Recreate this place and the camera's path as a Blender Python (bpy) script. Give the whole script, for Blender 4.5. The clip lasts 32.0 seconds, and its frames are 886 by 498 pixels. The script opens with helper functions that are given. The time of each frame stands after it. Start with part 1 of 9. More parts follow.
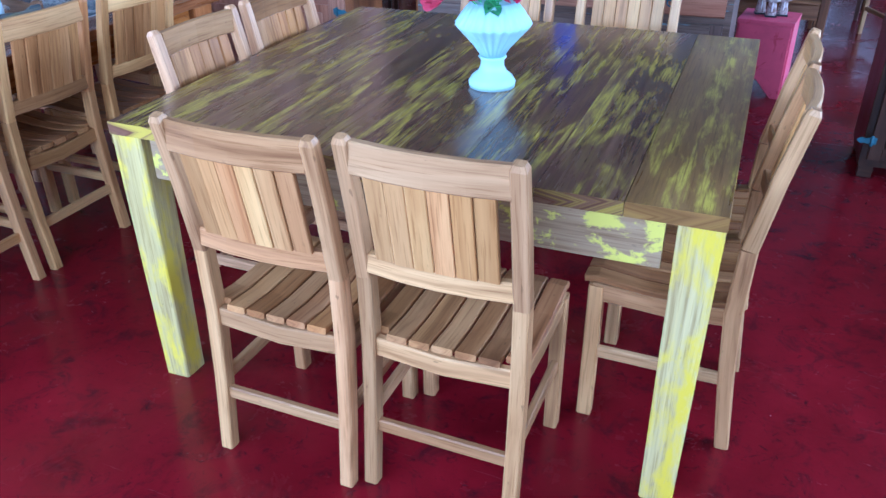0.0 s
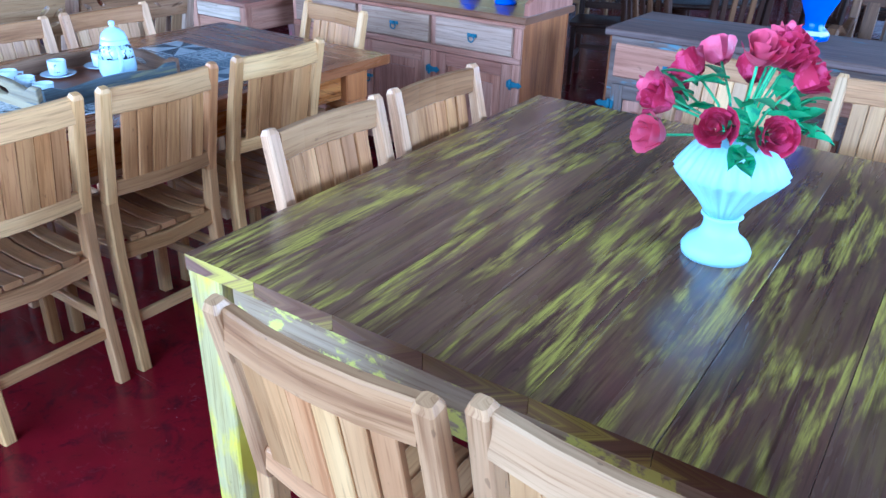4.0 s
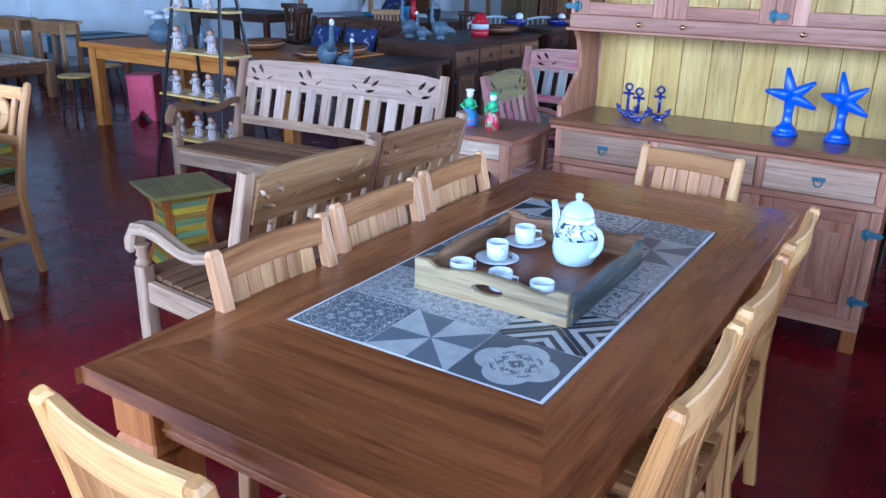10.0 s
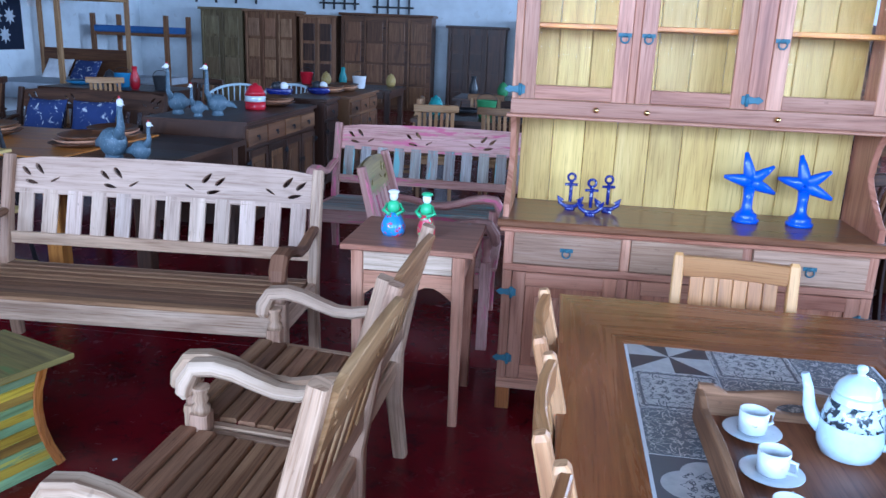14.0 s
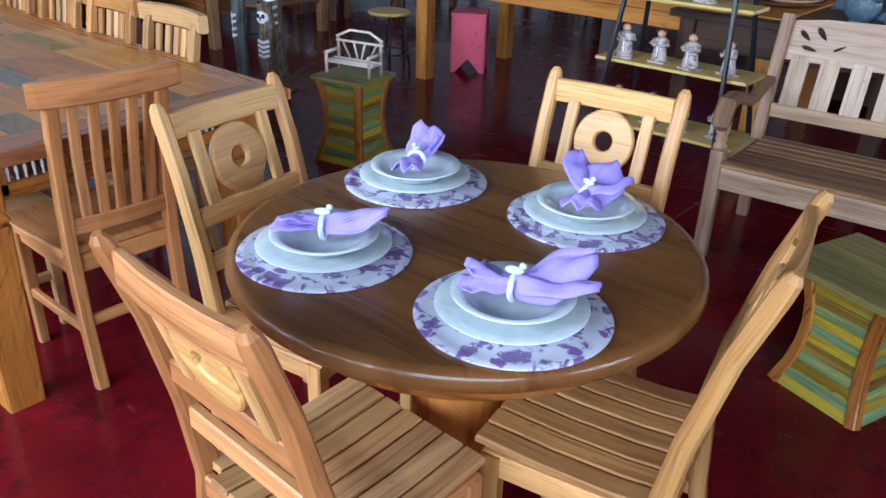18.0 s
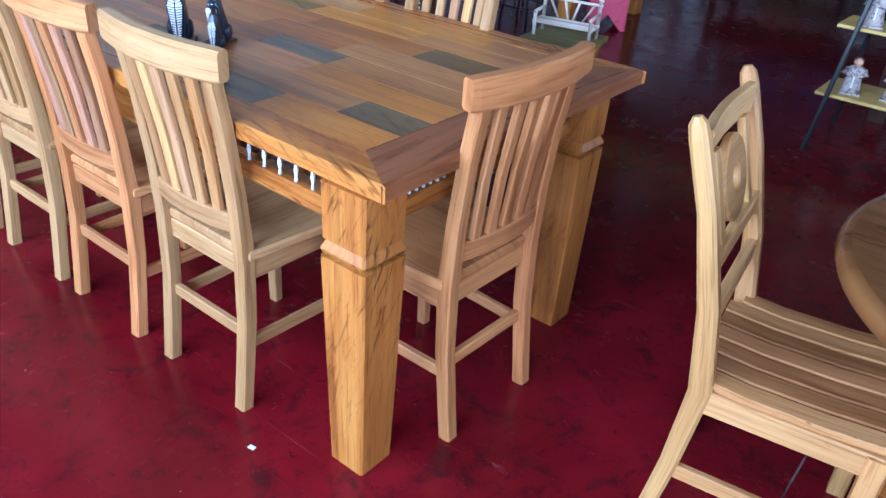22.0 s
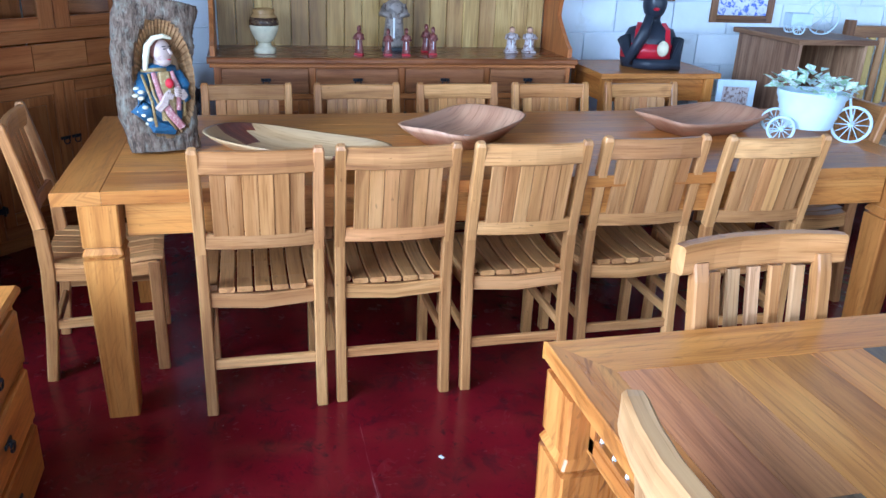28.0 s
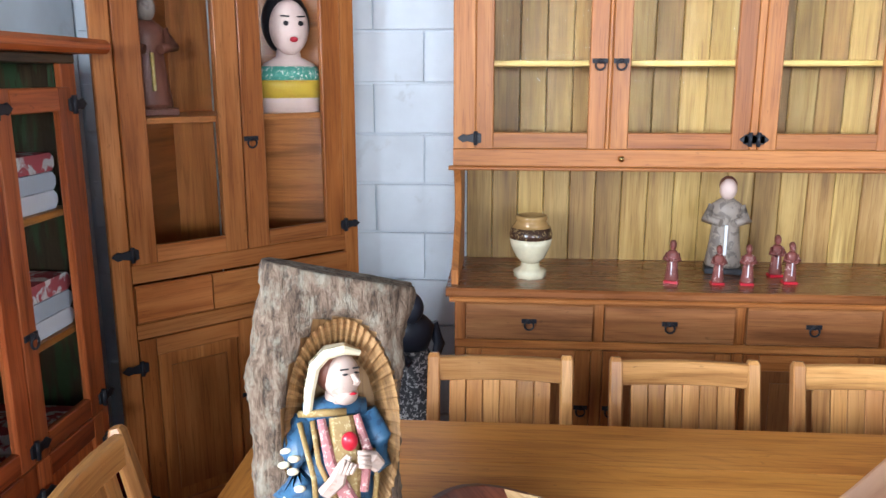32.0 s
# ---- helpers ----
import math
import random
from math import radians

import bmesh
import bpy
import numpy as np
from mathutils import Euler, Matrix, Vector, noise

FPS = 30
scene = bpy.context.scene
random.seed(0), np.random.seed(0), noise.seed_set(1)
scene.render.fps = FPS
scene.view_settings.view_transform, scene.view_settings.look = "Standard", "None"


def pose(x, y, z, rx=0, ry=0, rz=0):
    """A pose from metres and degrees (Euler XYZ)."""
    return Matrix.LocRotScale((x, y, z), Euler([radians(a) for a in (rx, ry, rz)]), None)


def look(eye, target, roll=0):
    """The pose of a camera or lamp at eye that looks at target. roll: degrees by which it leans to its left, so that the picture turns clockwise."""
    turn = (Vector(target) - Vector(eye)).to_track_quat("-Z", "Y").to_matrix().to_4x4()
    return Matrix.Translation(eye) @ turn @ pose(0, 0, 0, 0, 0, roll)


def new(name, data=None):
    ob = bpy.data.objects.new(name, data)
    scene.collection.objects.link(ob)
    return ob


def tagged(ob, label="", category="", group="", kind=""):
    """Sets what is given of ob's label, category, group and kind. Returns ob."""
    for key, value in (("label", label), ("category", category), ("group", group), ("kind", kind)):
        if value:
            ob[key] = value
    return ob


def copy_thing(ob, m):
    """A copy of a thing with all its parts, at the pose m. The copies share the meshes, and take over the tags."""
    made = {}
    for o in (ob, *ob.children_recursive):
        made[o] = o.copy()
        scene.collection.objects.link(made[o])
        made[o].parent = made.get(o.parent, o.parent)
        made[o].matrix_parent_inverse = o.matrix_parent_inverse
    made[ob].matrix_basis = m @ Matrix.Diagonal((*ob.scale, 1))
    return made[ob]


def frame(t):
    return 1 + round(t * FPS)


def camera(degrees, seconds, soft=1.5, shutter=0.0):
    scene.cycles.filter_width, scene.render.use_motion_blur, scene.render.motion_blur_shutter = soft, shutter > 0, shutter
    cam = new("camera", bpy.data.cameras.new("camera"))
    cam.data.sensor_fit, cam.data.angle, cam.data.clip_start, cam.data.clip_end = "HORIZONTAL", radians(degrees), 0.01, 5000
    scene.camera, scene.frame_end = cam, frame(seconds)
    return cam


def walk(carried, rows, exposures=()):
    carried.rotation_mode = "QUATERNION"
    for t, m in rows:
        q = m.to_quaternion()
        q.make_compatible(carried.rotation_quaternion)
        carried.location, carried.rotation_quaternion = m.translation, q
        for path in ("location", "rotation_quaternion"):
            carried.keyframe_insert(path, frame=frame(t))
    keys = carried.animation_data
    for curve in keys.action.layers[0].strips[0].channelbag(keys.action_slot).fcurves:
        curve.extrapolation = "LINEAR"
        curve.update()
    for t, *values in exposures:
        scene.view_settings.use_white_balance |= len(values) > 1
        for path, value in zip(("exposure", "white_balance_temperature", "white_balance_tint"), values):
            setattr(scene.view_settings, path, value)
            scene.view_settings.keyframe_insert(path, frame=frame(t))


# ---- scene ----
cam = camera(59.0, 32.0)
METRES, EYE, TILT, LEAN, TURN = 10.9, 1.5, 0.0, 0.0, 22.8
ROWS = [
    (0.0, 0.0, 0.0, 0.0, -0.2, -29.31, 0.36),
    (0.5, -0.0006, 0.0099, -0.0006, -0.47, -29.27, 0.05),
    (1.0, -0.0018, 0.0212, -0.0008, -0.55, -29.32, -0.27),
    (1.5, -0.0012, 0.029, -0.0006, -0.16, -29.25, -0.4),
    (2.0, 0.0005, 0.0362, 0.0008, 1.18, -28.93, -0.47),
    (2.5, 0.0041, 0.0476, 0.0016, 3.69, -28.5, -0.52),
    (4.5, -0.0212, 0.0714, 0.0003, 14.37, -25.71, -1.53),
    (5.0, -0.0375, 0.0729, 0.0018, 15.46, -24.16, -1.58),
    (5.5, -0.0498, 0.0753, 0.0013, 18.81, -23.37, -1.5),
    (6.0, -0.0644, 0.0836, -0.0001, 21.54, -23.54, -1.29),
    (6.5, -0.0766, 0.0886, -0.0017, 23.17, -24.16, -1.35),
    (7.0, -0.0874, 0.087, -0.002, 23.4, -24.63, -0.92),
    (7.5, -0.103, 0.0805, -0.0014, 22.44, -24.72, -0.47),
    (8.0, -0.117, 0.0737, -0.0014, 21.04, -24.6, -0.33),
    (8.5, -0.1279, 0.074, -0.0018, 19.14, -24.04, -0.47),
    (9.0, -0.1405, 0.0805, -0.0004, 17.09, -23.13, -0.79),
    (9.5, -0.1503, 0.0884, 0.0019, 14.09, -21.79, -1.56),
    (10.0, -0.1639, 0.0973, 0.0037, 9.81, -19.92, -1.33),
    (10.5, -0.1806, 0.1059, 0.0074, 5.45, -18.1, -0.32),
    (11.0, -0.1906, 0.1149, 0.0083, 1.84, -16.91, -0.13),
    (11.5, -0.1984, 0.1307, 0.0106, -2.25, -15.85, -0.49),
    (12.0, -0.2067, 0.1436, 0.0113, -6.55, -14.84, -1.56),
    (12.5, -0.2202, 0.1556, 0.0121, -12.61, -13.97, -2.09),
    (13.0, -0.2388, 0.1642, 0.0129, -16.52, -13.63, -2.2),
    (13.5, -0.2527, 0.1706, 0.0099, -15.55, -14.09, -2.47),
    (15.5, -0.3174, 0.1968, 0.0009, -6.0, -19.2, -0.8),
    (16.0, -0.3334, 0.2012, 0.0007, -0.09, -20.37, -1.17),
    (16.5, -0.3545, 0.2082, -0.0014, 8.52, -22.3, -0.95),
    (17.0, -0.3725, 0.2152, -0.0019, 14.84, -23.8, -1.01),
    (17.5, -0.3878, 0.2192, -0.0029, 17.98, -24.95, -1.41),
    (18.0, -0.4069, 0.2217, -0.0029, 17.57, -26.31, -1.66),
    (18.5, -0.4199, 0.2229, -0.0052, 16.4, -28.35, -2.33),
    (19.0, -0.4306, 0.2251, -0.009, 15.6, -30.2, -2.77),
    (19.5, -0.447, 0.2323, -0.0109, 14.95, -31.39, -3.08),
    (20.0, -0.4614, 0.238, -0.0118, 14.62, -31.95, -3.1),
    (20.5, -0.4834, 0.239, -0.0106, 14.38, -31.95, -3.01),
    (21.0, -0.5039, 0.2371, -0.0091, 14.47, -31.6, -3.18),
    (21.5, -0.514, 0.2345, -0.0095, 15.27, -31.11, -3.45),
    (22.0, -0.519, 0.234, -0.0087, 16.51, -30.41, -3.56),
    (22.5, -0.5268, 0.2385, -0.0077, 17.41, -29.66, -3.58),
    (23.0, -0.5372, 0.2467, -0.0063, 17.88, -28.77, -3.44),
    (23.5, -0.5505, 0.2518, -0.0056, 16.98, -27.86, -2.83),
    (24.0, -0.5633, 0.2553, -0.0039, 14.46, -26.8, -2.06),
    (24.5, -0.5724, 0.2642, -0.0038, 15.19, -26.25, -1.96),
    (26.5, -0.6291, 0.3138, -0.0009, 28.0, -24.1, -2.02),
    (27.0, -0.6475, 0.3307, 0.0003, 38.6, -23.37, -1.53),
    (27.5, -0.6637, 0.3393, 0.0007, 48.69, -22.45, -1.94),
    (28.0, -0.6874, 0.3443, 0.0019, 53.62, -21.71, -2.24),
    (28.5, -0.7095, 0.3505, 0.0028, 55.64, -21.82, -2.13),
    (29.0, -0.7294, 0.363, 0.001, 57.28, -22.72, -2.34),
    (29.5, -0.7463, 0.3747, 0.0007, 59.17, -22.95, -2.31),
    (30.0, -0.7636, 0.3791, 0.0005, 61.1, -22.82, -2.15),
    (30.5, -0.786, 0.3785, 0.0045, 62.91, -20.98, -1.31),
    (31.0, -0.8017, 0.3818, 0.0055, 66.5, -19.11, -0.19),
    (31.5, -0.8155, 0.3915, 0.0089, 70.52, -15.91, 0.01),
    (32.0, -0.8227, 0.4006, 0.0118, 71.5, -12.49, 0.03),
]
walk(cam, [(t, pose(0, 0, EYE, TILT, LEAN, TURN) @ pose(METRES * x, METRES * y, METRES * z, 90 + pitch, roll, yaw)) for t, x, y, z, yaw, pitch, roll in ROWS],
     [(0, 0.44, 4700, 17), (1, 0.48, 4280, 11), (2, 0.52, 4200, 9), (5, 0.67, 4450, 11), (7, 0.6, 4450, 17), (9, 0.42, 5150, 17), (11, 0.34, 5100, 18), (13, 0.38, 5200, 17), (15.5, 0.73, 5200, 16), (17, 0.62, 5800, 13), (18.5, 0.1, 6400, 14), (20, -0.06, 6750, 18), (22, 0.5, 5150, 12), (24, 0.47, 4600, 9), (26.5, 0.6, 5700, 16), (28, 1.02, 5250, 13), (30, 1.13, 5150, 15), (32, 1.55, 7000, 17)])

# ---- world and light ----
world = bpy.data.worlds.new("sky")
scene.world = world
world.use_nodes = True
wn = world.node_tree
sky = wn.nodes.new("ShaderNodeTexSky")
sky.sky_type, sky.sun_disc = "NISHITA", False
sky.sun_elevation, sky.sun_rotation = radians(48), radians(35)
wn.links.new(sky.outputs[0], wn.nodes["Background"].inputs[0])
wn.nodes["Background"].inputs[1].default_value = 0.12
sun = new("sun", bpy.data.lights.new("sun", "SUN"))
sun.data.energy, sun.data.angle, sun.data.color = 2.0, radians(0.5), (1.0, 0.95, 0.88)
sun.matrix_world = look((0, 0, 0), (-0.35, -0.5, -0.75))


def opening_light(x, y, z, wide, high, rz, watts, col):
    """Daylight standing in a large opening of the hall; all openings are out of view."""
    ob = new("daylight", bpy.data.lights.new("daylight", "AREA"))
    ob.data.shape, ob.data.size, ob.data.size_y = "RECTANGLE", wide, high
    ob.data.energy, ob.data.color = watts, col
    ob.matrix_world = pose(x, y, z, 90, 0, rz)
    return ob


DAY = (0.66, 0.83, 1.0)
opening_light(-7.8, -2.35, 2.25, 5.0, 1.7, 0, 430, DAY)
opening_light(-1.6, -2.35, 2.25, 6.0, 1.7, 0, 380, DAY)
# two lamps in assumed east openings, added to brighten the depth of the hall
opening_light(4.9, 3.5, 2.3, 6.0, 1.8, 90, 540, DAY)
opening_light(4.9, 13.0, 2.2, 5.0, 2.0, 90, 620, DAY)

# ---- materials ----


def material(name, rough=0.5, metal=0.0):
    m = bpy.data.materials.new(name)
    m.use_nodes = True
    b = m.node_tree.nodes["Principled BSDF"]
    b.inputs["Roughness"].default_value, b.inputs["Metallic"].default_value = rough, metal
    b.inputs["Specular IOR Level"].default_value = 0.3
    return m, m.node_tree, b


def node(nt, kind, **values):
    n = nt.nodes.new("ShaderNode" + kind)
    for k, v in values.items():
        if k.startswith("_"):
            n.inputs[int(k[1:])].default_value = v
        else:
            n.inputs[k].default_value = v
    return n


def ramp(nt, fac, stops):
    r = nt.nodes.new("ShaderNodeValToRGB")
    while len(r.color_ramp.elements) < len(stops):
        r.color_ramp.elements.new(0.5)
    for e, (at, col) in zip(r.color_ramp.elements, stops):
        e.position, e.color = at, (*col, 1)
    nt.links.new(fac, r.inputs[0])
    return r.outputs[0]


def mixed(nt, fac, a, b, how="MIX"):
    m = nt.nodes.new("ShaderNodeMix")
    m.data_type, m.blend_type = "RGBA", how
    for socket, value in ((m.inputs[0], fac), (m.inputs[6], a), (m.inputs[7], b)):
        if isinstance(value, (int, float)):
            socket.default_value = value
        elif isinstance(value, tuple):
            socket.default_value = (*value, 1)
        else:
            nt.links.new(value, socket)
    return m.outputs[2]


def coords(nt, scale, uv=True, spread=37.0):
    """Board coordinates (metres along and across the grain), shifted piece by piece."""
    t = nt.nodes.new("ShaderNodeTexCoord")
    info = nt.nodes.new("ShaderNodeObjectInfo")
    mul = nt.nodes.new("ShaderNodeMath")
    mul.operation = "MULTIPLY"
    mul.inputs[1].default_value = spread
    nt.links.new(info.outputs["Random"], mul.inputs[0])
    add = nt.nodes.new("ShaderNodeVectorMath")
    nt.links.new(t.outputs["UV" if uv else "Object"], add.inputs[0])
    nt.links.new(mul.outputs[0], add.inputs[1])
    sc = nt.nodes.new("ShaderNodeVectorMath")
    sc.operation = "MULTIPLY"
    sc.inputs[1].default_value = scale
    nt.links.new(add.outputs[0], sc.inputs[0])
    return sc.outputs[0]


def noisy(nt, vec, scale=1.0, detail=4.0, rough=0.55, distort=0.0):
    n = node(nt, "TexNoise", Scale=scale, Detail=detail, Roughness=rough, Distortion=distort)
    nt.links.new(vec, n.inputs["Vector"])
    return n.outputs["Fac"]


def bump(nt, b, height, strength=0.15, dist=0.002):
    n = node(nt, "Bump", Strength=strength, Distance=dist)
    nt.links.new(height, n.inputs["Height"])
    nt.links.new(n.outputs[0], b.inputs["Normal"])


def wood(name, light, mid, dark, rough=0.42, tint=(0.55, 0.35, 0.25), tint_by=0.35, wear=None, wear_by=0.0, knots=0.35, flecks=0.0, vary=0.85, brush=(3.0, 22.0, 22.0), soft_wear=0.06, clump=0.0, grain=0.75):
    """Boards with long grain, pores and knots; wear: remains of old paint."""
    m, nt, b = material(name, rough)
    vec = coords(nt, (1.3, 16.0, 16.0))
    g = noisy(nt, vec, 1.0, 5.0, 0.6, 0.9)
    col = ramp(nt, g, [(0.25, dark), (0.48, mid), (0.72, light)])
    slow = noisy(nt, coords(nt, (0.35, 1.1, 1.1)), 1.0, 1.0, 0.4)
    slow_r = ramp(nt, slow, [(0.42, (0, 0, 0)), (0.72, (1, 1, 1))])
    soft = node(nt, "Math", _1=tint_by)
    soft.operation = "MULTIPLY"
    nt.links.new(slow_r, soft.inputs[0])
    col = mixed(nt, soft.outputs[0], col, tint, "MULTIPLY")
    info = nt.nodes.new("ShaderNodeObjectInfo")
    col = mixed(nt, vary, col, ramp(nt, info.outputs["Random"], [(0.0, (0.58, 0.48, 0.42)), (0.3, (0.86, 0.78, 0.72)), (0.65, (1.05, 1.0, 0.95)), (1.0, (1.30, 1.28, 1.20))]), "MULTIPLY")
    hue = node(nt, "Math", _1=13.7)
    hue.operation = "MULTIPLY"
    nt.links.new(info.outputs["Random"], hue.inputs[0])
    part_of = node(nt, "Math")
    part_of.operation = "FRACT"
    nt.links.new(hue.outputs[0], part_of.inputs[0])
    col = mixed(nt, vary * 0.8, col, ramp(nt, part_of.outputs[0], [(0.0, (1.06, 0.92, 0.95)), (0.35, (1.0, 1.0, 1.0)), (0.7, (1.05, 1.0, 0.88)), (1.0, (0.94, 0.96, 1.06))]), "MULTIPLY")
    if flecks:
        fv = nt.nodes.new("ShaderNodeMapping")
        fv.inputs["Rotation"].default_value = (0, 0, 0.35)
        nt.links.new(coords(nt, (1, 1, 1)), fv.inputs[0])
        fs = nt.nodes.new("ShaderNodeMapping")
        fs.inputs["Scale"].default_value = (9.0, 62.0, 62.0)
        nt.links.new(fv.outputs[0], fs.inputs[0])
        fl = noisy(nt, fs.outputs[0], 1.0, 3.0, 0.6, 0.8)
        big = noisy(nt, coords(nt, (2.0, 5.0, 5.0)), 1.0, 2.0)
        both = node(nt, "Math")
        both.operation = "MULTIPLY"
        nt.links.new(ramp(nt, fl, [(0.54, (0, 0, 0)), (0.66, (1, 1, 1))]), both.inputs[0])
        nt.links.new(ramp(nt, big, [(0.36, (0, 0, 0)), (0.62, (flecks, flecks, flecks))]), both.inputs[1])
        col = mixed(nt, both.outputs[0], col, tuple(c * 0.7 for c in dark))
    kn = noisy(nt, coords(nt, (2.2, 6.0, 6.0)), 1.0, 2.0, 0.5, 1.6)
    kr = ramp(nt, kn, [(0.68, (0, 0, 0)), (0.74, (1, 1, 1))])
    ks = node(nt, "Math", _1=knots)
    ks.operation = "MULTIPLY"
    nt.links.new(kr, ks.inputs[0])
    col = mixed(nt, ks.outputs[0], col, dark)
    pores = noisy(nt, coords(nt, (7.0, 190.0, 190.0)), 1.0, 2.0, 0.5)
    pr = ramp(nt, pores, [(0.33, (0.72, 0.66, 0.6)), (0.45, (1, 1, 1))])
    col = mixed(nt, 0.9, col, pr, "MULTIPLY")
    lines = noisy(nt, coords(nt, (2.2, 75.0, 75.0)), 1.0, 3.0, 0.6, 0.3)
    col = mixed(nt, grain, col, ramp(nt, lines, [(0.30, (0.52, 0.42, 0.36)), (0.42, (0.86, 0.83, 0.80)), (0.52, (1.0, 1.0, 1.0)), (0.7, (1.16, 1.14, 1.10))]), "MULTIPLY")
    specks = noisy(nt, coords(nt, (26.0, 60.0, 60.0)), 1.0, 2.0, 0.5)
    col = mixed(nt, ramp(nt, specks, [(0.715, (0, 0, 0)), (0.75, (knots, knots, knots))]), col, tuple(c * 0.45 for c in dark))
    if wear:
        w = noisy(nt, coords(nt, brush), 1.0, 6.0, 0.66, 0.25)
        wr = ramp(nt, w, [(0.60 - wear_by * 0.2, (0, 0, 0)), (0.60 + soft_wear - wear_by * 0.2, (1, 1, 1))])
        if clump:
            patch = noisy(nt, coords(nt, (2.4, 9.0, 9.0)), 1.0, 3.0, 0.6, 0.5)
            streak = noisy(nt, coords(nt, (7.0, 170.0, 170.0)), 1.0, 3.0, 0.6, 0.2)
            wr = mixed(nt, 1.0, wr, ramp(nt, patch, [(0.60 - clump, (0.12, 0.12, 0.12)), (0.68 - clump, (1, 1, 1))]), "MULTIPLY")
            wr = mixed(nt, 1.0, wr, ramp(nt, streak, [(0.38, (0.2, 0.2, 0.2)), (0.54, (1, 1, 1))]), "MULTIPLY")
        col = mixed(nt, wr, col, wear)
    nt.links.new(col, b.inputs["Base Color"])
    rr = node(nt, "MapRange", _3=rough - 0.08, _4=rough + 0.14)
    nt.links.new(g, rr.inputs[0])
    nt.links.new(rr.outputs[0], b.inputs["Roughness"])
    bump(nt, b, pores, 0.18, 0.0012)
    return m


def paint(name, col, rough=0.5, spots=None, scale=9.0, amount=0.55, relief=0.1):
    m, nt, b = material(name, rough)
    vec = coords(nt, (1, 1, 1), uv=False)
    n = noisy(nt, vec, scale, 5.0, 0.6)
    dull = tuple(c * 0.82 for c in col)
    out = ramp(nt, n, [(0.3, dull), (0.65, col)])
    if spots:
        s = noisy(nt, vec, scale * 2.3, 4.0, 0.6, 0.8)
        out = mixed(nt, ramp(nt, s, [(amount, (0, 0, 0)), (amount + 0.06, (1, 1, 1))]), out, spots)
    nt.links.new(out, b.inputs["Base Color"])
    fine = noisy(nt, vec, scale * 14, 3.0)
    bump(nt, b, fine, relief, 0.002)
    return m


def glazed(name, col, rough=0.12, coat=0.6, spots=None, scale=30.0, amount=0.6):
    m = paint(name, col, rough, spots, scale, amount, 0.03)
    m.node_tree.nodes["Principled BSDF"].inputs["Coat Weight"].default_value = coat
    return m


LIGHT = wood("light_varnished_wood", (0.56, 0.385, 0.235), (0.45, 0.28, 0.155), (0.21, 0.105, 0.05), 0.33, (0.70, 0.50, 0.40), 0.6, knots=0.6, vary=1.0, grain=0.5)
CREAM = wood("amber_varnished_wood", (0.61, 0.38, 0.185), (0.5, 0.285, 0.128), (0.25, 0.12, 0.05), 0.34, (0.75, 0.56, 0.42), 0.5, knots=0.5, vary=0.6, grain=0.45)
PINE = wood("cream_pine_wood", (0.68, 0.43, 0.19), (0.58, 0.335, 0.135), (0.38, 0.18, 0.065), 0.34, (0.85, 0.66, 0.48), 0.5, knots=0.25, grain=0.42)
APRICOT = wood("apricot_wood", (0.64, 0.32, 0.14), (0.52, 0.23, 0.088), (0.27, 0.098, 0.035), 0.32, (0.8, 0.6, 0.5), 0.5, vary=0.6, grain=0.5)
ROUNDTOP = wood("dark_round_top_wood", (0.25, 0.105, 0.034), (0.175, 0.068, 0.02), (0.085, 0.03, 0.011), 0.26, (0.7, 0.6, 0.5), 0.5, vary=0.2, knots=0.1, grain=0.3)
BENCHTAN = wood("weathered_tan_wood", (0.54, 0.39, 0.28), (0.43, 0.285, 0.19), (0.21, 0.12, 0.075), 0.5, (0.8, 0.66, 0.6), 0.5, vary=0.6)
SEATBROWN = wood("brown_seat_wood", (0.38, 0.235, 0.14), (0.275, 0.155, 0.088), (0.12, 0.058, 0.032), 0.58, (0.8, 0.66, 0.55), 0.5)
GOLDEN = wood("golden_chair_wood", (0.61, 0.33, 0.135), (0.48, 0.235, 0.082), (0.23, 0.092, 0.03), 0.33, (0.78, 0.58, 0.45), 0.5, knots=0.5, vary=0.6, grain=0.45)
BENCHGOLD = wood("tan_crest_wood", (0.48, 0.275, 0.125), (0.38, 0.195, 0.08), (0.19, 0.08, 0.03), 0.34, (0.8, 0.62, 0.5), 0.5, vary=0.5, grain=0.4)
DRAWERTAN = wood("tan_drawer_wood", (0.40, 0.18, 0.072), (0.31, 0.125, 0.047), (0.15, 0.052, 0.02), 0.32, (0.8, 0.62, 0.5), 0.5, vary=0.3, grain=0.4)
# darker GOLDEN for chair seats: browner slats plus some shade put into the colour
SEATGOLD = wood("shaded_golden_seat_wood", (0.5, 0.285, 0.125), (0.4, 0.2, 0.078), (0.18, 0.075, 0.028), 0.36, (0.78, 0.6, 0.5), 0.5, knots=0.5, vary=0.9, grain=0.5)
HONEY = wood("honey_wood", (0.63, 0.29, 0.072), (0.53, 0.215, 0.046), (0.31, 0.1, 0.022), 0.30, (0.78, 0.58, 0.46), 0.5, flecks=0.35, vary=0.5, grain=0.42)
ORANGE = wood("orange_wood", (0.58, 0.26, 0.062), (0.47, 0.172, 0.036), (0.21, 0.06, 0.015), 0.26, (0.8, 0.6, 0.5), 0.5, flecks=1.0, vary=0.4, grain=0.45)
BROWN = wood("brown_wood", (0.36, 0.135, 0.045), (0.265, 0.09, 0.028), (0.115, 0.036, 0.012), 0.24, (0.78, 0.62, 0.55), 0.5, vary=0.3, knots=0.4, grain=0.55)
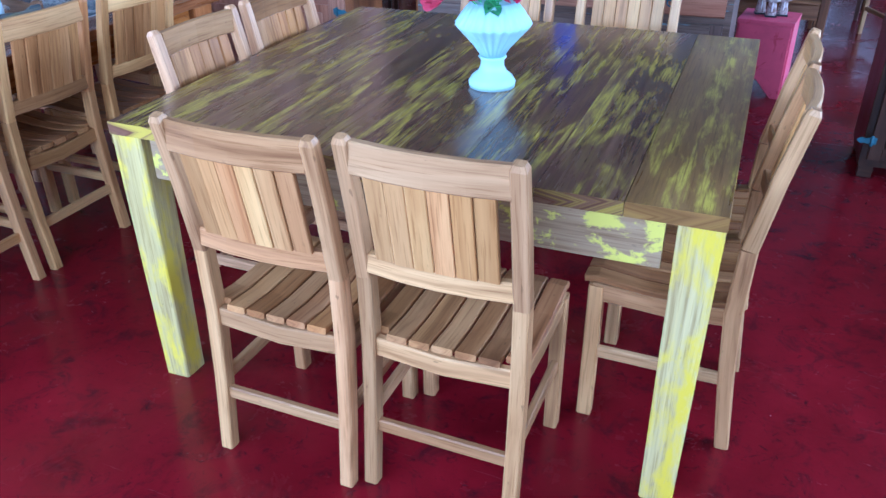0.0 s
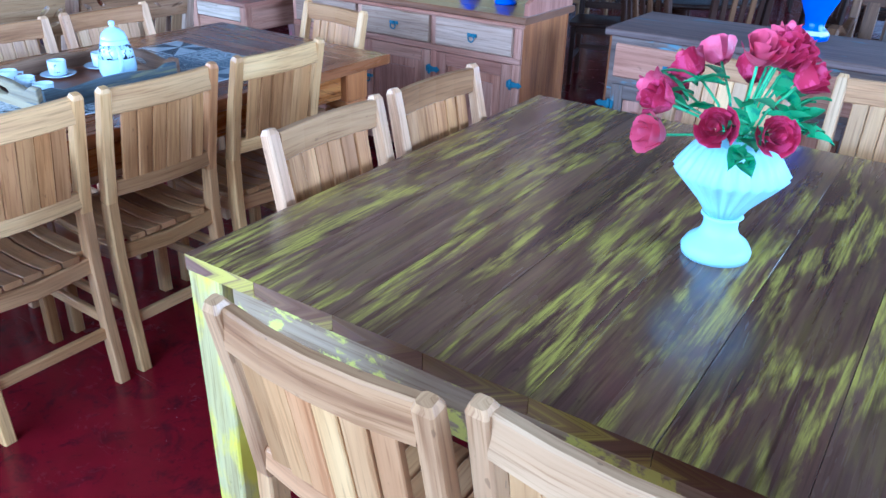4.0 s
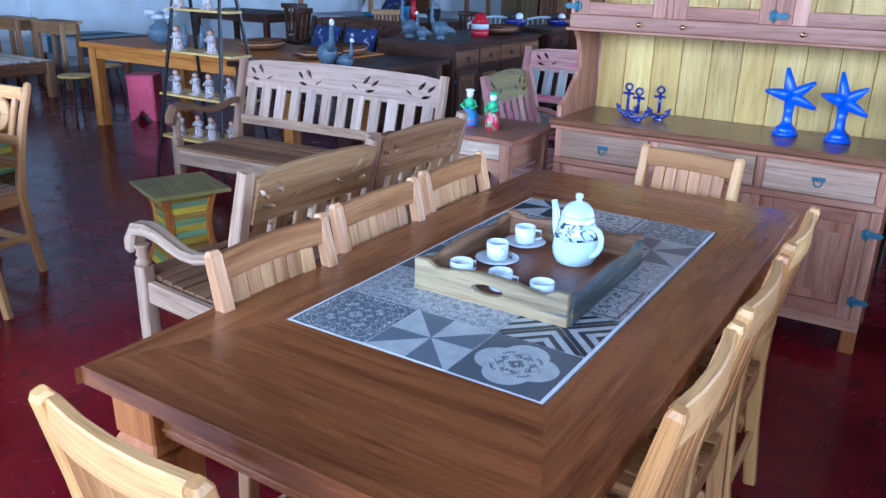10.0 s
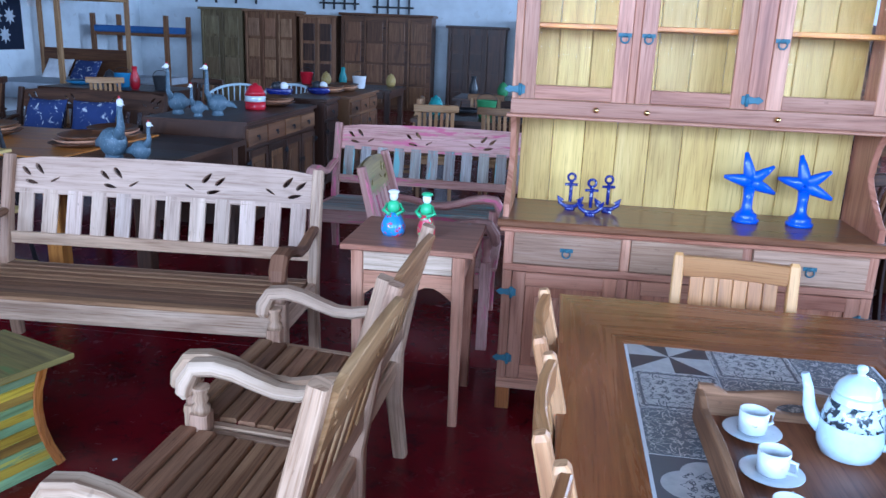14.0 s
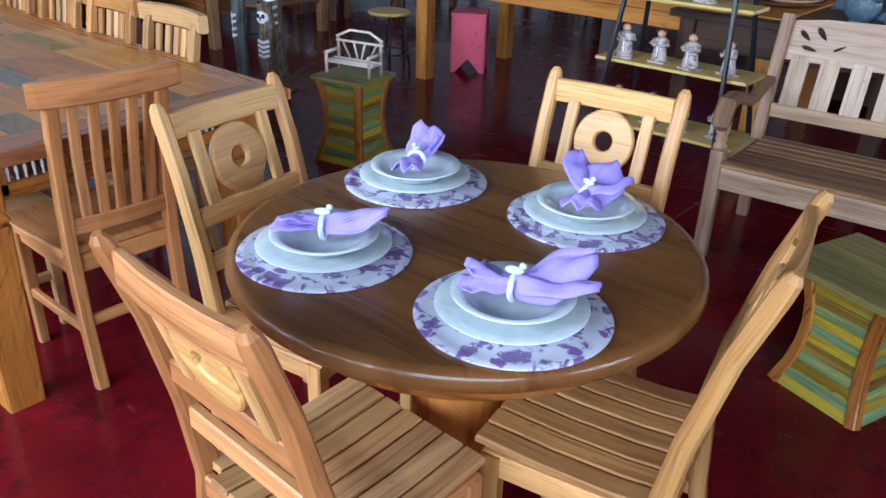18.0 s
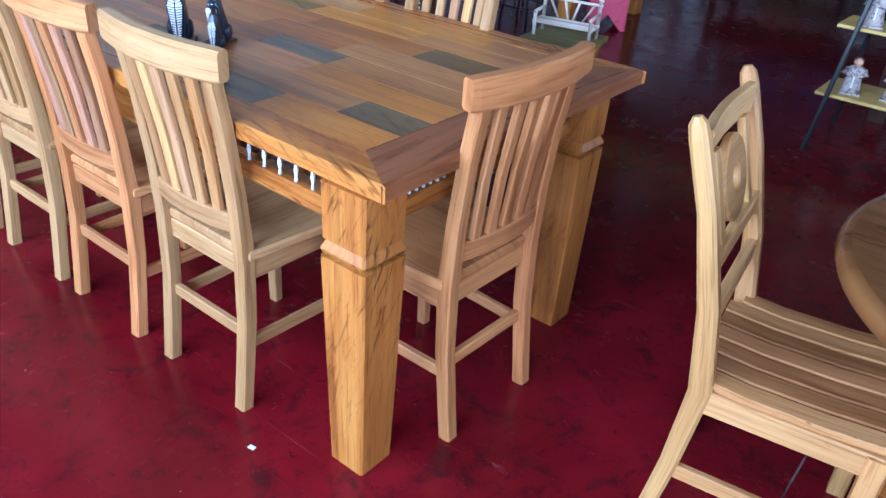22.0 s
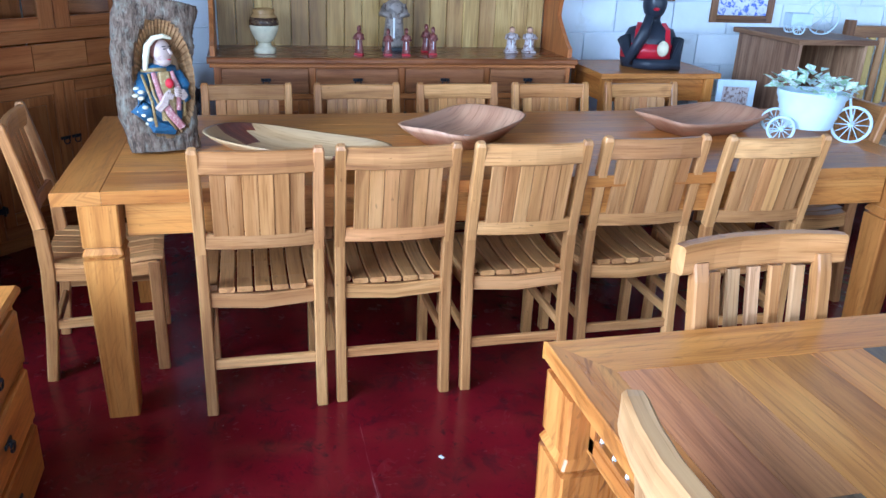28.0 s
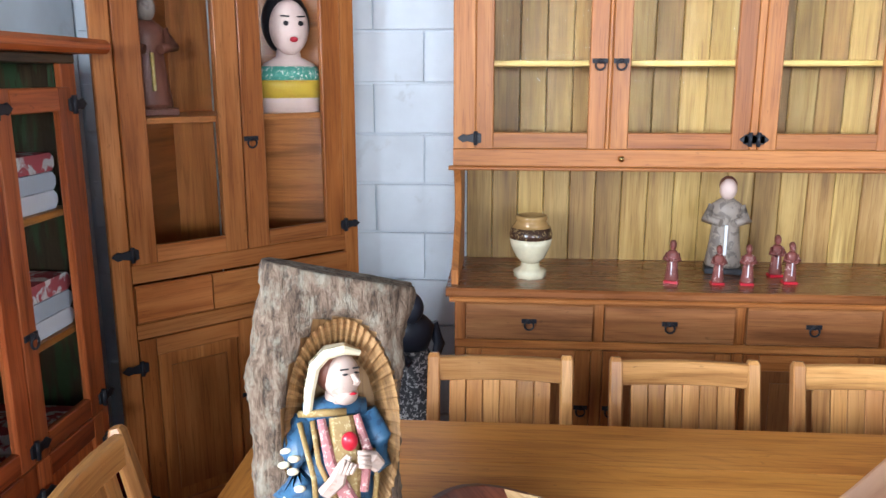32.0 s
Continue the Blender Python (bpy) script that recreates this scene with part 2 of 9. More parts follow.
OLIVEBOARD = wood("olive_streaked_board", (0.36, 0.24, 0.10), (0.24, 0.155, 0.062), (0.06, 0.045, 0.022), 0.36, (0.7, 0.7, 0.62), 0.6, flecks=0.8)
TANBOARD = wood("tan_reclaimed_board", (0.50, 0.33, 0.15), (0.40, 0.25, 0.105), (0.22, 0.13, 0.055), 0.36, (0.8, 0.72, 0.6), 0.5)
PATCHPINK = wood("pinkish_reclaimed_board", (0.6, 0.3, 0.115), (0.49, 0.215, 0.075), (0.27, 0.1, 0.033), 0.30, (0.8, 0.62, 0.5), 0.5, flecks=0.3, vary=0.5, grain=0.42)
GREYED = wood("grey_weathered_wood", (0.26, 0.175, 0.09), (0.16, 0.105, 0.055), (0.05, 0.034, 0.02), 0.42, (0.8, 0.75, 0.7), 0.5, flecks=0.6)
ROSE = wood("pinkish_wood", (0.58, 0.325, 0.225), (0.46, 0.225, 0.145), (0.22, 0.085, 0.05), 0.36, (0.75, 0.52, 0.45), 0.6, vary=0.6, grain=0.5)
PALEPINE = wood("pale_warm_pine", (0.56, 0.345, 0.165), (0.475, 0.265, 0.115), (0.275, 0.135, 0.053), 0.34, (0.85, 0.7, 0.55), 0.45, knots=0.3, vary=0.35, grain=0.35)
PINKPALE = wood("pale_pinkish_wood", (0.72, 0.45, 0.25), (0.62, 0.355, 0.18), (0.34, 0.165, 0.085), 0.34, (0.85, 0.66, 0.55), 0.5, vary=0.4, grain=0.4)
PALE = wood("pale_bench_wood", (0.64, 0.50, 0.40), (0.54, 0.405, 0.315), (0.30, 0.195, 0.14), 0.5, (0.75, 0.60, 0.52), 0.6, knots=0.5, vary=0.6, grain=0.45)
TAN = wood("tan_bench_wood", (0.46, 0.31, 0.18), (0.34, 0.205, 0.10), (0.16, 0.085, 0.04), 0.46, (0.8, 0.66, 0.55), 0.5)
STRAW = wood("straw_yellow_boards", (0.74, 0.55, 0.21), (0.64, 0.455, 0.15), (0.45, 0.3, 0.095), 0.42, (0.85, 0.74, 0.5), 0.5, knots=0.15, vary=0.35, grain=0.15)
OLIVE = wood("olive_boards", (0.55, 0.40, 0.16), (0.40, 0.255, 0.085), (0.22, 0.125, 0.04), 0.42, (0.6, 0.52, 0.40), 0.7, knots=0.15, grain=0.5)
WALNUT = wood("walnut_counter", (0.29, 0.15, 0.085), (0.20, 0.092, 0.048), (0.09, 0.038, 0.02), 0.28, (0.8, 0.66, 0.6), 0.4, grain=0.5)
COPPER = wood("copper_brown_wood", (0.5, 0.205, 0.068), (0.39, 0.14, 0.04), (0.2, 0.062, 0.018), 0.32, (0.8, 0.6, 0.5), 0.45, vary=0.5, grain=0.38)
DARKWOOD = wood("dark_old_wood", (0.095, 0.045, 0.026), (0.052, 0.024, 0.015), (0.016, 0.008, 0.006), 0.36, (0.8, 0.7, 0.65), 0.5)
MIDWOOD = wood("mid_brown_wood", (0.25, 0.13, 0.064), (0.165, 0.08, 0.038), (0.06, 0.028, 0.014), 0.42, (0.8, 0.7, 0.6), 0.5)
REDWOOD = wood("red_stained_wood", (0.60, 0.19, 0.065), (0.43, 0.115, 0.036), (0.18, 0.042, 0.016), 0.30, (0.8, 0.6, 0.5), 0.5)
YTOP = wood("painted_table_top", (0.20, 0.10, 0.055), (0.13, 0.062, 0.037), (0.065, 0.031, 0.021), 0.24, (0.8, 0.7, 0.7), 0.5, wear=(0.50, 0.365, 0.055), wear_by=0.88, vary=0.5, brush=(5.0, 46.0, 46.0), soft_wear=0.17, clump=0.13)
YEDGE = wood("olive_painted_plank", (0.34, 0.20, 0.068), (0.27, 0.145, 0.045), (0.15, 0.075, 0.025), 0.28, (0.8, 0.7, 0.6), 0.4, wear=(0.56, 0.42, 0.06), wear_by=0.72, vary=0.2, brush=(5.5, 30.0, 30.0), soft_wear=0.16, clump=0.16)
YLEG = wood("yellow_painted_leg", (0.6, 0.5, 0.24), (0.53, 0.42, 0.18), (0.42, 0.31, 0.11), 0.32, (0.9, 0.85, 0.7), 0.4, wear=(0.66, 0.49, 0.045), wear_by=0.80, vary=0.1, brush=(6.0, 17.0, 17.0), soft_wear=0.16)
YAPRON = wood("beige_apron_with_yellow", (0.44, 0.32, 0.20), (0.36, 0.25, 0.145), (0.26, 0.16, 0.085), 0.32, (0.9, 0.85, 0.7), 0.4, wear=(0.62, 0.54, 0.10), wear_by=0.32, vary=0.2, brush=(14.0, 20.0, 20.0), soft_wear=0.06)
GREENTOP = wood("green_painted_top", (0.36, 0.29, 0.10), (0.24, 0.185, 0.065), (0.10, 0.08, 0.03), 0.36, (0.7, 0.9, 0.7), 0.4, wear=(0.17, 0.24, 0.075), wear_by=0.15, vary=0.3, soft_wear=0.10)
STRIPE_Y = wood("yellow_painted_strip", (0.66, 0.52, 0.06), (0.55, 0.40, 0.04), (0.30, 0.20, 0.03), 0.45, wear=(0.30, 0.36, 0.10), wear_by=0.15)
STRIPE_G = wood("green_painted_strip", (0.28, 0.42, 0.22), (0.20, 0.33, 0.17), (0.09, 0.14, 0.06), 0.45, wear=(0.5, 0.42, 0.07), wear_by=0.15)
STRIPE_O = wood("ochre_strip", (0.42, 0.30, 0.06), (0.32, 0.21, 0.045), (0.15, 0.09, 0.02), 0.45)
PINKWASH = wood("pink_washed_wood", (0.56, 0.36, 0.33), (0.47, 0.27, 0.245), (0.3, 0.13, 0.12), 0.5, wear=(0.55, 0.12, 0.20), wear_by=0.2)
ARMPALE = wood("pale_arm_wood", (0.60, 0.46, 0.34), (0.49, 0.35, 0.24), (0.26, 0.155, 0.095), 0.45, (0.78, 0.62, 0.52), 0.6, vary=0.4)
ENDBROWN = wood("red_brown_border_wood", (0.33, 0.115, 0.055), (0.26, 0.09, 0.035), (0.11, 0.034, 0.014), 0.26, (0.75, 0.6, 0.55), 0.5, vary=0.3)
TEALWASH = wood("teal_washed_wood", (0.40, 0.42, 0.40), (0.33, 0.31, 0.30), (0.18, 0.17, 0.17), 0.5, wear=(0.16, 0.36, 0.36), wear_by=0.3)
TRAYSIDE = wood("painted_tray_side", (0.56, 0.48, 0.28), (0.44, 0.37, 0.21), (0.16, 0.14, 0.10), 0.36, wear=(0.06, 0.085, 0.10), wear_by=0.22, brush=(3.0, 60.0, 60.0), soft_wear=0.10)
TRAYDARK = wood("dark_tray_side", (0.13, 0.16, 0.18), (0.075, 0.095, 0.11), (0.03, 0.035, 0.04), 0.28, wear=(0.25, 0.22, 0.12), wear_by=0.3, brush=(3.0, 60.0, 60.0), soft_wear=0.10)
for glossy in (BROWN, ROUNDTOP, YTOP, YEDGE, GREYED, WALNUT):
    glossy.node_tree.nodes["Principled BSDF"].inputs["Coat Weight"].default_value = 0.35
    glossy.node_tree.nodes["Principled BSDF"].inputs["Coat Roughness"].default_value = 0.16
IRON = paint("black_iron", (0.018, 0.02, 0.026), 0.42, relief=0.25, scale=60)
TEALIRON = paint("blue_green_iron", (0.05, 0.15, 0.20), 0.38, relief=0.2, scale=60)
BRASS, _nt, _b = material("brass", 0.25, 1.0)
_b.inputs["Base Color"].default_value = (0.75, 0.52, 0.22, 1)
BLACK = paint("black_lacquer", (0.012, 0.012, 0.014), 0.3)
WHITE = glazed("white_ceramic", (0.62, 0.68, 0.71), 0.12)
CREAMC = glazed("cream_ceramic", (0.74, 0.66, 0.46), 0.2)
BLUE = glazed("blue_glaze", (0.022, 0.10, 0.60), 0.28, 0.25)
NAVYW = glazed("navy_white_glaze", (0.012, 0.02, 0.17), 0.12, 0.8, (0.72, 0.76, 0.82), 34.0, 0.63)
LBLUE = paint("pale_blue_paint", (0.45, 0.66, 0.73), 0.42, relief=0.15)
RED = glazed("red_paint", (0.50, 0.015, 0.03), 0.3, 0.3)
PINK = paint("rose_red_paint", (0.74, 0.10, 0.17), 0.45, (0.56, 0.05, 0.09), 6, 0.6)
LILAC = paint("lilac_cloth", (0.36, 0.27, 0.72), 0.85, relief=0.3, scale=20)
PAPER = paint("white_paper", (0.82, 0.82, 0.84), 0.7)
ROSERED = paint("crimson_petals", (0.48, 0.018, 0.06), 0.55, (0.58, 0.05, 0.13), 18, 0.5)
SKIN = paint("painted_skin", (0.62, 0.36, 0.24), 0.4)
DARKSTONE = paint("grey_black_clay", (0.035, 0.037, 0.042), 0.3, scale=20)


def glass_pane():
    m, nt, b = material("clear_glass", 0.02)
    b.inputs["Transmission Weight"].default_value = 1.0
    b.inputs["IOR"].default_value = 1.03
    return m


GLASS = glass_pane()


def floor_paint():
    m, nt, b = material("red_floor_paint", 0.22)
    b.inputs["Specular IOR Level"].default_value = 0.22
    vec = coords(nt, (1, 1, 1), uv=False, spread=0.0)
    big = noisy(nt, vec, 0.7, 4.0, 0.6)
    col = ramp(nt, big, [(0.3, (0.10, 0.003, 0.0065)), (0.5, (0.145, 0.0042, 0.009)), (0.72, (0.195, 0.007, 0.013))])
    dirt = noisy(nt, vec, 9.0, 7.0, 0.72, 0.6)
    col = mixed(nt, ramp(nt, dirt, [(0.52, (0, 0, 0)), (0.66, (0.75, 0.75, 0.75))]), col, (0.035, 0.005, 0.008))
    cloud = noisy(nt, vec, 2.6, 5.0, 0.65, 0.4)
    col = mixed(nt, 0.8, col, ramp(nt, cloud, [(0.32, (0.62, 0.6, 0.6)), (0.5, (0.98, 0.98, 0.98)), (0.68, (1.25, 1.3, 1.3))]), "MULTIPLY")
    specks = noisy(nt, vec, 24.0, 7.0, 0.78, 0.8)
    col = mixed(nt, ramp(nt, specks, [(0.57, (0, 0, 0)), (0.66, (0.8, 0.8, 0.8))]), col, (0.022, 0.004, 0.007))
    scratch = node(nt, "TexNoise", Scale=1.0, Detail=5.0, Roughness=0.7, Distortion=2.2)
    sv = nt.nodes.new("ShaderNodeMapping")
    sv.inputs["Rotation"].default_value, sv.inputs["Scale"].default_value = (0, 0, 0.6), (1.2, 42, 1)
    nt.links.new(vec, sv.inputs[0])
    nt.links.new(sv.outputs[0], scratch.inputs["Vector"])
    col = mixed(nt, ramp(nt, scratch.outputs["Fac"], [(0.66, (0, 0, 0)), (0.73, (0.4, 0.4, 0.4))]), col, (0.34, 0.13, 0.14))
    chips = noisy(nt, vec, 34.0, 2.0, 0.5)
    col = mixed(nt, ramp(nt, chips, [(0.785, (0, 0, 0)), (0.80, (0.8, 0.8, 0.8))]), col, (0.42, 0.34, 0.33))
    nt.links.new(col, b.inputs["Base Color"])
    rr = node(nt, "MapRange", _1=0.3, _2=0.75, _3=0.10, _4=0.36)
    nt.links.new(noisy(nt, vec, 5.5, 7.0, 0.72, 0.5), rr.inputs[0])
    nt.links.new(rr.outputs[0], b.inputs["Roughness"])
    bump(nt, b, noisy(nt, vec, 48.0, 5.0, 0.7), 0.07, 0.003)
    return m


FLOOR = floor_paint()
WALLWHITE = paint("white_wall_paint", (0.76, 0.83, 0.88), 0.7, (0.63, 0.68, 0.71), 2.2, 0.62, 0.25)
# for walls out of view, darkened to cut bounced light
WALLUNSEEN = paint("unseen_wall_dark_grey", (0.16, 0.17, 0.18), 0.75, (0.13, 0.135, 0.14), 2.2, 0.62, 0.25)
# assumed ceiling, out of view; dark to hold down bounced light
CEIL = paint("unseen_ceiling_dark_grey", (0.08, 0.08, 0.085), 0.8, scale=1.5)
# unseen yard, greyed down so less light bounces up indoors
OUTSIDE = paint("dimmed_paving", (0.22, 0.21, 0.19), 0.9, (0.14, 0.135, 0.13), 1.3, 0.6)


def tile_paint(name, ink, style):
    """Patterned cement tile: grey glaze with an inked figure, one tile to a unit of the face map."""
    m, nt, b = material(name, 0.22)
    t = nt.nodes.new("ShaderNodeTexCoord")
    sep = nt.nodes.new("ShaderNodeSeparateXYZ")
    nt.links.new(t.outputs["UV"], sep.inputs[0])

    def calc(op, a, c=None):
        n = nt.nodes.new("ShaderNodeMath")
        n.operation = op
        for i, v in enumerate((a, c)):
            if isinstance(v, (int, float)):
                n.inputs[i].default_value = v
            elif v is not None:
                nt.links.new(v, n.inputs[i])
        return n.outputs[0]

    x = calc("ABSOLUTE", calc("SUBTRACT", sep.outputs[0], 0.5))
    y = calc("ABSOLUTE", calc("SUBTRACT", sep.outputs[1], 0.5))
    r = calc("SQRT", calc("ADD", calc("MULTIPLY", x, x), calc("MULTIPLY", y, y)))
    big, low = calc("MAXIMUM", x, y), calc("MINIMUM", x, y)
    turn = calc("ARCTAN2", calc("SUBTRACT", sep.outputs[1], 0.5), calc("SUBTRACT", sep.outputs[0], 0.5))
    fold = nt.nodes.new("ShaderNodeCombineXYZ")
    nt.links.new(big, fold.inputs[0])
    nt.links.new(low, fold.inputs[1])
    curl = calc("SUBTRACT", 0.055, calc("ABSOLUTE", calc("SUBTRACT", noisy(nt, fold.outputs[0], 8.5, 1.0, 0.5, 1.4), 0.5)))
    if style == "pinwheel":
        f = calc("SINE", calc("MULTIPLY", turn, 4))
    elif style == "chevron":
        f = calc("SINE", calc("MULTIPLY", calc("SUBTRACT", big, low), 31))
    elif style == "quatrefoil":
        lobe = calc("ADD", 0.34, calc("MULTIPLY", calc("ABSOLUTE", calc("COSINE", calc("MULTIPLY", turn, 2))), 0.10))
        edge = calc("SUBTRACT", r, lobe)
        f = calc("MAXIMUM", calc("MULTIPLY", edge, 40), calc("MULTIPLY", calc("MULTIPLY", curl, calc("LESS_THAN", r, 0.27)), 9))
    elif style == "scroll":
        f = calc("MAXIMUM", calc("MULTIPLY", curl, 9), calc("MULTIPLY", calc("SUBTRACT", 0.018, calc("ABSOLUTE", calc("SUBTRACT", big, 0.44))), 30))
    elif style == "dense":
        f = calc("SUBTRACT", 0.28, calc("MULTIPLY", curl, 8))
    else:
        f = calc("MULTIPLY", curl, 9)
    on = calc("GREATER_THAN", f, 0.12)
    dust = noisy(nt, t.outputs["UV"], 5.0, 5.0, 0.7)
    ground = ramp(nt, dust, [(0.3, (0.36, 0.37, 0.37)), (0.7, (0.52, 0.52, 0.51))])
    col = mixed(nt, on, ground, ink)
    nt.links.new(col, b.inputs["Base Color"])
    return m


TILES = dict(dense=tile_paint("tile_dense", (0.13, 0.15, 0.17), "dense"), pinwheel=tile_paint("tile_pinwheel", (0.15, 0.165, 0.19), "pinwheel"), darkwheel=tile_paint("tile_dark_pinwheel", (0.045, 0.05, 0.06), "pinwheel"),
             quatrefoil=tile_paint("tile_quatrefoil", (0.11, 0.12, 0.135), "quatrefoil"), chevron=tile_paint("tile_chevron", (0.035, 0.04, 0.05), "chevron"),
             scroll=tile_paint("tile_scroll", (0.10, 0.11, 0.125), "scroll"), branch=tile_paint("tile_branch", (0.20, 0.21, 0.225), "branch"))
TILE_PLAN = (("dense", "pinwheel", "quatrefoil"), ("branch", "branch", "chevron"), ("quatrefoil", "branch", "scroll"), ("dense", "scroll", "branch"), ("scroll", "dense", "pinwheel"), ("darkwheel", "scroll", "dense"))

# ---- mesh building ----


class Geo:
    """Collects the faces of one part; u runs along the grain in metres."""

    def __init__(self):
        self.v, self.f, self.uv, self.smooth = [], [], [], []

    def face(self, ids, uvs, smooth=False):
        self.f.append(ids)
        self.uv.append(uvs)
        self.smooth.append(smooth)

    def path(self, pts, side, w, t, ch=0.004, round_ends=0.0):
        """A bar of width w (along side) and thickness t through pts, with eased edges."""
        pts = [Vector(p) for p in pts]
        n = len(pts)
        ws = w if isinstance(w, (list, tuple)) else [w] * n
        ts = t if isinstance(t, (list, tuple)) else [t] * n
        side = Vector(side).normalized()
        ou, ov = random.uniform(0, 40), random.uniform(0, 40)
        base, u = len(self.v), 0.0
        us = []
        for i, p in enumerate(pts):
            d = (pts[min(i + 1, n - 1)] - pts[max(i - 1, 0)]).normalized()
            s = (side - d * side.dot(d)).normalized()
            k = d.cross(s)
            a, b = ws[i] / 2, ts[i] / 2
            c = min(ch, a * 0.6, b * 0.6)
            for x, y in ((a - c, b), (a, b - c), (a, -b + c), (a - c, -b), (-a + c, -b), (-a, -b + c), (-a, b - c), (-a + c, b)):
                self.v.append(p + s * x + k * y)
            if i:
                u += (p - pts[i - 1]).length
            us.append(u)
        per = [0, 0.006, ts[0], ts[0] + 0.006, ts[0] + ws[0], ts[0] + ws[0] + 0.006, 2 * ts[0] + ws[0], 2 * ts[0] + ws[0] + 0.006, 2 * (ts[0] + ws[0])]
        for i in range(n - 1):
            for j in range(8):
                a, b = base + i * 8 + j, base + i * 8 + (j + 1) % 8
                self.face((a, a + 8, b + 8, b), ((us[i] + ou, per[j] + ov), (us[i + 1] + ou, per[j] + ov), (us[i + 1] + ou, per[j + 1] + ov), (us[i] + ou, per[j + 1] + ov)))
        last = base + (n - 1) * 8
        self.face(tuple(range(base, base + 8)), [(ou, ov + 0.01 * j) for j in range(8)])
        self.face(tuple(range(last + 7, last - 1, -1)), [(ou + u, ov + 0.01 * j) for j in range(8)])
        return self

    def bar(self, p0, p1, side, w, t, ch=0.004):
        return self.path([p0, p1], side, w, t, ch)

    def box(self, x0, x1, y0, y1, z0, z1, ch=0.003):
        """An upright box; the grain runs along its longest edge."""
        d = (x1 - x0, y1 - y0, z1 - z0)
        c = ((x0 + x1) / 2, (y0 + y1) / 2, (z0 + z1) / 2)
        if d[0] >= d[1] and d[0] >= d[2]:
            return self.bar((x0, c[1], c[2]), (x1, c[1], c[2]), (0, 1, 0), d[1], d[2], ch)
        if d[1] >= d[2]:
            return self.bar((c[0], y0, c[2]), (c[0], y1, c[2]), (1, 0, 0), d[0], d[2], ch)
        return self.bar((c[0], c[1], z0), (c[0], c[1], z1), (1, 0, 0), d[0], d[1], ch)

    def lathe(self, profile, at=(0, 0, 0), segs=24, flute=0.0, flutes=0, squash=1.0, turn=None):
        """A turned shape from (radius, height) pairs about z."""
        base = len(self.v)
        at = Vector(at)
        n = len(profile)
        for r, z in profile:
            for j in range(segs):
                a = 2 * math.pi * j / segs
                k = r * (1 + (flute * math.cos(flutes * a) if flutes else 0))
                p = Vector((k * math.cos(a), k * math.sin(a) * squash, z))
                self.v.append(at + (turn @ p if turn else p))
        for i in range(n - 1):
            for j in range(segs):
                a, b = base + i * segs + j, base + i * segs + (j + 1) % segs
                q = 0.3 * j / segs
                self.face((a, b, b + segs, a + segs), ((profile[i][1], q), (profile[i][1], q + 0.3 / segs), (profile[i + 1][1], q + 0.3 / segs), (profile[i + 1][1], q)), True)
        if profile[0][0] > 1e-4:
            self.face(tuple(range(base + segs - 1, base - 1, -1)), [(0.2 * math.cos(j), 0.2 * math.sin(j)) for j in range(segs)])
        if profile[-1][0] > 1e-4:
            e = base + (n - 1) * segs
            self.face(tuple(range(e, e + segs)), [(self.v[e + j].x, self.v[e + j].y) for j in range(segs)])
        return self

    def ball(self, at, rx, ry=None, rz=None, segs=14, rings=9, turn=None):
        ry, rz = ry or rx, rz or rx
        prof = [(max(1e-5, math.sin(math.pi * i / rings)), -math.cos(math.pi * i / rings)) for i in range(rings + 1)]
        base = len(self.v)
        at = Vector(at)
        for r, z in prof:
            for j in range(segs):
                a = 2 * math.pi * j / segs
                p = Vector((r * math.cos(a) * rx, r * math.sin(a) * ry, z * rz))
                self.v.append(at + (turn @ p if turn else p))
        for i in range(rings):
            for j in range(segs):
                a, b = base + i * segs + j, base + i * segs + (j + 1) % segs
                self.face((a, b, b + segs, a + segs), ((i, j), (i, j + 1), (i + 1, j + 1), (i + 1, j)), True)
        return self

    def tube(self, pts, r, segs=8, closed=False):
        """A round rod through pts; r may change along it."""
        pts = [Vector(p) for p in pts]
        n = len(pts)
        rs = r if isinstance(r, (list, tuple)) else [r] * n
        base = len(self.v)
        ref = Vector((0.13, 0.21, 0.97))
        for i, p in enumerate(pts):
            if closed:
                d = (pts[(i + 1) % n] - pts[i - 1]).normalized()
            else:
                d = (pts[min(i + 1, n - 1)] - pts[max(i - 1, 0)]).normalized()
            s = ref.cross(d)
            s = s.normalized() if s.length > 0.05 else Vector((1, 0, 0)).cross(d).normalized()
            k = d.cross(s)
            for j in range(segs):
                a = 2 * math.pi * j / segs
                self.v.append(p + (s * math.cos(a) + k * math.sin(a)) * rs[i])
        for i in range(n if closed else n - 1):
            for j in range(segs):
                a, b = base + i * segs + j, base + i * segs + (j + 1) % segs
                e = segs if i < n - 1 else segs - n * segs
                self.face((a, b, b + e, a + e), ((0.05 * i, j), (0.05 * i, j + 1), (0.05 * i + 0.05, j + 1), (0.05 * i + 0.05, j)), True)
        if not closed:
            self.face(tuple(range(base + segs - 1, base - 1, -1)), [(0, 0)] * segs)
            self.face(tuple(range(base + (n - 1) * segs, base + n * segs)), [(0, 0)] * segs)
        return self

    def shift(self, m, start=0):
        for i in range(start, len(self.v)):
            self.v[i] = m @ Vector(self.v[i])
        return self

    def mesh(self, name, mat):
        me = bpy.data.meshes.new(name)
        me.from_pydata([tuple(p) for p in self.v], [], self.f)
        layer = me.uv_layers.new(name="grain")
        layer.data.foreach_set("uv", [c for uvs in self.uv for pair in uvs for c in pair])
        me.polygons.foreach_set("use_smooth", self.smooth)
        me.materials.append(mat)
        me.validate()
        return me


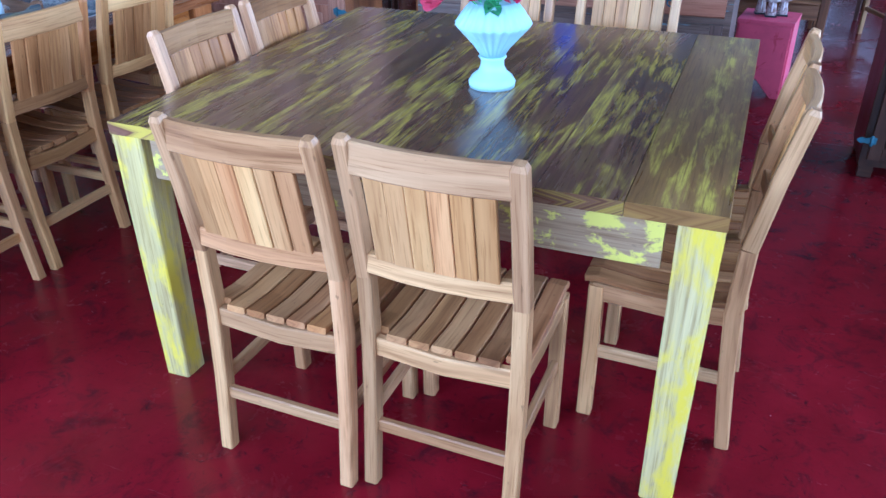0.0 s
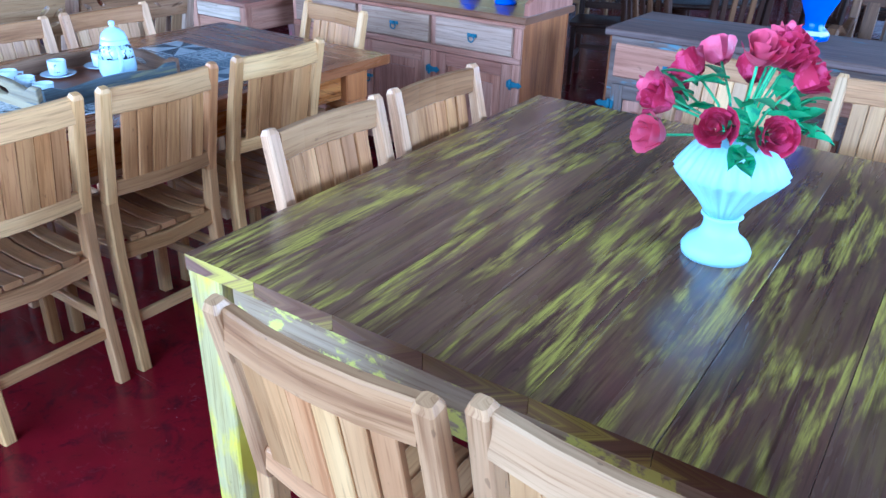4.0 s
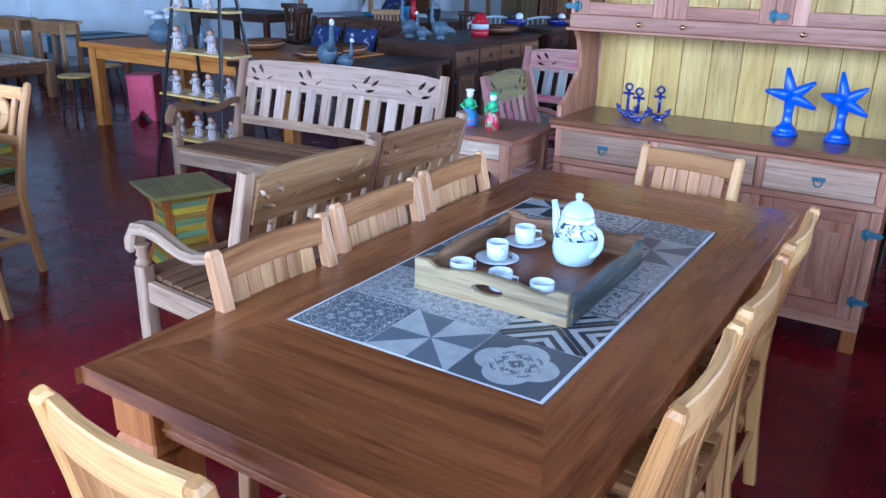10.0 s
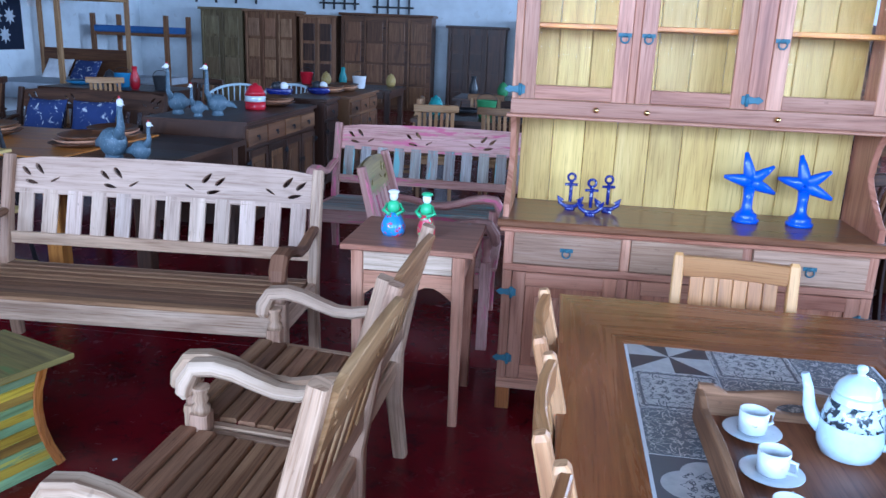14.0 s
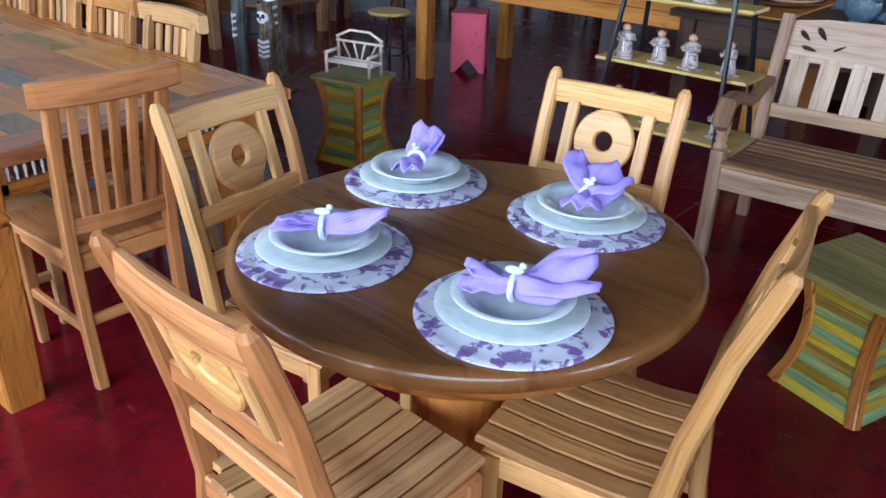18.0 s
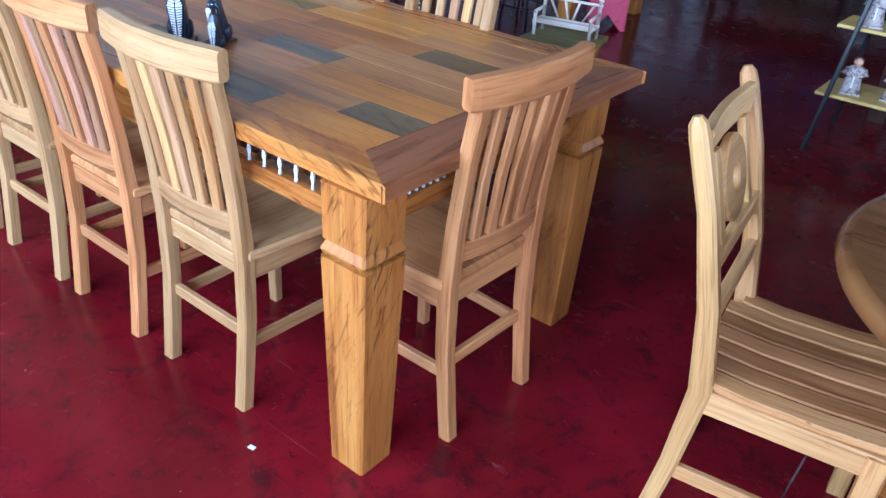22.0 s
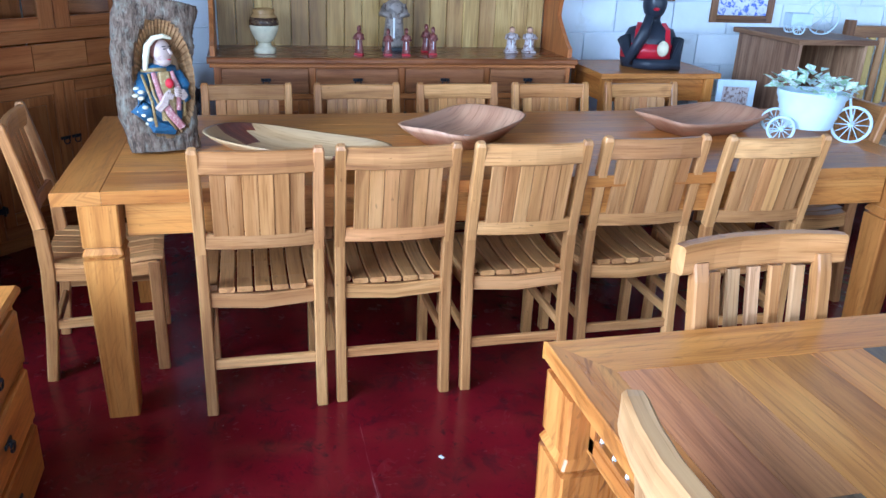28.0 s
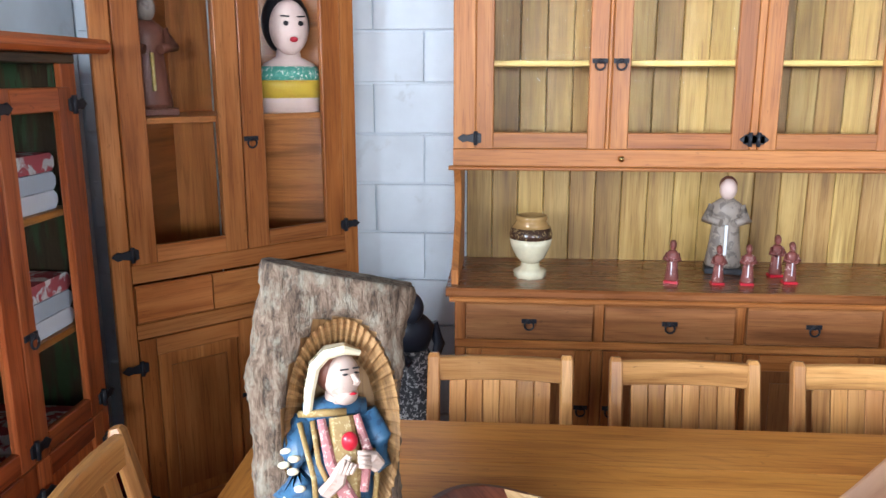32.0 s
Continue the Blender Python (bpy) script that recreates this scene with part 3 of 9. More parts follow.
def plate(name, outlines, thick, mat, m=None, bevel=0.002, along="x"):
    """A board cut to an outline in its x-y plane, with holes where outlines lie inside one another; m lays it in place."""
    cu = bpy.data.curves.new(name, "CURVE")
    cu.dimensions, cu.fill_mode, cu.extrude, cu.bevel_depth, cu.bevel_resolution = "2D", "BOTH", thick / 2 - bevel, bevel, 0
    for pts in outlines:
        sp = cu.splines.new("POLY")
        sp.points.add(len(pts) - 1)
        for q, (x, y) in zip(sp.points, pts):
            q.co = (x, y, 0, 1)
        sp.use_cyclic_u = True
    ob = bpy.data.objects.new(name, cu)
    scene.collection.objects.link(ob)
    bpy.context.view_layer.update()
    me = bpy.data.meshes.new_from_object(ob.evaluated_get(bpy.context.evaluated_depsgraph_get()))
    bpy.data.objects.remove(ob)
    bpy.data.curves.remove(cu)
    while me.uv_layers:
        me.uv_layers.remove(me.uv_layers[0])
    layer = me.uv_layers.new(name="grain")
    ou, ov = random.uniform(0, 40), random.uniform(0, 40)
    for loop in me.loops:
        co = me.vertices[loop.vertex_index].co
        a, b = (co.x, co.y) if along == "x" else (co.y, co.x)
        layer.data[loop.index].uv = (a + ou, b + co.z * 0.7 + ov)
    for p in me.polygons:
        p.use_smooth = False
    me.materials.clear()
    me.materials.append(mat)
    if m is not None:
        me.transform(m)
    me.name = name
    return me


def part(name, shape, mat, parent, label=""):
    """One mesh under a thing or under a part of it."""
    me = shape.mesh(name, mat) if isinstance(shape, Geo) else shape
    ob = new(name, me)
    ob.parent = parent
    return tagged(ob, label)


def thing(name, label, category, m=None, group="", kind=""):
    ob = new(name)
    ob.empty_display_size = 0.1
    if m is not None:
        ob.matrix_basis = m
    return tagged(ob, label, category, group, kind)


def solid(name, shape, mat, label, category, m=None, group="", kind=""):
    """A thing or a piece of the setting that is one mesh."""
    ob = new(name, shape.mesh(name, mat) if isinstance(shape, Geo) else shape)
    if m is not None:
        ob.matrix_basis = m
    return tagged(ob, label, category, group, kind)


def arc(cx, cy, r, a0, a1, n):
    return [(cx + r * math.cos(radians(a0 + (a1 - a0) * i / (n - 1))), cy + r * math.sin(radians(a0 + (a1 - a0) * i / (n - 1)))) for i in range(n)]


def circle(cx, cy, r, n=28):
    return arc(cx, cy, r, 0, 360 - 360 / n, n)


def leaf(cx, cy, length, width, turn):
    """The outline of a small pointed leaf."""
    c, s = math.cos(radians(turn)), math.sin(radians(turn))
    pts = []
    for k in range(12):
        a = 2 * math.pi * k / 12
        x, y = math.cos(a) * length / 2, math.sin(a) * width / 2 * (1 - 0.35 * math.cos(a))
        pts.append((cx + x * c - y * s, cy + x * s + y * c))
    return pts


UPRIGHT = pose(0, 0, 0, 90, 0, 0)

# ---- the hall ----
X0, X1, Y0, Y1, HIGH = -13.1, 5.0, -2.4, 18.0, 3.9
solid("ground", Geo().box(-60, 60, -60, 60, -0.30, -0.16), OUTSIDE, "assumed paved yard around the hall, dimmed to cut bounce", "ground", kind="structure")
floor = thing("floor", "glossy dark red painted concrete floor with scuffs", "floor", kind="structure")
XJ = [X0, -9.642, -6.34, X1]
YJ = [Y0, 4.21, 10.81, Y1]
for a, b in zip(XJ, XJ[1:]):
    for c, d in zip(YJ, YJ[1:]):
        part("slab", Geo().box(a + 0.0028, b - 0.0028, c + 0.0028, d - 0.0028, -0.15, 0.0, 0.0015), FLOOR, floor)
FILLER = paint("pale_joint_filler", (0.26, 0.17, 0.17), 0.8, (0.10, 0.03, 0.035), 3.0, 0.5)
for a in XJ[1:-1]:
    part("joint_filler", Geo().box(a - 0.0026, a + 0.0026, Y0, Y1, -0.012, -0.0015, 0.0003), FILLER, floor)
for k, c in enumerate(YJ[1:-1]):
    for a, b in zip(XJ, XJ[1:]):
        part("joint_filler", Geo().box(a + 0.003, b - 0.003, c - 0.0026, c + 0.0026, -0.012, -0.0015, 0.0003), FILLER, floor)
solid("floor_bed", Geo().box(X0, X1, Y0, Y1, -0.158, -0.1505), DARKSTONE, "dark joint bed under the floor slabs", "floor", kind="structure")
solid("wall_north", Geo().box(X0 - 0.2, X1 + 0.2, Y1, Y1 + 0.2, -0.15, HIGH, 0.001), WALLWHITE, "white painted masonry wall at the back", "wall", kind="structure")
west = thing("wall_west", "white painted concrete block wall with visible joints", "wall", kind="structure")
part("wall_core", Geo().box(X0 - 0.2, X0 - 0.02, Y0, Y1, -0.15, HIGH, 0.001), WALLWHITE, west)
block = Geo().box(-0.02, 0.0, 0.004, 0.396, 0.004, 0.196, 0.003).mesh("block", WALLWHITE)
for row in range(19):
    for k in range(-3, 19):
        y = -0.16 + 0.4 * k + (0.2 if row % 2 else 0)
        if y > -1.2 and y < 6.6:
            ob = part("block", block, WALLWHITE, west)
            ob.location = (X0, y, 0.2 * row)
part("wall_far_face", Geo().box(X0 - 0.02, X0, 6.85, Y1, -0.15, HIGH, 0.001), WALLWHITE, west)
solid("wall_south", Geo().box(X0, -10.6, -1.35, -1.17, -0.15, HIGH, 0.001), WALLWHITE, "white painted wall beside the open shop front", "wall", kind="structure")
# unseen front and east walls, kept dark grey so they bounce little light
solid("wall_front_corner", Geo().box(-10.6, -10.4, Y0, -1.17, -0.15, HIGH, 0.001), WALLUNSEEN, "dark grey wall return at the shop front, out of view", "wall", kind="structure")
solid("wall_front_lintel", Geo().box(-10.4, X1, Y0 - 0.2, Y0, 3.15, HIGH, 0.001), WALLUNSEEN, "lintel over the open shop front", "wall", kind="structure")
solid("wall_front_pier", Geo().box(-5.2, -4.7, Y0 - 0.2, Y0, -0.15, 3.15, 0.001), WALLUNSEEN, "dark grey pier between the shop front openings, out of view", "wall", kind="structure")
solid("wall_front_end", Geo().box(1.6, X1, Y0 - 0.2, Y0, -0.15, 3.15, 0.001), WALLUNSEEN, "dark grey front wall, out of view", "wall", kind="structure")
# east side is unseen; its openings are assumed to house the added lamps
solid("wall_east_lintel", Geo().box(X1, X1 + 0.2, Y0 - 0.2, Y1, 3.25, HIGH, 0.001), WALLUNSEEN, "dark grey lintel over the assumed side openings", "wall", kind="structure")
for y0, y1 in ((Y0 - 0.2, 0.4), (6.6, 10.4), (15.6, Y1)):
    solid("wall_east", Geo().box(X1, X1 + 0.2, y0, y1, -0.15, 3.25, 0.001), WALLUNSEEN, "dark grey side wall between assumed openings", "wall", kind="structure")
solid("ceiling", Geo().box(X0 - 0.2, X1 + 0.2, Y0 - 0.2, Y1 + 0.2, HIGH, HIGH + 0.15, 0.001), CEIL, "assumed hall ceiling out of view, dark to cut bounce", "ceiling", kind="structure")

# ---- chairs ----


def plank_chair(name, label, mat, slat_mat, h=0.925, w=0.403, d=0.43, m=None, seat_mat=None, crest_mat=None):
    """Plank-backed chair, facing +y, with its back feet at y = 0."""
    t = thing(name, label, "chair", m)
    k = (h - 0.93)
    for s in (-1, 1):
        x = s * (w / 2 - 0.019)
        part("rear_leg", Geo().path([(x, 0.024, 0), (x, 0.048, 0.22), (x, 0.062, 0.42), (x, 0.056, 0.58 + k)], (1, 0, 0), 0.036, [0.036, 0.04, 0.046, 0.04]), mat, t)
        part("back_post", Geo().path([(x, 0.056, 0.582 + k), (x, 0.024, 0.76 + k), (x, -0.012, 0.92 + k), (x, -0.015, 0.932 + k)], (1, 0, 0), [0.036, 0.036, 0.034, 0.024], [0.04, 0.036, 0.032, 0.022]), mat, t)
        part("front_leg", Geo().bar((x, d - 0.03, 0), (x, d - 0.03, 0.425), (1, 0, 0), 0.036, 0.04), mat, t)
        part("seat_rail", Geo().path([(x, 0.07, 0.405), (x, d * 0.5, 0.395), (x, d - 0.02, 0.405)], (1, 0, 0), 0.024, 0.05), mat, t)
        part("stretcher", Geo().bar((x, 0.05, 0.215), (x, d - 0.04, 0.215), (1, 0, 0), 0.02, 0.034), mat, t)
    e = w / 2 - 0.034
    part("rear_stretcher", Geo().bar((-e, 0.046, 0.175), (e, 0.046, 0.175), (0, 1, 0), 0.02, 0.036), mat, t)
    part("front_rail", Geo().bar((-e, d - 0.026, 0.40), (e, d - 0.026, 0.40), (0, 1, 0), 0.022, 0.052), mat, t)
    part("rear_rail", Geo().path([(-e, 0.062, 0.405), (0, 0.062, 0.392), (e, 0.062, 0.405)], (0, 1, 0), 0.024, 0.052), mat, t)
    bow = lambda x, z: 0.048 - (z - 0.6) * 0.19 - 0.016 * (1 - (x / e) ** 2)
    part("top_rail", Geo().path([(x, bow(x, 0.88), 0.888 + k) for x in (-e, -e / 2, 0, e / 2, e)], (0, 1, 0), 0.024, 0.072), crest_mat or mat, t)
    part("lower_rail", Geo().path([(x, bow(x, 0.63) + 0.002, 0.622 + k) for x in (-e, -e / 2, 0, e / 2, e)], (0, 1, 0), 0.024, 0.05), mat, t)
    n, half = 6, e - 0.027
    for i in range(n):
        x = -half + (i + 0.5) * 2 * half / n
        part("back_plank", Geo().bar((x, bow(x, 0.64) - 0.002, 0.645 + k), (x, bow(x, 0.86) - 0.002, 0.856 + k), (1, 0, 0), 2 * half / n - 0.0015, 0.014, 0.002), slat_mat, t)
    n, half = 7, w / 2 - 0.004
    for i in range(n):
        x = -half + (i + 0.5) * 2 * half / n
        cut = 0.075 if i in (0, n - 1) else 0.05
        part("seat_slat", Geo().path([(x, cut, 0.44), (x, 0.15, 0.43), (x, 0.28, 0.431), (x, d - 0.03, 0.445), (x, d + 0.002, 0.44)], (1, 0, 0), 2 * half / n - 0.006, 0.018, 0.003), seat_mat or slat_mat, t)
    return t


def slat_chair(name, label, mat, slat_mats, h=0.95, m=None):
    """Chair with a bowed crest rail and open upright slats, facing +y."""
    t = thing(name, label, "chair", m)
    k = h - 0.95
    for s in (-1, 1):
        x = s * 0.155
        part("rear_leg", Geo().path([(x, 0.02, 0), (x, 0.032, 0.1), (x, 0.05, 0.26), (x, 0.056, 0.44), (x, 0.046, 0.6), (x, 0.028, 0.76 + k), (x, 0.010, 0.865 + k), (x, 0.004, 0.905 + k)], (1, 0, 0), 0.036, [0.036, 0.036, 0.038, 0.042, 0.036, 0.034, 0.034, 0.02]), mat, t)
        part("front_leg", Geo().path([(x * 1.08, 0.40, 0), (x * 1.08, 0.40, 0.42)], (1, 0, 0), [0.03, 0.038], [0.03, 0.04]), mat, t)
        part("seat_rail", Geo().bar((x * 1.02, 0.07, 0.40), (x * 1.06, 0.40, 0.40), (1, 0, 0), 0.022, 0.055), mat, t)
        part("stretcher", Geo().bar((x, 0.05, 0.19), (x * 1.08, 0.385, 0.19), (1, 0, 0), 0.02, 0.032), mat, t)
    part("rear_stretcher", Geo().bar((-0.138, 0.052, 0.215), (0.138, 0.052, 0.215), (0, 1, 0), 0.02, 0.034), mat, t)
    part("front_rail", Geo().bar((-0.15, 0.40, 0.40), (0.15, 0.40, 0.40), (0, 1, 0), 0.022, 0.055), mat, t)
    part("rear_rail", Geo().bar((-0.138, 0.066, 0.40), (0.138, 0.066, 0.40), (0, 1, 0), 0.022, 0.055), mat, t)
    xs = [-0.208, -0.19, -0.12, -0.05, 0.05, 0.12, 0.19, 0.208]
    part("crest_rail", Geo().path([(x, 0.0 - 0.030 * (1 - (x / 0.2) ** 2), 0.914 + k) for x in xs], (0, 1, 0), [0.034, 0.037, 0.037, 0.037, 0.037, 0.037, 0.037, 0.034], [0.064, 0.068, 0.070, 0.071, 0.071, 0.070, 0.068, 0.064], 0.006), mat, t)
    low = [(x, 0.046 - 0.018 * (1 - (x / 0.14) ** 2), 0.525) for x in (-0.138, -0.07, 0, 0.07, 0.138)]
    part("lower_rail", Geo().path(low, (0, 1, 0), 0.022, 0.05), mat, t)
    for i in range(5):
        x = -0.104 + i * 0.052
        b = 1 - (x / 0.16) ** 2
        part("back_slat", Geo().path([(x * 0.94, 0.05 - 0.018 * b, 0.535), (x, 0.034 - 0.022 * b, 0.7), (x * 1.04, 0.006 - 0.026 * b, 0.875 + k)], (1, 0, 0), 0.030, 0.016, 0.003), slat_mats[i % len(slat_mats)], t)
    part("seat", plate("seat", [[(-0.175, 0.06), (0.175, 0.06), (0.205, 0.40), (0.19, 0.435), (-0.19, 0.435), (-0.205, 0.40)]], 0.026, mat, Matrix.Translation((0, 0, 0.443)), 0.006, "y"), mat, t)
    return t


def ring_chair(name, label, mat, h=0.93, m=None, ring=None, seat=None):
    """Chair with a wooden ring between two splats in its back, facing +y."""
    t = thing(name, label, "chair", m)
    for s in (-1, 1):
        x = s * 0.188
        part("rear_leg", Geo().path([(x, 0.022, 0), (x, 0.056, 0.22), (x, 0.076, 0.42), (x, 0.05, 0.6), (x, 0.004, 0.79), (x, -0.040, 0.92), (x, -0.049, 0.945), (x, -0.053, 0.957)], (1, 0, 0), [0.036, 0.036, 0.036, 0.036, 0.036, 0.036, 0.03, 0.016], [0.036, 0.038, 0.046, 0.04, 0.034, 0.034, 0.03, 0.016], 0.007), mat, t)
        part("front_leg", Geo().bar((x, 0.40, 0), (x, 0.40, 0.425), (1, 0, 0), 0.038, 0.04), mat, t)
        part("seat_rail", Geo().bar((x, 0.07, 0.40), (x, 0.42, 0.40), (1, 0, 0), 0.024, 0.055), mat, t)
        part("stretcher", Geo().bar((x, 0.05, 0.20), (x, 0.385, 0.20), (1, 0, 0), 0.02, 0.036), mat, t)
        part("back_splat", Geo().bar((s * 0.111, 0.027, 0.70), (s * 0.111, -0.026, 0.878), (1, 0, 0), 0.034, 0.016, 0.003), ring or mat, t)
    part("rear_stretcher", Geo().bar((-0.170, 0.048, 0.17), (0.170, 0.048, 0.17), (0, 1, 0), 0.02, 0.036), mat, t)
    part("front_rail", Geo().bar((-0.170, 0.405, 0.40), (0.170, 0.405, 0.40), (0, 1, 0), 0.022, 0.055), mat, t)
    part("rear_rail", Geo().bar((-0.170, 0.066, 0.40), (0.170, 0.066, 0.40), (0, 1, 0), 0.022, 0.05), mat, t)
    part("top_rail", Geo().path([(x, -0.032 - 0.012 * (1 - (x / 0.173) ** 2), 0.90) for x in (-0.171, -0.08, 0, 0.08, 0.171)], (0, 1, 0), 0.022, 0.064), mat, t)
    part("middle_rail", Geo().bar((-0.171, 0.032, 0.682), (0.171, 0.032, 0.682), (0, 1, 0), 0.022, 0.048), mat, t)
    part("lower_rail", Geo().bar((-0.171, 0.054, 0.57), (0.171, 0.054, 0.57), (0, 1, 0), 0.022, 0.046), mat, t)
    lay = pose(0, 0.0, 0.79, 90 + 16, 0, 0)
    part("ring", plate("ring", [circle(0, 0, 0.083), circle(0, 0, 0.031)], 0.02, ring or mat, lay, 0.004), ring or mat, t)
    for i in range(7):
        x = -0.195 + (i + 0.5) * 0.39 / 7
        part("seat_slat", Geo().path([(x, 0.075 if i in (0, 6) else 0.05, 0.44), (x, 0.16, 0.432), (x, 0.30, 0.433), (x, 0.44, 0.442)], (1, 0, 0), 0.0507, 0.018, 0.004), seat or mat, t)
    return t


# ---- painted square table with its chairs ----
A = plank_chair("dining_chair", "light wooden plank-back dining chair at the painted table", CREAM, PINE, 0.948, seat_mat=SEATGOLD)
A.matrix_basis = pose(-0.972, 1.224, 0)
G1 = "chairs round the painted table"
tagged(A, group=G1)
A2 = plank_chair("dining_chair", "plank-back dining chair with a tan crest at the painted table", PINKPALE, GOLDEN, 0.948, seat_mat=SEATGOLD, crest_mat=BENCHGOLD)
tagged(A2, group=G1)
A2.matrix_basis = pose(-1.632, 1.955, 0, 0, 0, -90)
copy_thing(A2, pose(-1.630, 2.398, 0, 0, 0, -91))
for x, y, rz in ((-0.555, 1.258, 0), (0.10, 1.93, 90), (0.10, 2.29, 90), (-1.04, 3.20, 180), (-0.545, 3.20, 180)):
    copy_thing(A, pose(x, y, 0, 0, 0, rz))
yt = thing("painted_dining_table", "square dining table painted in worn yellow over brown", "table", pose(-0.009, 1.474, 0, 0, 0, 1.0) @ pose(0.009, -1.474, 0))
x0, x1, y0, y1 = -1.552, -0.009, 1.474, 2.925
n = 7
for i in range(n):
    a = x0 + (x1 - 0.207 - x0) * i / n
    b = x0 + (x1 - 0.207 - x0) * (i + 1) / n
    part("top_plank", Geo().box(a + 0.0006, b - 0.0006, y0, y1, 0.766, 0.80, 0.0004), YTOP, yt)
part("top_plank", Geo().box(x1 - 0.2065, x1, y0, y1, 0.766, 0.80, 0.0015), YEDGE, yt, "lighter olive edge plank")
for sx in (x0 + 0.049, x1 - 0.049):
    for sy in (y0 + 0.047, y1 - 0.047):
        kick = 0.02 if sx < x0 + 0.1 and sy < y0 + 0.1 else 0.0
        part("leg", Geo().path([(sx + kick, sy - kick, 0), (sx, sy, 0.7655)], (1, 0, 0), [0.08, 0.094], [0.08, 0.092]), YLEG, yt)
for sy in (y0 + 0.022, y1 - 0.022):
    part("apron", Geo().box(x0 + 0.12, x1 - 0.12, sy - 0.012, sy + 0.012, 0.652, 0.7655), YAPRON, yt)
for sx in (x0 + 0.022, x1 - 0.022):
    part("apron", Geo().box(sx - 0.012, sx + 0.012, y0 + 0.12, y1 - 0.12, 0.652, 0.7655), YAPRON, yt)

# ---- tiled table with its chairs ----
B = plank_chair("dining_chair", "light wooden plank-back dining chair at the tiled table", PINE, GOLDEN, seat_mat=SEATGOLD)
B.matrix_basis = pose(-2.31, 1.522, 0, 0, 0, 90)
tagged(B, group="chairs round the tiled table")
for x, y, rz, low in ((-2.31, 1.968, 90, 1), (-2.312, 2.435, 90, 1), (-2.93, 0.842, -3, 1), (-2.826, 3.26, 174, 0.967)):
    copy_thing(B, pose(x, y, 0, 0, 0, rz)).scale = (1, 1, low)
B2 = plank_chair("dining_chair", "plank-back dining chair with a tan crest at the tiled table", PINKPALE, CREAM, seat_mat=SEATGOLD, crest_mat=BENCHGOLD)
tagged(B2, group="chairs round the tiled table")
B2.matrix_basis = pose(-3.383, 1.61, 0, 0, 0, -91) @ Matrix.Diagonal((1, 1, 0.985, 1))
for x, y, rz, low in ((-3.413, 2.08, -91, 0.98), (-3.434, 2.546, -90, 0.977)):
    copy_thing(B2, pose(x, y, 0, 0, 0, rz)).scale = (1, 1, low)


def block_leg(t, x, y, top, w, mat, neck=0.585):
    """A square leg: a block, a necked collar and a tapered shaft below."""
    steps = [(0, w - 0.022), (neck - 0.02, w + 0.003), (neck - 0.008, w + 0.003), (neck - 0.007, w - 0.024), (neck + 0.002, w - 0.024), (neck + 0.003, w), (neck + 0.010, w + 0.005), (neck + 0.030, w - 0.014), (neck + 0.034, w - 0.003), (top, w)]
    part("leg", Geo().path([(x, y, z) for z, _ in steps], (1, 0, 0), [q for _, q in steps], [q for _, q in steps], 0.005), mat, t)


def mitred(x0, x1, y0, y1, z0, z1, wx, wy):
    """Four frame boards with mitred corners: south, north, west, east."""
    h = (z0 + z1) / 2
    out = []
    for pts, al in (([(x0, y0), (x1, y0), (x1 - wx, y0 + wy), (x0 + wx, y0 + wy)], "x"), ([(x1, y1), (x0, y1), (x0 + wx, y1 - wy), (x1 - wx, y1 - wy)], "x"),
                    ([(x0, y1), (x0, y0), (x0 + wx, y0 + wy), (x0 + wx, y1 - wy)], "y"), ([(x1, y0), (x1, y1), (x1 - wx, y1 - wy), (x1 - wx, y0 + wy)], "y")):
        out.append((pts, al, Matrix.Translation((0, 0, h)), z1 - z0))
    return out


tt = thing("tiled_dining_table", "long brown wooden dining table with patterned grey tiles inlaid", "table")
x0, x1, y0, y1 = -3.395, -2.392, 1.074, 3.105
ix0, ix1, iy0, iy1 = -3.212, -2.582, 1.475, 2.748
for pts, al, m, th in mitred(x0, x1, y0, y1, 0.735, 0.775, ix0 - x0 - 0.008, iy0 - y0 - 0.008):
    part("top_board", plate("top_board", [pts], th, BROWN, m, 0.003, al), BROWN, tt)
part("tile_bed", Geo().box(ix0 - 0.0075, ix1 + 0.0075, iy0 - 0.0075, iy1 + 0.0075, 0.74, 0.7735, 0.0005), PAPER, tt, "white grout under the tiles")
nx, ny = 3, 6
for i in range(nx):
    for j in range(ny):
        g = Geo()
        a, b = ix0 + (ix1 - ix0) * i / nx + 0.0012, ix0 + (ix1 - ix0) * (i + 1) / nx - 0.0012
        c, d = iy0 + (iy1 - iy0) * j / ny + 0.0012, iy0 + (iy1 - iy0) * (j + 1) / ny - 0.0012
        g.v = [Vector(p) for p in ((a, c, 0.7745), (b, c, 0.7745), (b, d, 0.7745), (a, d, 0.7745), (a, c, 0.766), (b, c, 0.766), (b, d, 0.766), (a, d, 0.766))]
        g.face((0, 1, 2, 3), ((0, 0), (1, 0), (1, 1), (0, 1)))
        for q in ((4, 5, 1, 0), (5, 6, 2, 1), (6, 7, 3, 2), (7, 4, 0, 3)):
            g.face(q, ((0, 0), (0.02, 0), (0.02, 0.02), (0, 0.02)))
        part("tile", g, TILES[TILE_PLAN[j][i]], tt)
for sx in (x0 + 0.085, x1 - 0.085):
    for sy in (y0 + 0.10, y1 - 0.16):
        block_leg(tt, sx, sy, 0.7345, 0.125, COPPER)
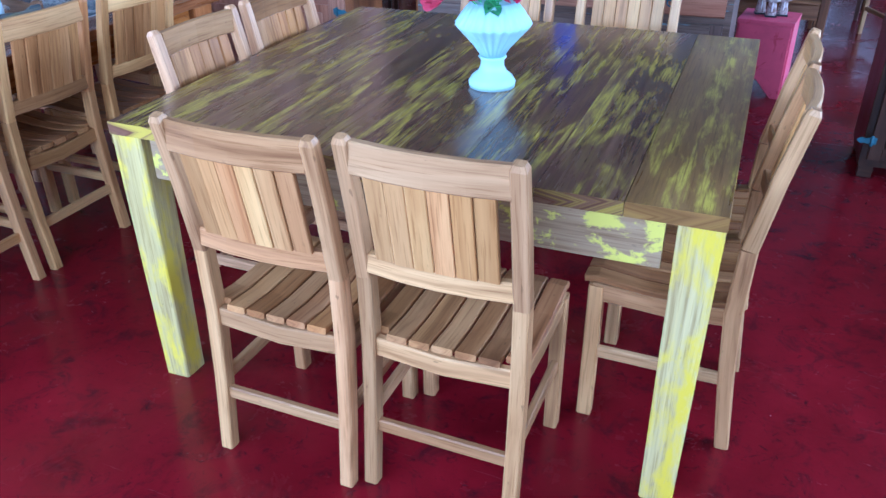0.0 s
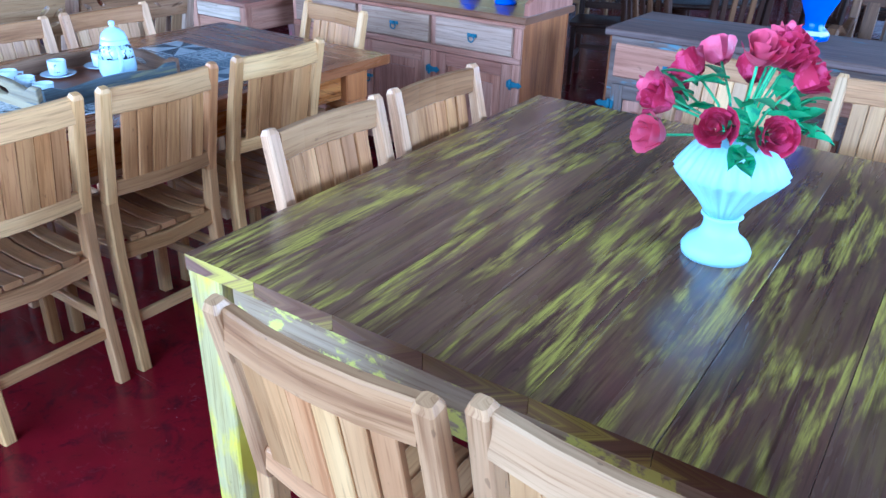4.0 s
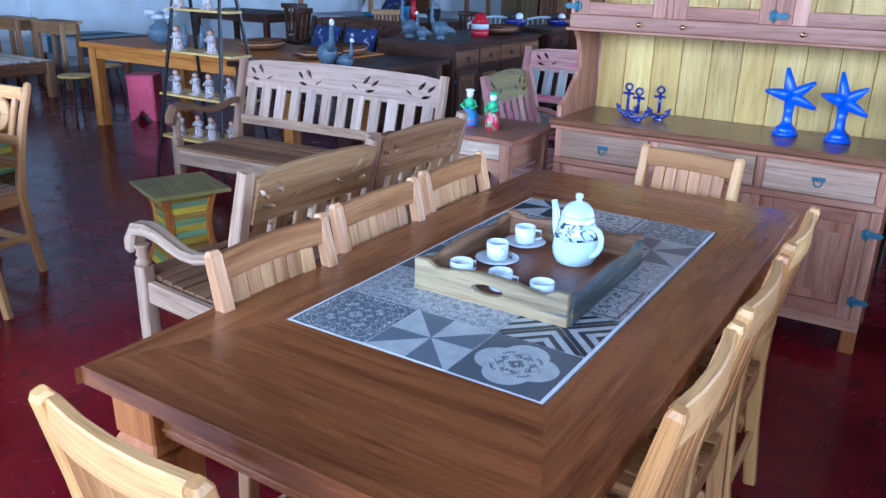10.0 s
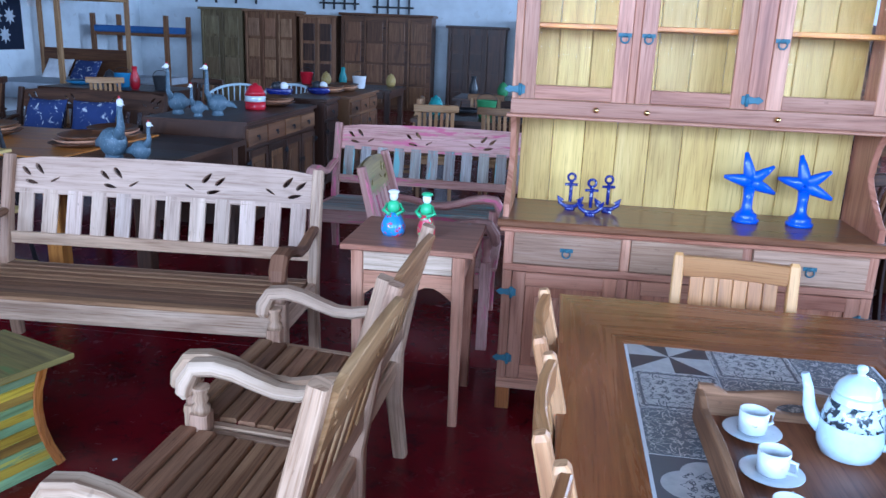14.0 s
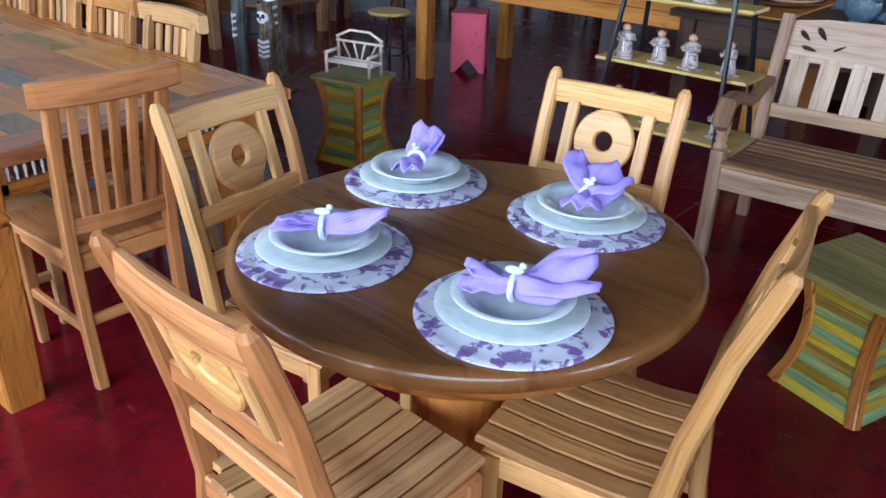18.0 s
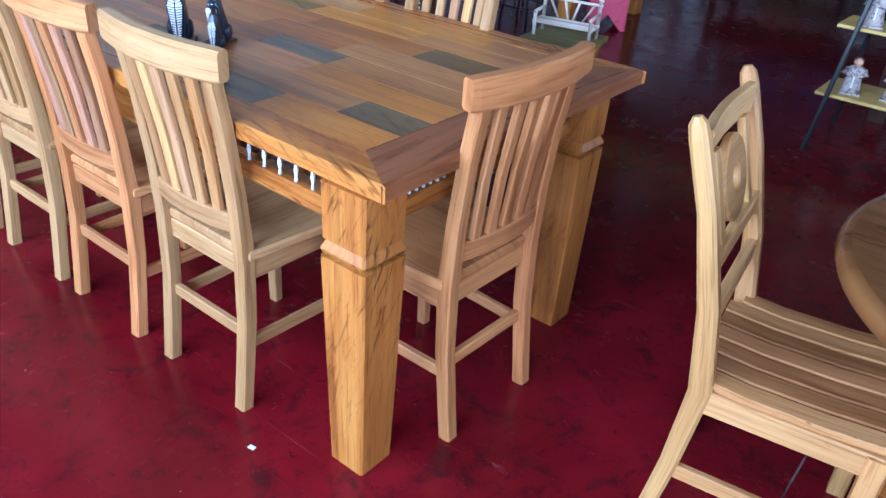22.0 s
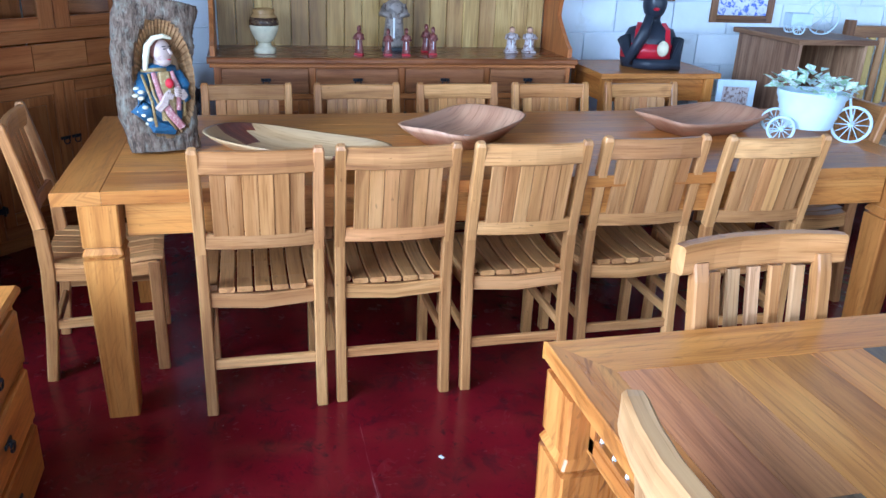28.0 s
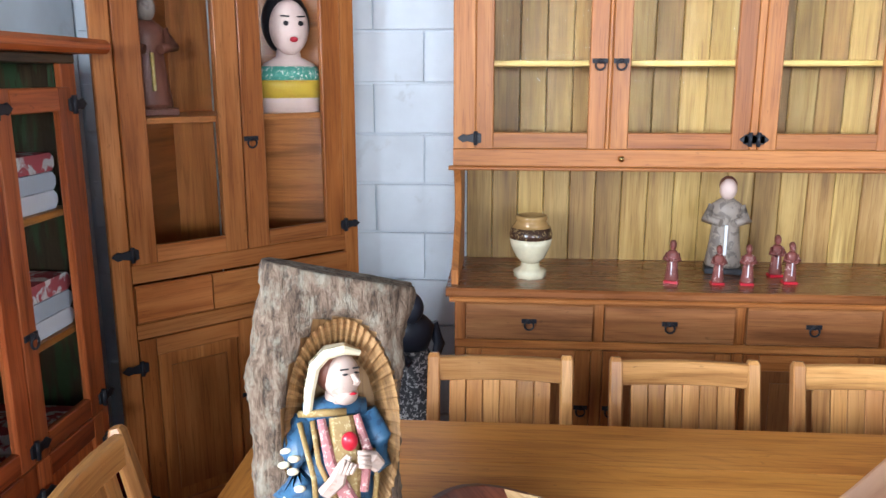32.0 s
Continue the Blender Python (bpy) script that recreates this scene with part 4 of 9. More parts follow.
for sy in (y0 + 0.075, y1 - 0.135):
    part("apron", Geo().box(x0 + 0.15, x1 - 0.15, sy - 0.011, sy + 0.011, 0.63, 0.734), BROWN, tt)
    part("apron_bead", Geo().box(x0 + 0.15, x1 - 0.15, sy - 0.016, sy + 0.016, 0.645, 0.655), BROWN, tt)
for sx in (x0 + 0.06, x1 - 0.06):
    part("apron", Geo().box(sx - 0.011, sx + 0.011, y0 + 0.17, y1 - 0.23, 0.63, 0.734), ORANGE, tt)
    part("apron_bead", Geo().box(sx - 0.016, sx + 0.016, y0 + 0.17, y1 - 0.23, 0.645, 0.655), ORANGE, tt)

# ---- round table with its chairs ----
RX, RY = -5.92, 1.668
C = ring_chair("ring_back_chair", "light wooden chair with a ring in its back", PINE, seat=SEATGOLD)
C.matrix_basis = pose(-6.617, 1.615, 0, 0, 0, -82)
tagged(C, group="chairs round the round table")
for x, y, rz in ((-6.012, 2.385, 185), (-5.35, 1.772, 100)):
    copy_thing(C, pose(x, y, 0, 0, 0, rz))
C2 = ring_chair("ring_back_chair", "brown-framed wooden ring-back chair with a pale ring", APRICOT, ring=PINE, seat=CREAM)
C2.matrix_basis = pose(-5.903, 1.035, 0, 0, 0, -2)
tagged(C2, group="chairs round the round table")
rt = thing("round_dining_table", "round brown wooden pedestal table with a thick edge", "table", pose(RX, RY, 0))
part("tabletop", Geo().lathe([(0.44, 0.722), (0.464, 0.725), (0.481, 0.735), (0.487, 0.748), (0.485, 0.764), (0.478, 0.772), (0.466, 0.775)], segs=64), ROUNDTOP, rt)
part("apron", Geo().lathe([(0.40, 0.66), (0.40, 0.7215)], segs=48), ORANGE, rt)
part("pedestal", Geo().lathe([(0.07, 0.10), (0.085, 0.16), (0.075, 0.24), (0.10, 0.36), (0.11, 0.44), (0.085, 0.54), (0.075, 0.60), (0.10, 0.66)], segs=24), ORANGE, rt)
for k in range(4):
    a = radians(45 + 90 * k)
    c, s = math.cos(a), math.sin(a)
    part("foot", Geo().path([(0.05 * c, 0.05 * s, 0.20), (0.16 * c, 0.16 * s, 0.16), (0.27 * c, 0.27 * s, 0.075), (0.36 * c, 0.36 * s, 0.03), (0.40 * c, 0.40 * s, 0.022)], (-s, c, 0), 0.05, [0.09, 0.08, 0.065, 0.055, 0.04], 0.01), ORANGE, rt)

# ---- long patchwork table with its chairs ----
D = slat_chair("slat_back_chair", "cream wooden slat-back chair at the patchwork table", PALEPINE, [PALEPINE, PINE, PINKPALE])
D2 = slat_chair("slat_back_chair", "reddish wooden slat-back chair at the patchwork table", APRICOT, [ROSE, LIGHT, APRICOT])
G4 = "chairs round the patchwork table"
tagged(D, group=G4), tagged(D2, group=G4)
D.matrix_basis = pose(-7.665, 1.06, 0)
D2.matrix_basis = pose(-8.125, 1.052, 0)
copy_thing(D, pose(-8.55, 1.05, 0))
copy_thing(D, pose(-9.0, 1.056, 0))
D4 = slat_chair("slat_back_chair", "golden wooden slat-back chair at the patchwork table", GOLDEN, [CREAM, GOLDEN, PINKPALE])
tagged(D4, group=G4)
D4.matrix_basis = pose(-8.20, 2.17, 0, 0, 0, 180)
for k, x in enumerate((-7.76, -8.64, -9.08)):
    copy_thing((D, D4, D4)[k], pose(x, 2.17, 0, 0, 0, 180))
D3 = slat_chair("slat_back_chair", "apricot wooden slat-back chair at the table end", APRICOT, [APRICOT])
tagged(D3, group=G4)
D3.matrix_basis = pose(-7.03, 1.51, 0, 0, 0, 88)
copy_thing(D4, pose(-9.72, 1.62, 0, 0, 0, -88))
pt = thing("patchwork_dining_table", "long dining table of mixed orange and grey reclaimed boards", "table")
x0, x1, y0, y1 = -9.652, -7.076, 1.112, 2.152
for pts, al, m, th in mitred(x0, x1, y0, y1, 0.738, 0.778, 0.13, 0.089):
    bm_ = ENDBROWN if al == "y" and pts[0][0] > -8 else HONEY if al == "y" else ORANGE
    part("top_border", plate("top_border", [pts], th, bm_, m, 0.003, al), bm_, pt)
PATCH_ROWS = (1.2015, 1.308, 1.413, 1.523, 1.622, 1.745, 1.858, 1.957, 2.0615)
OLD_BOARDS = {0: [(-7.86, -7.56, GREYED)], 1: [(-9.13, -8.862, GREYED), (-8.242, -8.10, OLIVEBOARD), (-7.40, -7.207, GREYED)], 3: [(-8.69, -8.468, TANBOARD), (-7.942, -7.667, GREYED)],
              5: [(-9.521, -9.25, GREYED), (-8.972, -8.497, OLIVEBOARD), (-7.565, -7.207, GREYED)], 6: [(-9.135, -8.762, GREYED), (-8.51, -8.102, OLIVEBOARD)]}
for r, (c, d) in enumerate(zip(PATCH_ROWS, PATCH_ROWS[1:])):
    x, end = x0 + 0.131, x1 - 0.131
    while x < end - 0.001:
        old = next((o for o in OLD_BOARDS.get(r, []) if abs(o[0] - x) < 0.004), None)
        if old:
            e, mat = min(old[1], end), old[2]
        else:
            e = x + random.choice((0.34, 0.42, 0.5, 0.6, 0.75))
            mat = random.choice((HONEY, APRICOT, PATCHPINK, CREAM, HONEY, PATCHPINK, COPPER, HONEY))
            stop = min([o[0] for o in OLD_BOARDS.get(r, []) if o[0] > x + 0.004] + [end])
            if stop - e < 0.16:
                e = stop
        part("top_board", Geo().box(x + 0.0005, e - 0.0005, c + 0.0005, d - 0.0005, 0.743, 0.7775, 0.0003), mat, pt)
        x = e
for sx in (x0 + 0.096, x1 - 0.096):
    for sy in (y0 + 0.052, y1 - 0.157):
        block_leg(pt, sx, sy, 0.7375, 0.125, ORANGE, 0.575)


def slotted_apron(t, p, q, nrm):
    """Apron of two rails with little white spindles in the slots near its ends."""
    p, q = Vector(p), Vector(q)
    d = (q - p).normalized()
    length = (q - p).length
    mid = 0.36 if length > 1.0 else 0.19
    part("apron_rail", Geo().bar(p + Vector((0, 0, 0.02)), q + Vector((0, 0, 0.02)), nrm, 0.024, 0.045), ORANGE, t)
    part("apron_bead", Geo().bar(p + Vector((0, 0, 0.006)), q + Vector((0, 0, 0.006)), nrm, 0.03, 0.008), ORANGE, t)
    part("apron_rail", Geo().bar(p + Vector((0, 0, 0.104)), q + Vector((0, 0, 0.104)), nrm, 0.024, 0.012), ORANGE, t)
    part("apron_block", Geo().bar(p + d * mid + Vector((0, 0, 0.07)), q - d * mid + Vector((0, 0, 0.07)), nrm, 0.024, 0.054), ORANGE, t)
    for a in (p, q - d * mid):
        for i in range(7):
            at = a + d * (0.03 + (mid - 0.05) * i / 6)
            part("spindle", Geo().lathe([(0.005, 0.043), (0.003, 0.055), (0.0055, 0.07), (0.003, 0.085), (0.005, 0.098)], at, 6), PAPER, t)
    part("apron_back", Geo().bar(p - Vector(nrm) * 0.0 + Vector((0, 0, 0.055)) + Vector((d.y, -d.x, 0)) * 0.0, p + d * 0.02 + Vector((0, 0, 0.055)), nrm, 0.024, 0.1), ORANGE, t)


for sy in (y0 + 0.045, y1 - 0.15):
    slotted_apron(pt, (x0 + 0.165, sy, 0.626), (x1 - 0.165, sy, 0.626), (0, 1, 0))
for sx in (x0 + 0.085, x1 - 0.085):
    slotted_apron(pt, (sx, y0 + 0.122, 0.626), (sx, y1 - 0.228, 0.626), (1, 0, 0))

# ---- long honey table with its chairs ----
F = plank_chair("dining_chair", "honey wooden plank-back dining chair at the long table", GOLDEN, GOLDEN, 0.922)
tagged(F, group="chairs round the long table")
F.matrix_basis = pose(-10.69, 0.572, 0, 0, 0, 90)
for x, y, rz in ((-10.70, 1.006, 90), (-10.70, 1.45, 90), (-10.735, 1.905, 90), (-10.705, 2.36, 88), (-11.215, -0.205, 4), (-11.35, 3.22, 180)):
    copy_thing(F, pose(x, y, 0, 0, 0, rz))
for y in (0.554, 1.052, 1.535, 2.01, 2.50):
    copy_thing(F, pose(-12.0, y, 0, 0, 0, -90)).scale = (1, 1, 0.95)
lt = thing("long_dining_table", "long honey-coloured wooden dining table with breadboard ends", "table")
x0, x1, y0, y1 = -11.775, -10.735, -0.022, 3.12
for k in range(5):
    a, b = x0 + (x1 - x0) * k / 5, x0 + (x1 - x0) * (k + 1) / 5
    part("top_plank", Geo().box(a + 0.0004, b - 0.0004, y0 + 0.1406, y1 - 0.1406, 0.743, 0.7848, 0.001), HONEY, lt)
for a in (y0, y1 - 0.14):
    part("breadboard_end", Geo().box(x0, x1, a, a + 0.14, 0.743, 0.785, 0.003), HONEY, lt)
for sx in (x0 + 0.095, x1 - 0.056):
    for sy in (y0 + 0.127, y1 - 0.13):
        block_leg(lt, sx, sy, 0.7425, 0.115, HONEY, 0.575)
for sy in (y0 + 0.12, y1 - 0.12):
    part("apron", Geo().box(x0 + 0.16, x1 - 0.14, sy - 0.011, sy + 0.011, 0.63, 0.742), HONEY, lt)
for sx in (x0 + 0.075, x1 - 0.045):
    part("apron", Geo().box(sx - 0.011, sx + 0.011, y0 + 0.20, y1 - 0.20, 0.63, 0.742), HONEY, lt)

# ---- cabinets ----


def iron_ring(parent, at, nrm, mat=IRON):
    """Ring pull on a small forged plate."""
    at, nrm = Vector(at), Vector(nrm)
    side = Vector((0, 0, 1)).cross(nrm)
    pts = [at + nrm * 0.012 + side * (0.016 * math.cos(a)) + Vector((0, 0, -0.014 + 0.016 * math.sin(a))) for a in [2 * math.pi * i / 12 for i in range(12)]]
    g = Geo().tube(pts, 0.0035, 6, True)
    g.bar(at - side * 0.026 + nrm * 0.003, at + side * 0.026 + nrm * 0.003, (0, 0, 1), 0.016, 0.005, 0.004)
    g.ball(at + nrm * 0.008, 0.009)
    return part("ring_pull", g, mat, parent)


def iron_hinge(parent, at, nrm, way, mat=IRON):
    """Forged strap hinge: a barrel with two pointed leaves."""
    at, nrm = Vector(at), Vector(nrm)
    side = Vector((0, 0, 1)).cross(nrm) * way
    g = Geo().tube([at + nrm * 0.008 + Vector((0, 0, -0.024)), at + nrm * 0.008 + Vector((0, 0, 0.024))], 0.007, 8)
    g.path([at + nrm * 0.004, at + side * 0.03 + nrm * 0.004, at + side * 0.045 + nrm * 0.004, at + side * 0.062 + nrm * 0.004], (0, 0, 1), [0.034, 0.022, 0.03, 0.004], 0.006, 0.002)
    g.path([at + nrm * 0.004, at - side * 0.02 + nrm * 0.004], (0, 0, 1), [0.042, 0.03], 0.006, 0.002)
    return part("hinge", g, mat, parent)


def panel_door(parent, x0, x1, z0, z1, y, mat, panel_mat, hinge_x, knob_x, iron):
    """A frame-and-panel door facing -y, with hinges and a ring pull."""
    d = part("door", Geo().box(x0, x0 + 0.055, y, y + 0.022, z0, z1), mat, parent)
    for shape in (Geo().box(x1 - 0.055, x1, y, y + 0.022, z0, z1), Geo().box(x0 + 0.0555, x1 - 0.0555, y, y + 0.022, z0, z0 + 0.06), Geo().box(x0 + 0.0555, x1 - 0.0555, y, y + 0.022, z1 - 0.06, z1)):
        part("door_frame", shape, mat, d)
    g = Geo().path([((x0 + x1) / 2, y + 0.014, z0 + 0.062), ((x0 + x1) / 2, y + 0.014, z1 - 0.062)], (1, 0, 0), x1 - x0 - 0.114, 0.012, 0.005)
    part("door_panel", g, panel_mat, d)
    g = Geo().path([((x0 + x1) / 2, y + 0.008, z0 + 0.105), ((x0 + x1) / 2, y + 0.008, z1 - 0.105)], (1, 0, 0), x1 - x0 - 0.2, 0.014, 0.006)
    part("raised_field", g, panel_mat, d)
    way = 1 if hinge_x > knob_x else -1
    for z in (z0 + 0.09, z1 - 0.09):
        iron_hinge(d, (hinge_x, y, z), (0, -1, 0), way, iron)
    iron_ring(d, (knob_x, y, (z0 + z1) / 2 + 0.05), (0, -1, 0), iron)
    return d


def glass_door(parent, x0, x1, z0, z1, y, mat, hinge_x, knob_x, iron, stile=0.055):
    d = part("glass_door", Geo().box(x0, x0 + stile, y, y + 0.022, z0, z1), mat, parent)
    for shape in (Geo().box(x1 - stile, x1, y, y + 0.022, z0, z1), Geo().box(x0 + stile + 0.0005, x1 - stile - 0.0005, y, y + 0.022, z0, z0 + 0.055), Geo().box(x0 + stile + 0.0005, x1 - stile - 0.0005, y, y + 0.022, z1 - 0.06, z1)):
        part("door_frame", shape, mat, d)
    p = part("pane", Geo().box(x0 + stile + 0.001, x1 - stile - 0.001, y + 0.009, y + 0.012, z0 + 0.056, z1 - 0.061, 0.0003), GLASS, d)
    p.visible_shadow = False
    way = 1 if hinge_x > (x0 + x1) / 2 else -1
    for z in (z0 + 0.035, z1 - 0.045):
        iron_hinge(d, (hinge_x, y, z), (0, -1, 0), way, iron)
    if knob_x is not None:
        iron_ring(d, (knob_x, y, z0 + (z1 - z0) * 0.35), (0, -1, 0), iron)
    return d


def hutch(name, label, m, w, depth, counter, low_z, up_z, up_y, top, n_low, n_draw, n_up, body, face, boards, top_mat, iron, plan):
    """A dresser: cupboard with drawers, counter, open boarded niche and glazed doors above. Front faces -y, x from 0 to w, back at y = depth."""
    t = thing(name, label, "cabinet", m)
    o = 0.03
    for x in (o, w - o - 0.06):
        for y in (0.004, depth - 0.075):
            part("foot", Geo().box(x, x + 0.06, y, y + 0.06, 0, low_z - 0.0005), body, t)
    for x in (o, w - o - 0.025):
        part("side_panel", Geo().box(x, x + 0.025, 0.0235, depth - 0.014, low_z, counter - 0.032), body, t)
    part("bottom_board", Geo().box(o + 0.026, w - o - 0.026, 0.03, depth - 0.014, low_z, low_z + 0.02), body, t)
    part("back_board", Geo().box(o, w - o, depth - 0.012, depth - 0.002, low_z + 0.002, counter - 0.033), body, t)
    draw0, draw1 = counter - 0.19, counter - 0.05
    part("top_rail", Geo().box(o, w - o, 0.0, 0.022, counter - 0.048, counter - 0.033), face, t)
    part("drawer_rail", Geo().box(o, w - o, 0.0, 0.022, draw0 - 0.032, draw0 - 0.002), face, t)
    part("base_rail", Geo().box(o, w - o, 0.0, 0.022, low_z, low_z + 0.05), face, t)
    part("counter", Geo().box(0, w, -0.025, depth, counter - 0.032, counter, 0.008), top_mat, t)
    part("counter_moulding", Geo().path([(0.012, -0.012, counter - 0.042), (w - 0.012, -0.012, counter - 0.042)], (0, 1, 0), 0.022, 0.018, 0.008), face, t)
    for i in range(n_draw + 1):
        x = o + (w - 2 * o - 0.04) * i / n_draw
        part("stile", Geo().box(x, x + 0.04, 0.0, 0.022, draw0 - 0.001, counter - 0.049), face, t)
    for i in range(n_draw):
        a = o + (w - 2 * o - 0.04) * i / n_draw + 0.0415
        b = o + (w - 2 * o - 0.04) * (i + 1) / n_draw - 0.0015
        dr = part("drawer", Geo().path([((a + b) / 2 - (b - a) / 2, -0.006, (draw0 + draw1) / 2), ((a + b) / 2 + (b - a) / 2, -0.006, (draw0 + draw1) / 2)], (0, 1, 0), 0.022, draw1 - draw0 - 0.006, 0.009), plan["drawer"], t)
        iron_ring(dr, ((a + b) / 2, -0.018, (draw0 + draw1) / 2 + 0.006), (0, -1, 0), iron)
    for i in range(n_low + 1):
        x = o + (w - 2 * o - 0.04) * i / n_low
        part("stile", Geo().box(x, x + 0.04, 0.0, 0.022, low_z + 0.051, draw0 - 0.033), face, t)
    for i in range(n_low):
        a = o + (w - 2 * o - 0.04) * i / n_low + 0.0415
        b = o + (w - 2 * o - 0.04) * (i + 1) / n_low - 0.0015
        left = i % 2 == 0 if n_low != 3 else i == 0
        panel_door(t, a, b, low_z + 0.053, draw0 - 0.035, -0.002, face, plan["panel"], a if left else b, b - 0.03 if left else a + 0.03, iron)
    # niche boards and brackets
    nb = plan["boards"]
    for i in range(nb):
        a, b = 0.05 + (w - 0.1) * i / nb, 0.05 + (w - 0.1) * (i + 1) / nb
        part("back_plank", Geo().box(a + 0.001, b - 0.001, depth - 0.02, depth - 0.006, counter + 0.0005, top - 0.035, 0.003), boards, t)
    curve = [(up_y + 0.02, up_z), (depth, up_z), (depth, counter), (up_y - 0.10, counter), (up_y - 0.10, counter + 0.05)]
    curve += [(up_y + 0.06 - 0.16 * math.sin(radians(a)) * 0.0 + 0.09 * (1 - abs(1 - (a - 180) / 90.0)) - 0.15 * (1 - (a - 180) / 180.0) ** 2 + 0.0, counter + 0.05 + (up_z - counter - 0.09) * (a - 180) / 180) for a in range(190, 360, 17)]
    for x in (0.028, w - 0.028):
        part("side_bracket", plate("side_bracket", [curve], 0.026, face, Matrix.Translation((x, 0, 0)) @ Matrix(((0, 0, 1, 0), (1, 0, 0, 0), (0, 1, 0, 0), (0, 0, 0, 1))), 0.003, "y"), face, t)
    # upper cupboard
    part("upper_bottom", Geo().box(0.016, w - 0.016, up_y - 0.012, depth - 0.021, up_z, up_z + 0.022), face, t)
    part("lip_moulding", Geo().box(0.0, w, up_y - 0.03, up_y + 0.02, up_z - 0.014, up_z - 0.0005, 0.005), face, t)
    part("upper_top", Geo().box(0.016, w - 0.016, up_y, depth - 0.021, top - 0.03, top - 0.008), face, t)
    part("cornice", Geo().path([(-0.02, up_y + 0.01, top + 0.015), (w + 0.02, up_y + 0.01, top + 0.015)], (0, 1, 0), 0.09, 0.045, 0.016), face, t)
    for x in (0.016, w - 0.041):
        part("upper_side", Geo().box(x, x + 0.025, up_y + 0.0, depth - 0.021, up_z + 0.0225, top - 0.031), face, t)
    part("upper_shelf", Geo().box(0.042, w - 0.042, up_y + 0.045, depth - 0.022, plan["shelf"], plan["shelf"] + 0.02), plan["shelf_mat"], t)
    part("upper_rail", Geo().box(0.016, w - 0.016, up_y - 0.022, up_y - 0.0005, up_z + 0.0, up_z + 0.062), face, t)
    part("upper_rail", Geo().box(0.016, w - 0.016, up_y - 0.022, up_y - 0.0005, top - 0.07, top - 0.008), face, t)
    cells = plan["cells"]
    for a, b, hs in cells:
        glass_door(t, a, b, up_z + 0.064, top - 0.072, up_y - 0.026, face, a if hs < 0 else b, b - 0.028 if hs < 0 else a + 0.028, iron, plan["stile_w"])
    edges = [0.016] + [v for c in cells for v in c[:2]] + [w - 0.016]
    for a, b in zip(edges[0::2], edges[1::2]):
        if b - a > 0.008:
            part("upper_stile", Geo().box(a + 0.001, b - 0.001, up_y - 0.022, up_y - 0.0008, up_z + 0.0635, top - 0.0715), face, t)
    for x in plan["pegs"]:
        part("wooden_peg", Geo().lathe([(0.008, 0), (0.012, 0.012), (0.009, 0.022), (0.001, 0.024)], (0, 0, 0), 10).shift(Matrix.Translation((x, up_y - 0.022, up_z + 0.03)) @ pose(0, 0, 0, 90, 0, 0)), BRASS, t)
    return t


hutch("china_hutch", "pinkish wooden dresser with glazed doors and straw-yellow niche", pose(-3.66, 3.80, 0), 1.52, 0.46, 0.857, 0.10, 1.275, 0.13, 2.16, 3, 3, 3,
      COPPER, ROSE, STRAW, WALNUT, TEALIRON,
      dict(drawer=BENCHTAN, panel=ROSE, boards=10, shelf=1.62, shelf_mat=HONEY, stile_w=0.06, cells=[(0.05, 0.475, -1), (0.51, 0.935, 1), (1.01, 1.47, 1)], pegs=(0.36, 0.56, 1.06)))
hutch("china_hutch", "honey wooden dresser with glazed doors and olive niche", pose(-12.61, 0.362, 0, 0, 0, 90), 2.03, 0.48, 0.905, 0.10, 1.316, 0.135, 2.3, 4, 4, 4,
      COPPER, COPPER, OLIVE, BROWN, IRON,
      dict(drawer=DRAWERTAN, panel=DRAWERTAN, boards=19, shelf=1.66, shelf_mat=STRAW, stile_w=0.062, cells=[(0.095, 0.543, -1), (0.558, 1.03, 1), (1.058, 1.51, -1), (1.53, 1.96, 1)], pegs=(0.60, 1.545)))

# ---- benches and armchairs ----


def arm(t, x, y0, y1, z, mat):
    """A curved bench arm from the back (y1) to its scrolled front (y0)."""
    n = 9
    pts, ts, ws = [], [], []
    for i in range(n):
        u = i / (n - 1)
        pts.append((x, y1 + (y0 - y1) * u, z + 0.025 * math.cos(u * 7.2) + 0.02 * u))
        ts.append(0.032 + 0.018 * u)
        ws.append(0.045 + 0.025 * u)
    pts += [(x, y0 - 0.028, z - 0.012), (x, y0 - 0.034, z - 0.045), (x, y0 - 0.026, z - 0.06)]
    ts += [0.055, 0.05, 0.03]
    ws += [0.07, 0.066, 0.05]
    return part("arm", Geo().path(pts, (1, 0, 0), ws, ts, 0.012), mat, t)


def carved_board(w, h, leaves, mat, m, lift=0.012):
    """A crest board with pierced leaf sprays; x from -w/2 to w/2, y from 0 to h."""
    out = [(-w / 2, 0), (w / 2, 0), (w / 2, h * 0.86)] + [(w / 2 - w * i / 12, h * 0.86 + lift + h * 0.10 * math.sin(math.pi * i / 12)) for i in range(1, 12)] + [(-w / 2, h * 0.86)]
    return plate("crest_board", [out] + leaves, 0.022, mat, m, 0.002)


def spray(cx, cy, s, flip=1):
    return [leaf(cx - 0.075 * s * flip, cy + 0.018 * s, 0.055 * s, 0.02 * s, -40 * flip), leaf(cx - 0.02 * s * flip, cy + 0.03 * s, 0.06 * s, 0.022 * s, -48 * flip),
            leaf(cx - 0.05 * s * flip, cy - 0.026 * s, 0.06 * s, 0.018 * s, -12 * flip), leaf(cx + 0.05 * s * flip, cy - 0.012 * s, 0.05 * s, 0.012 * s, 30 * flip)]


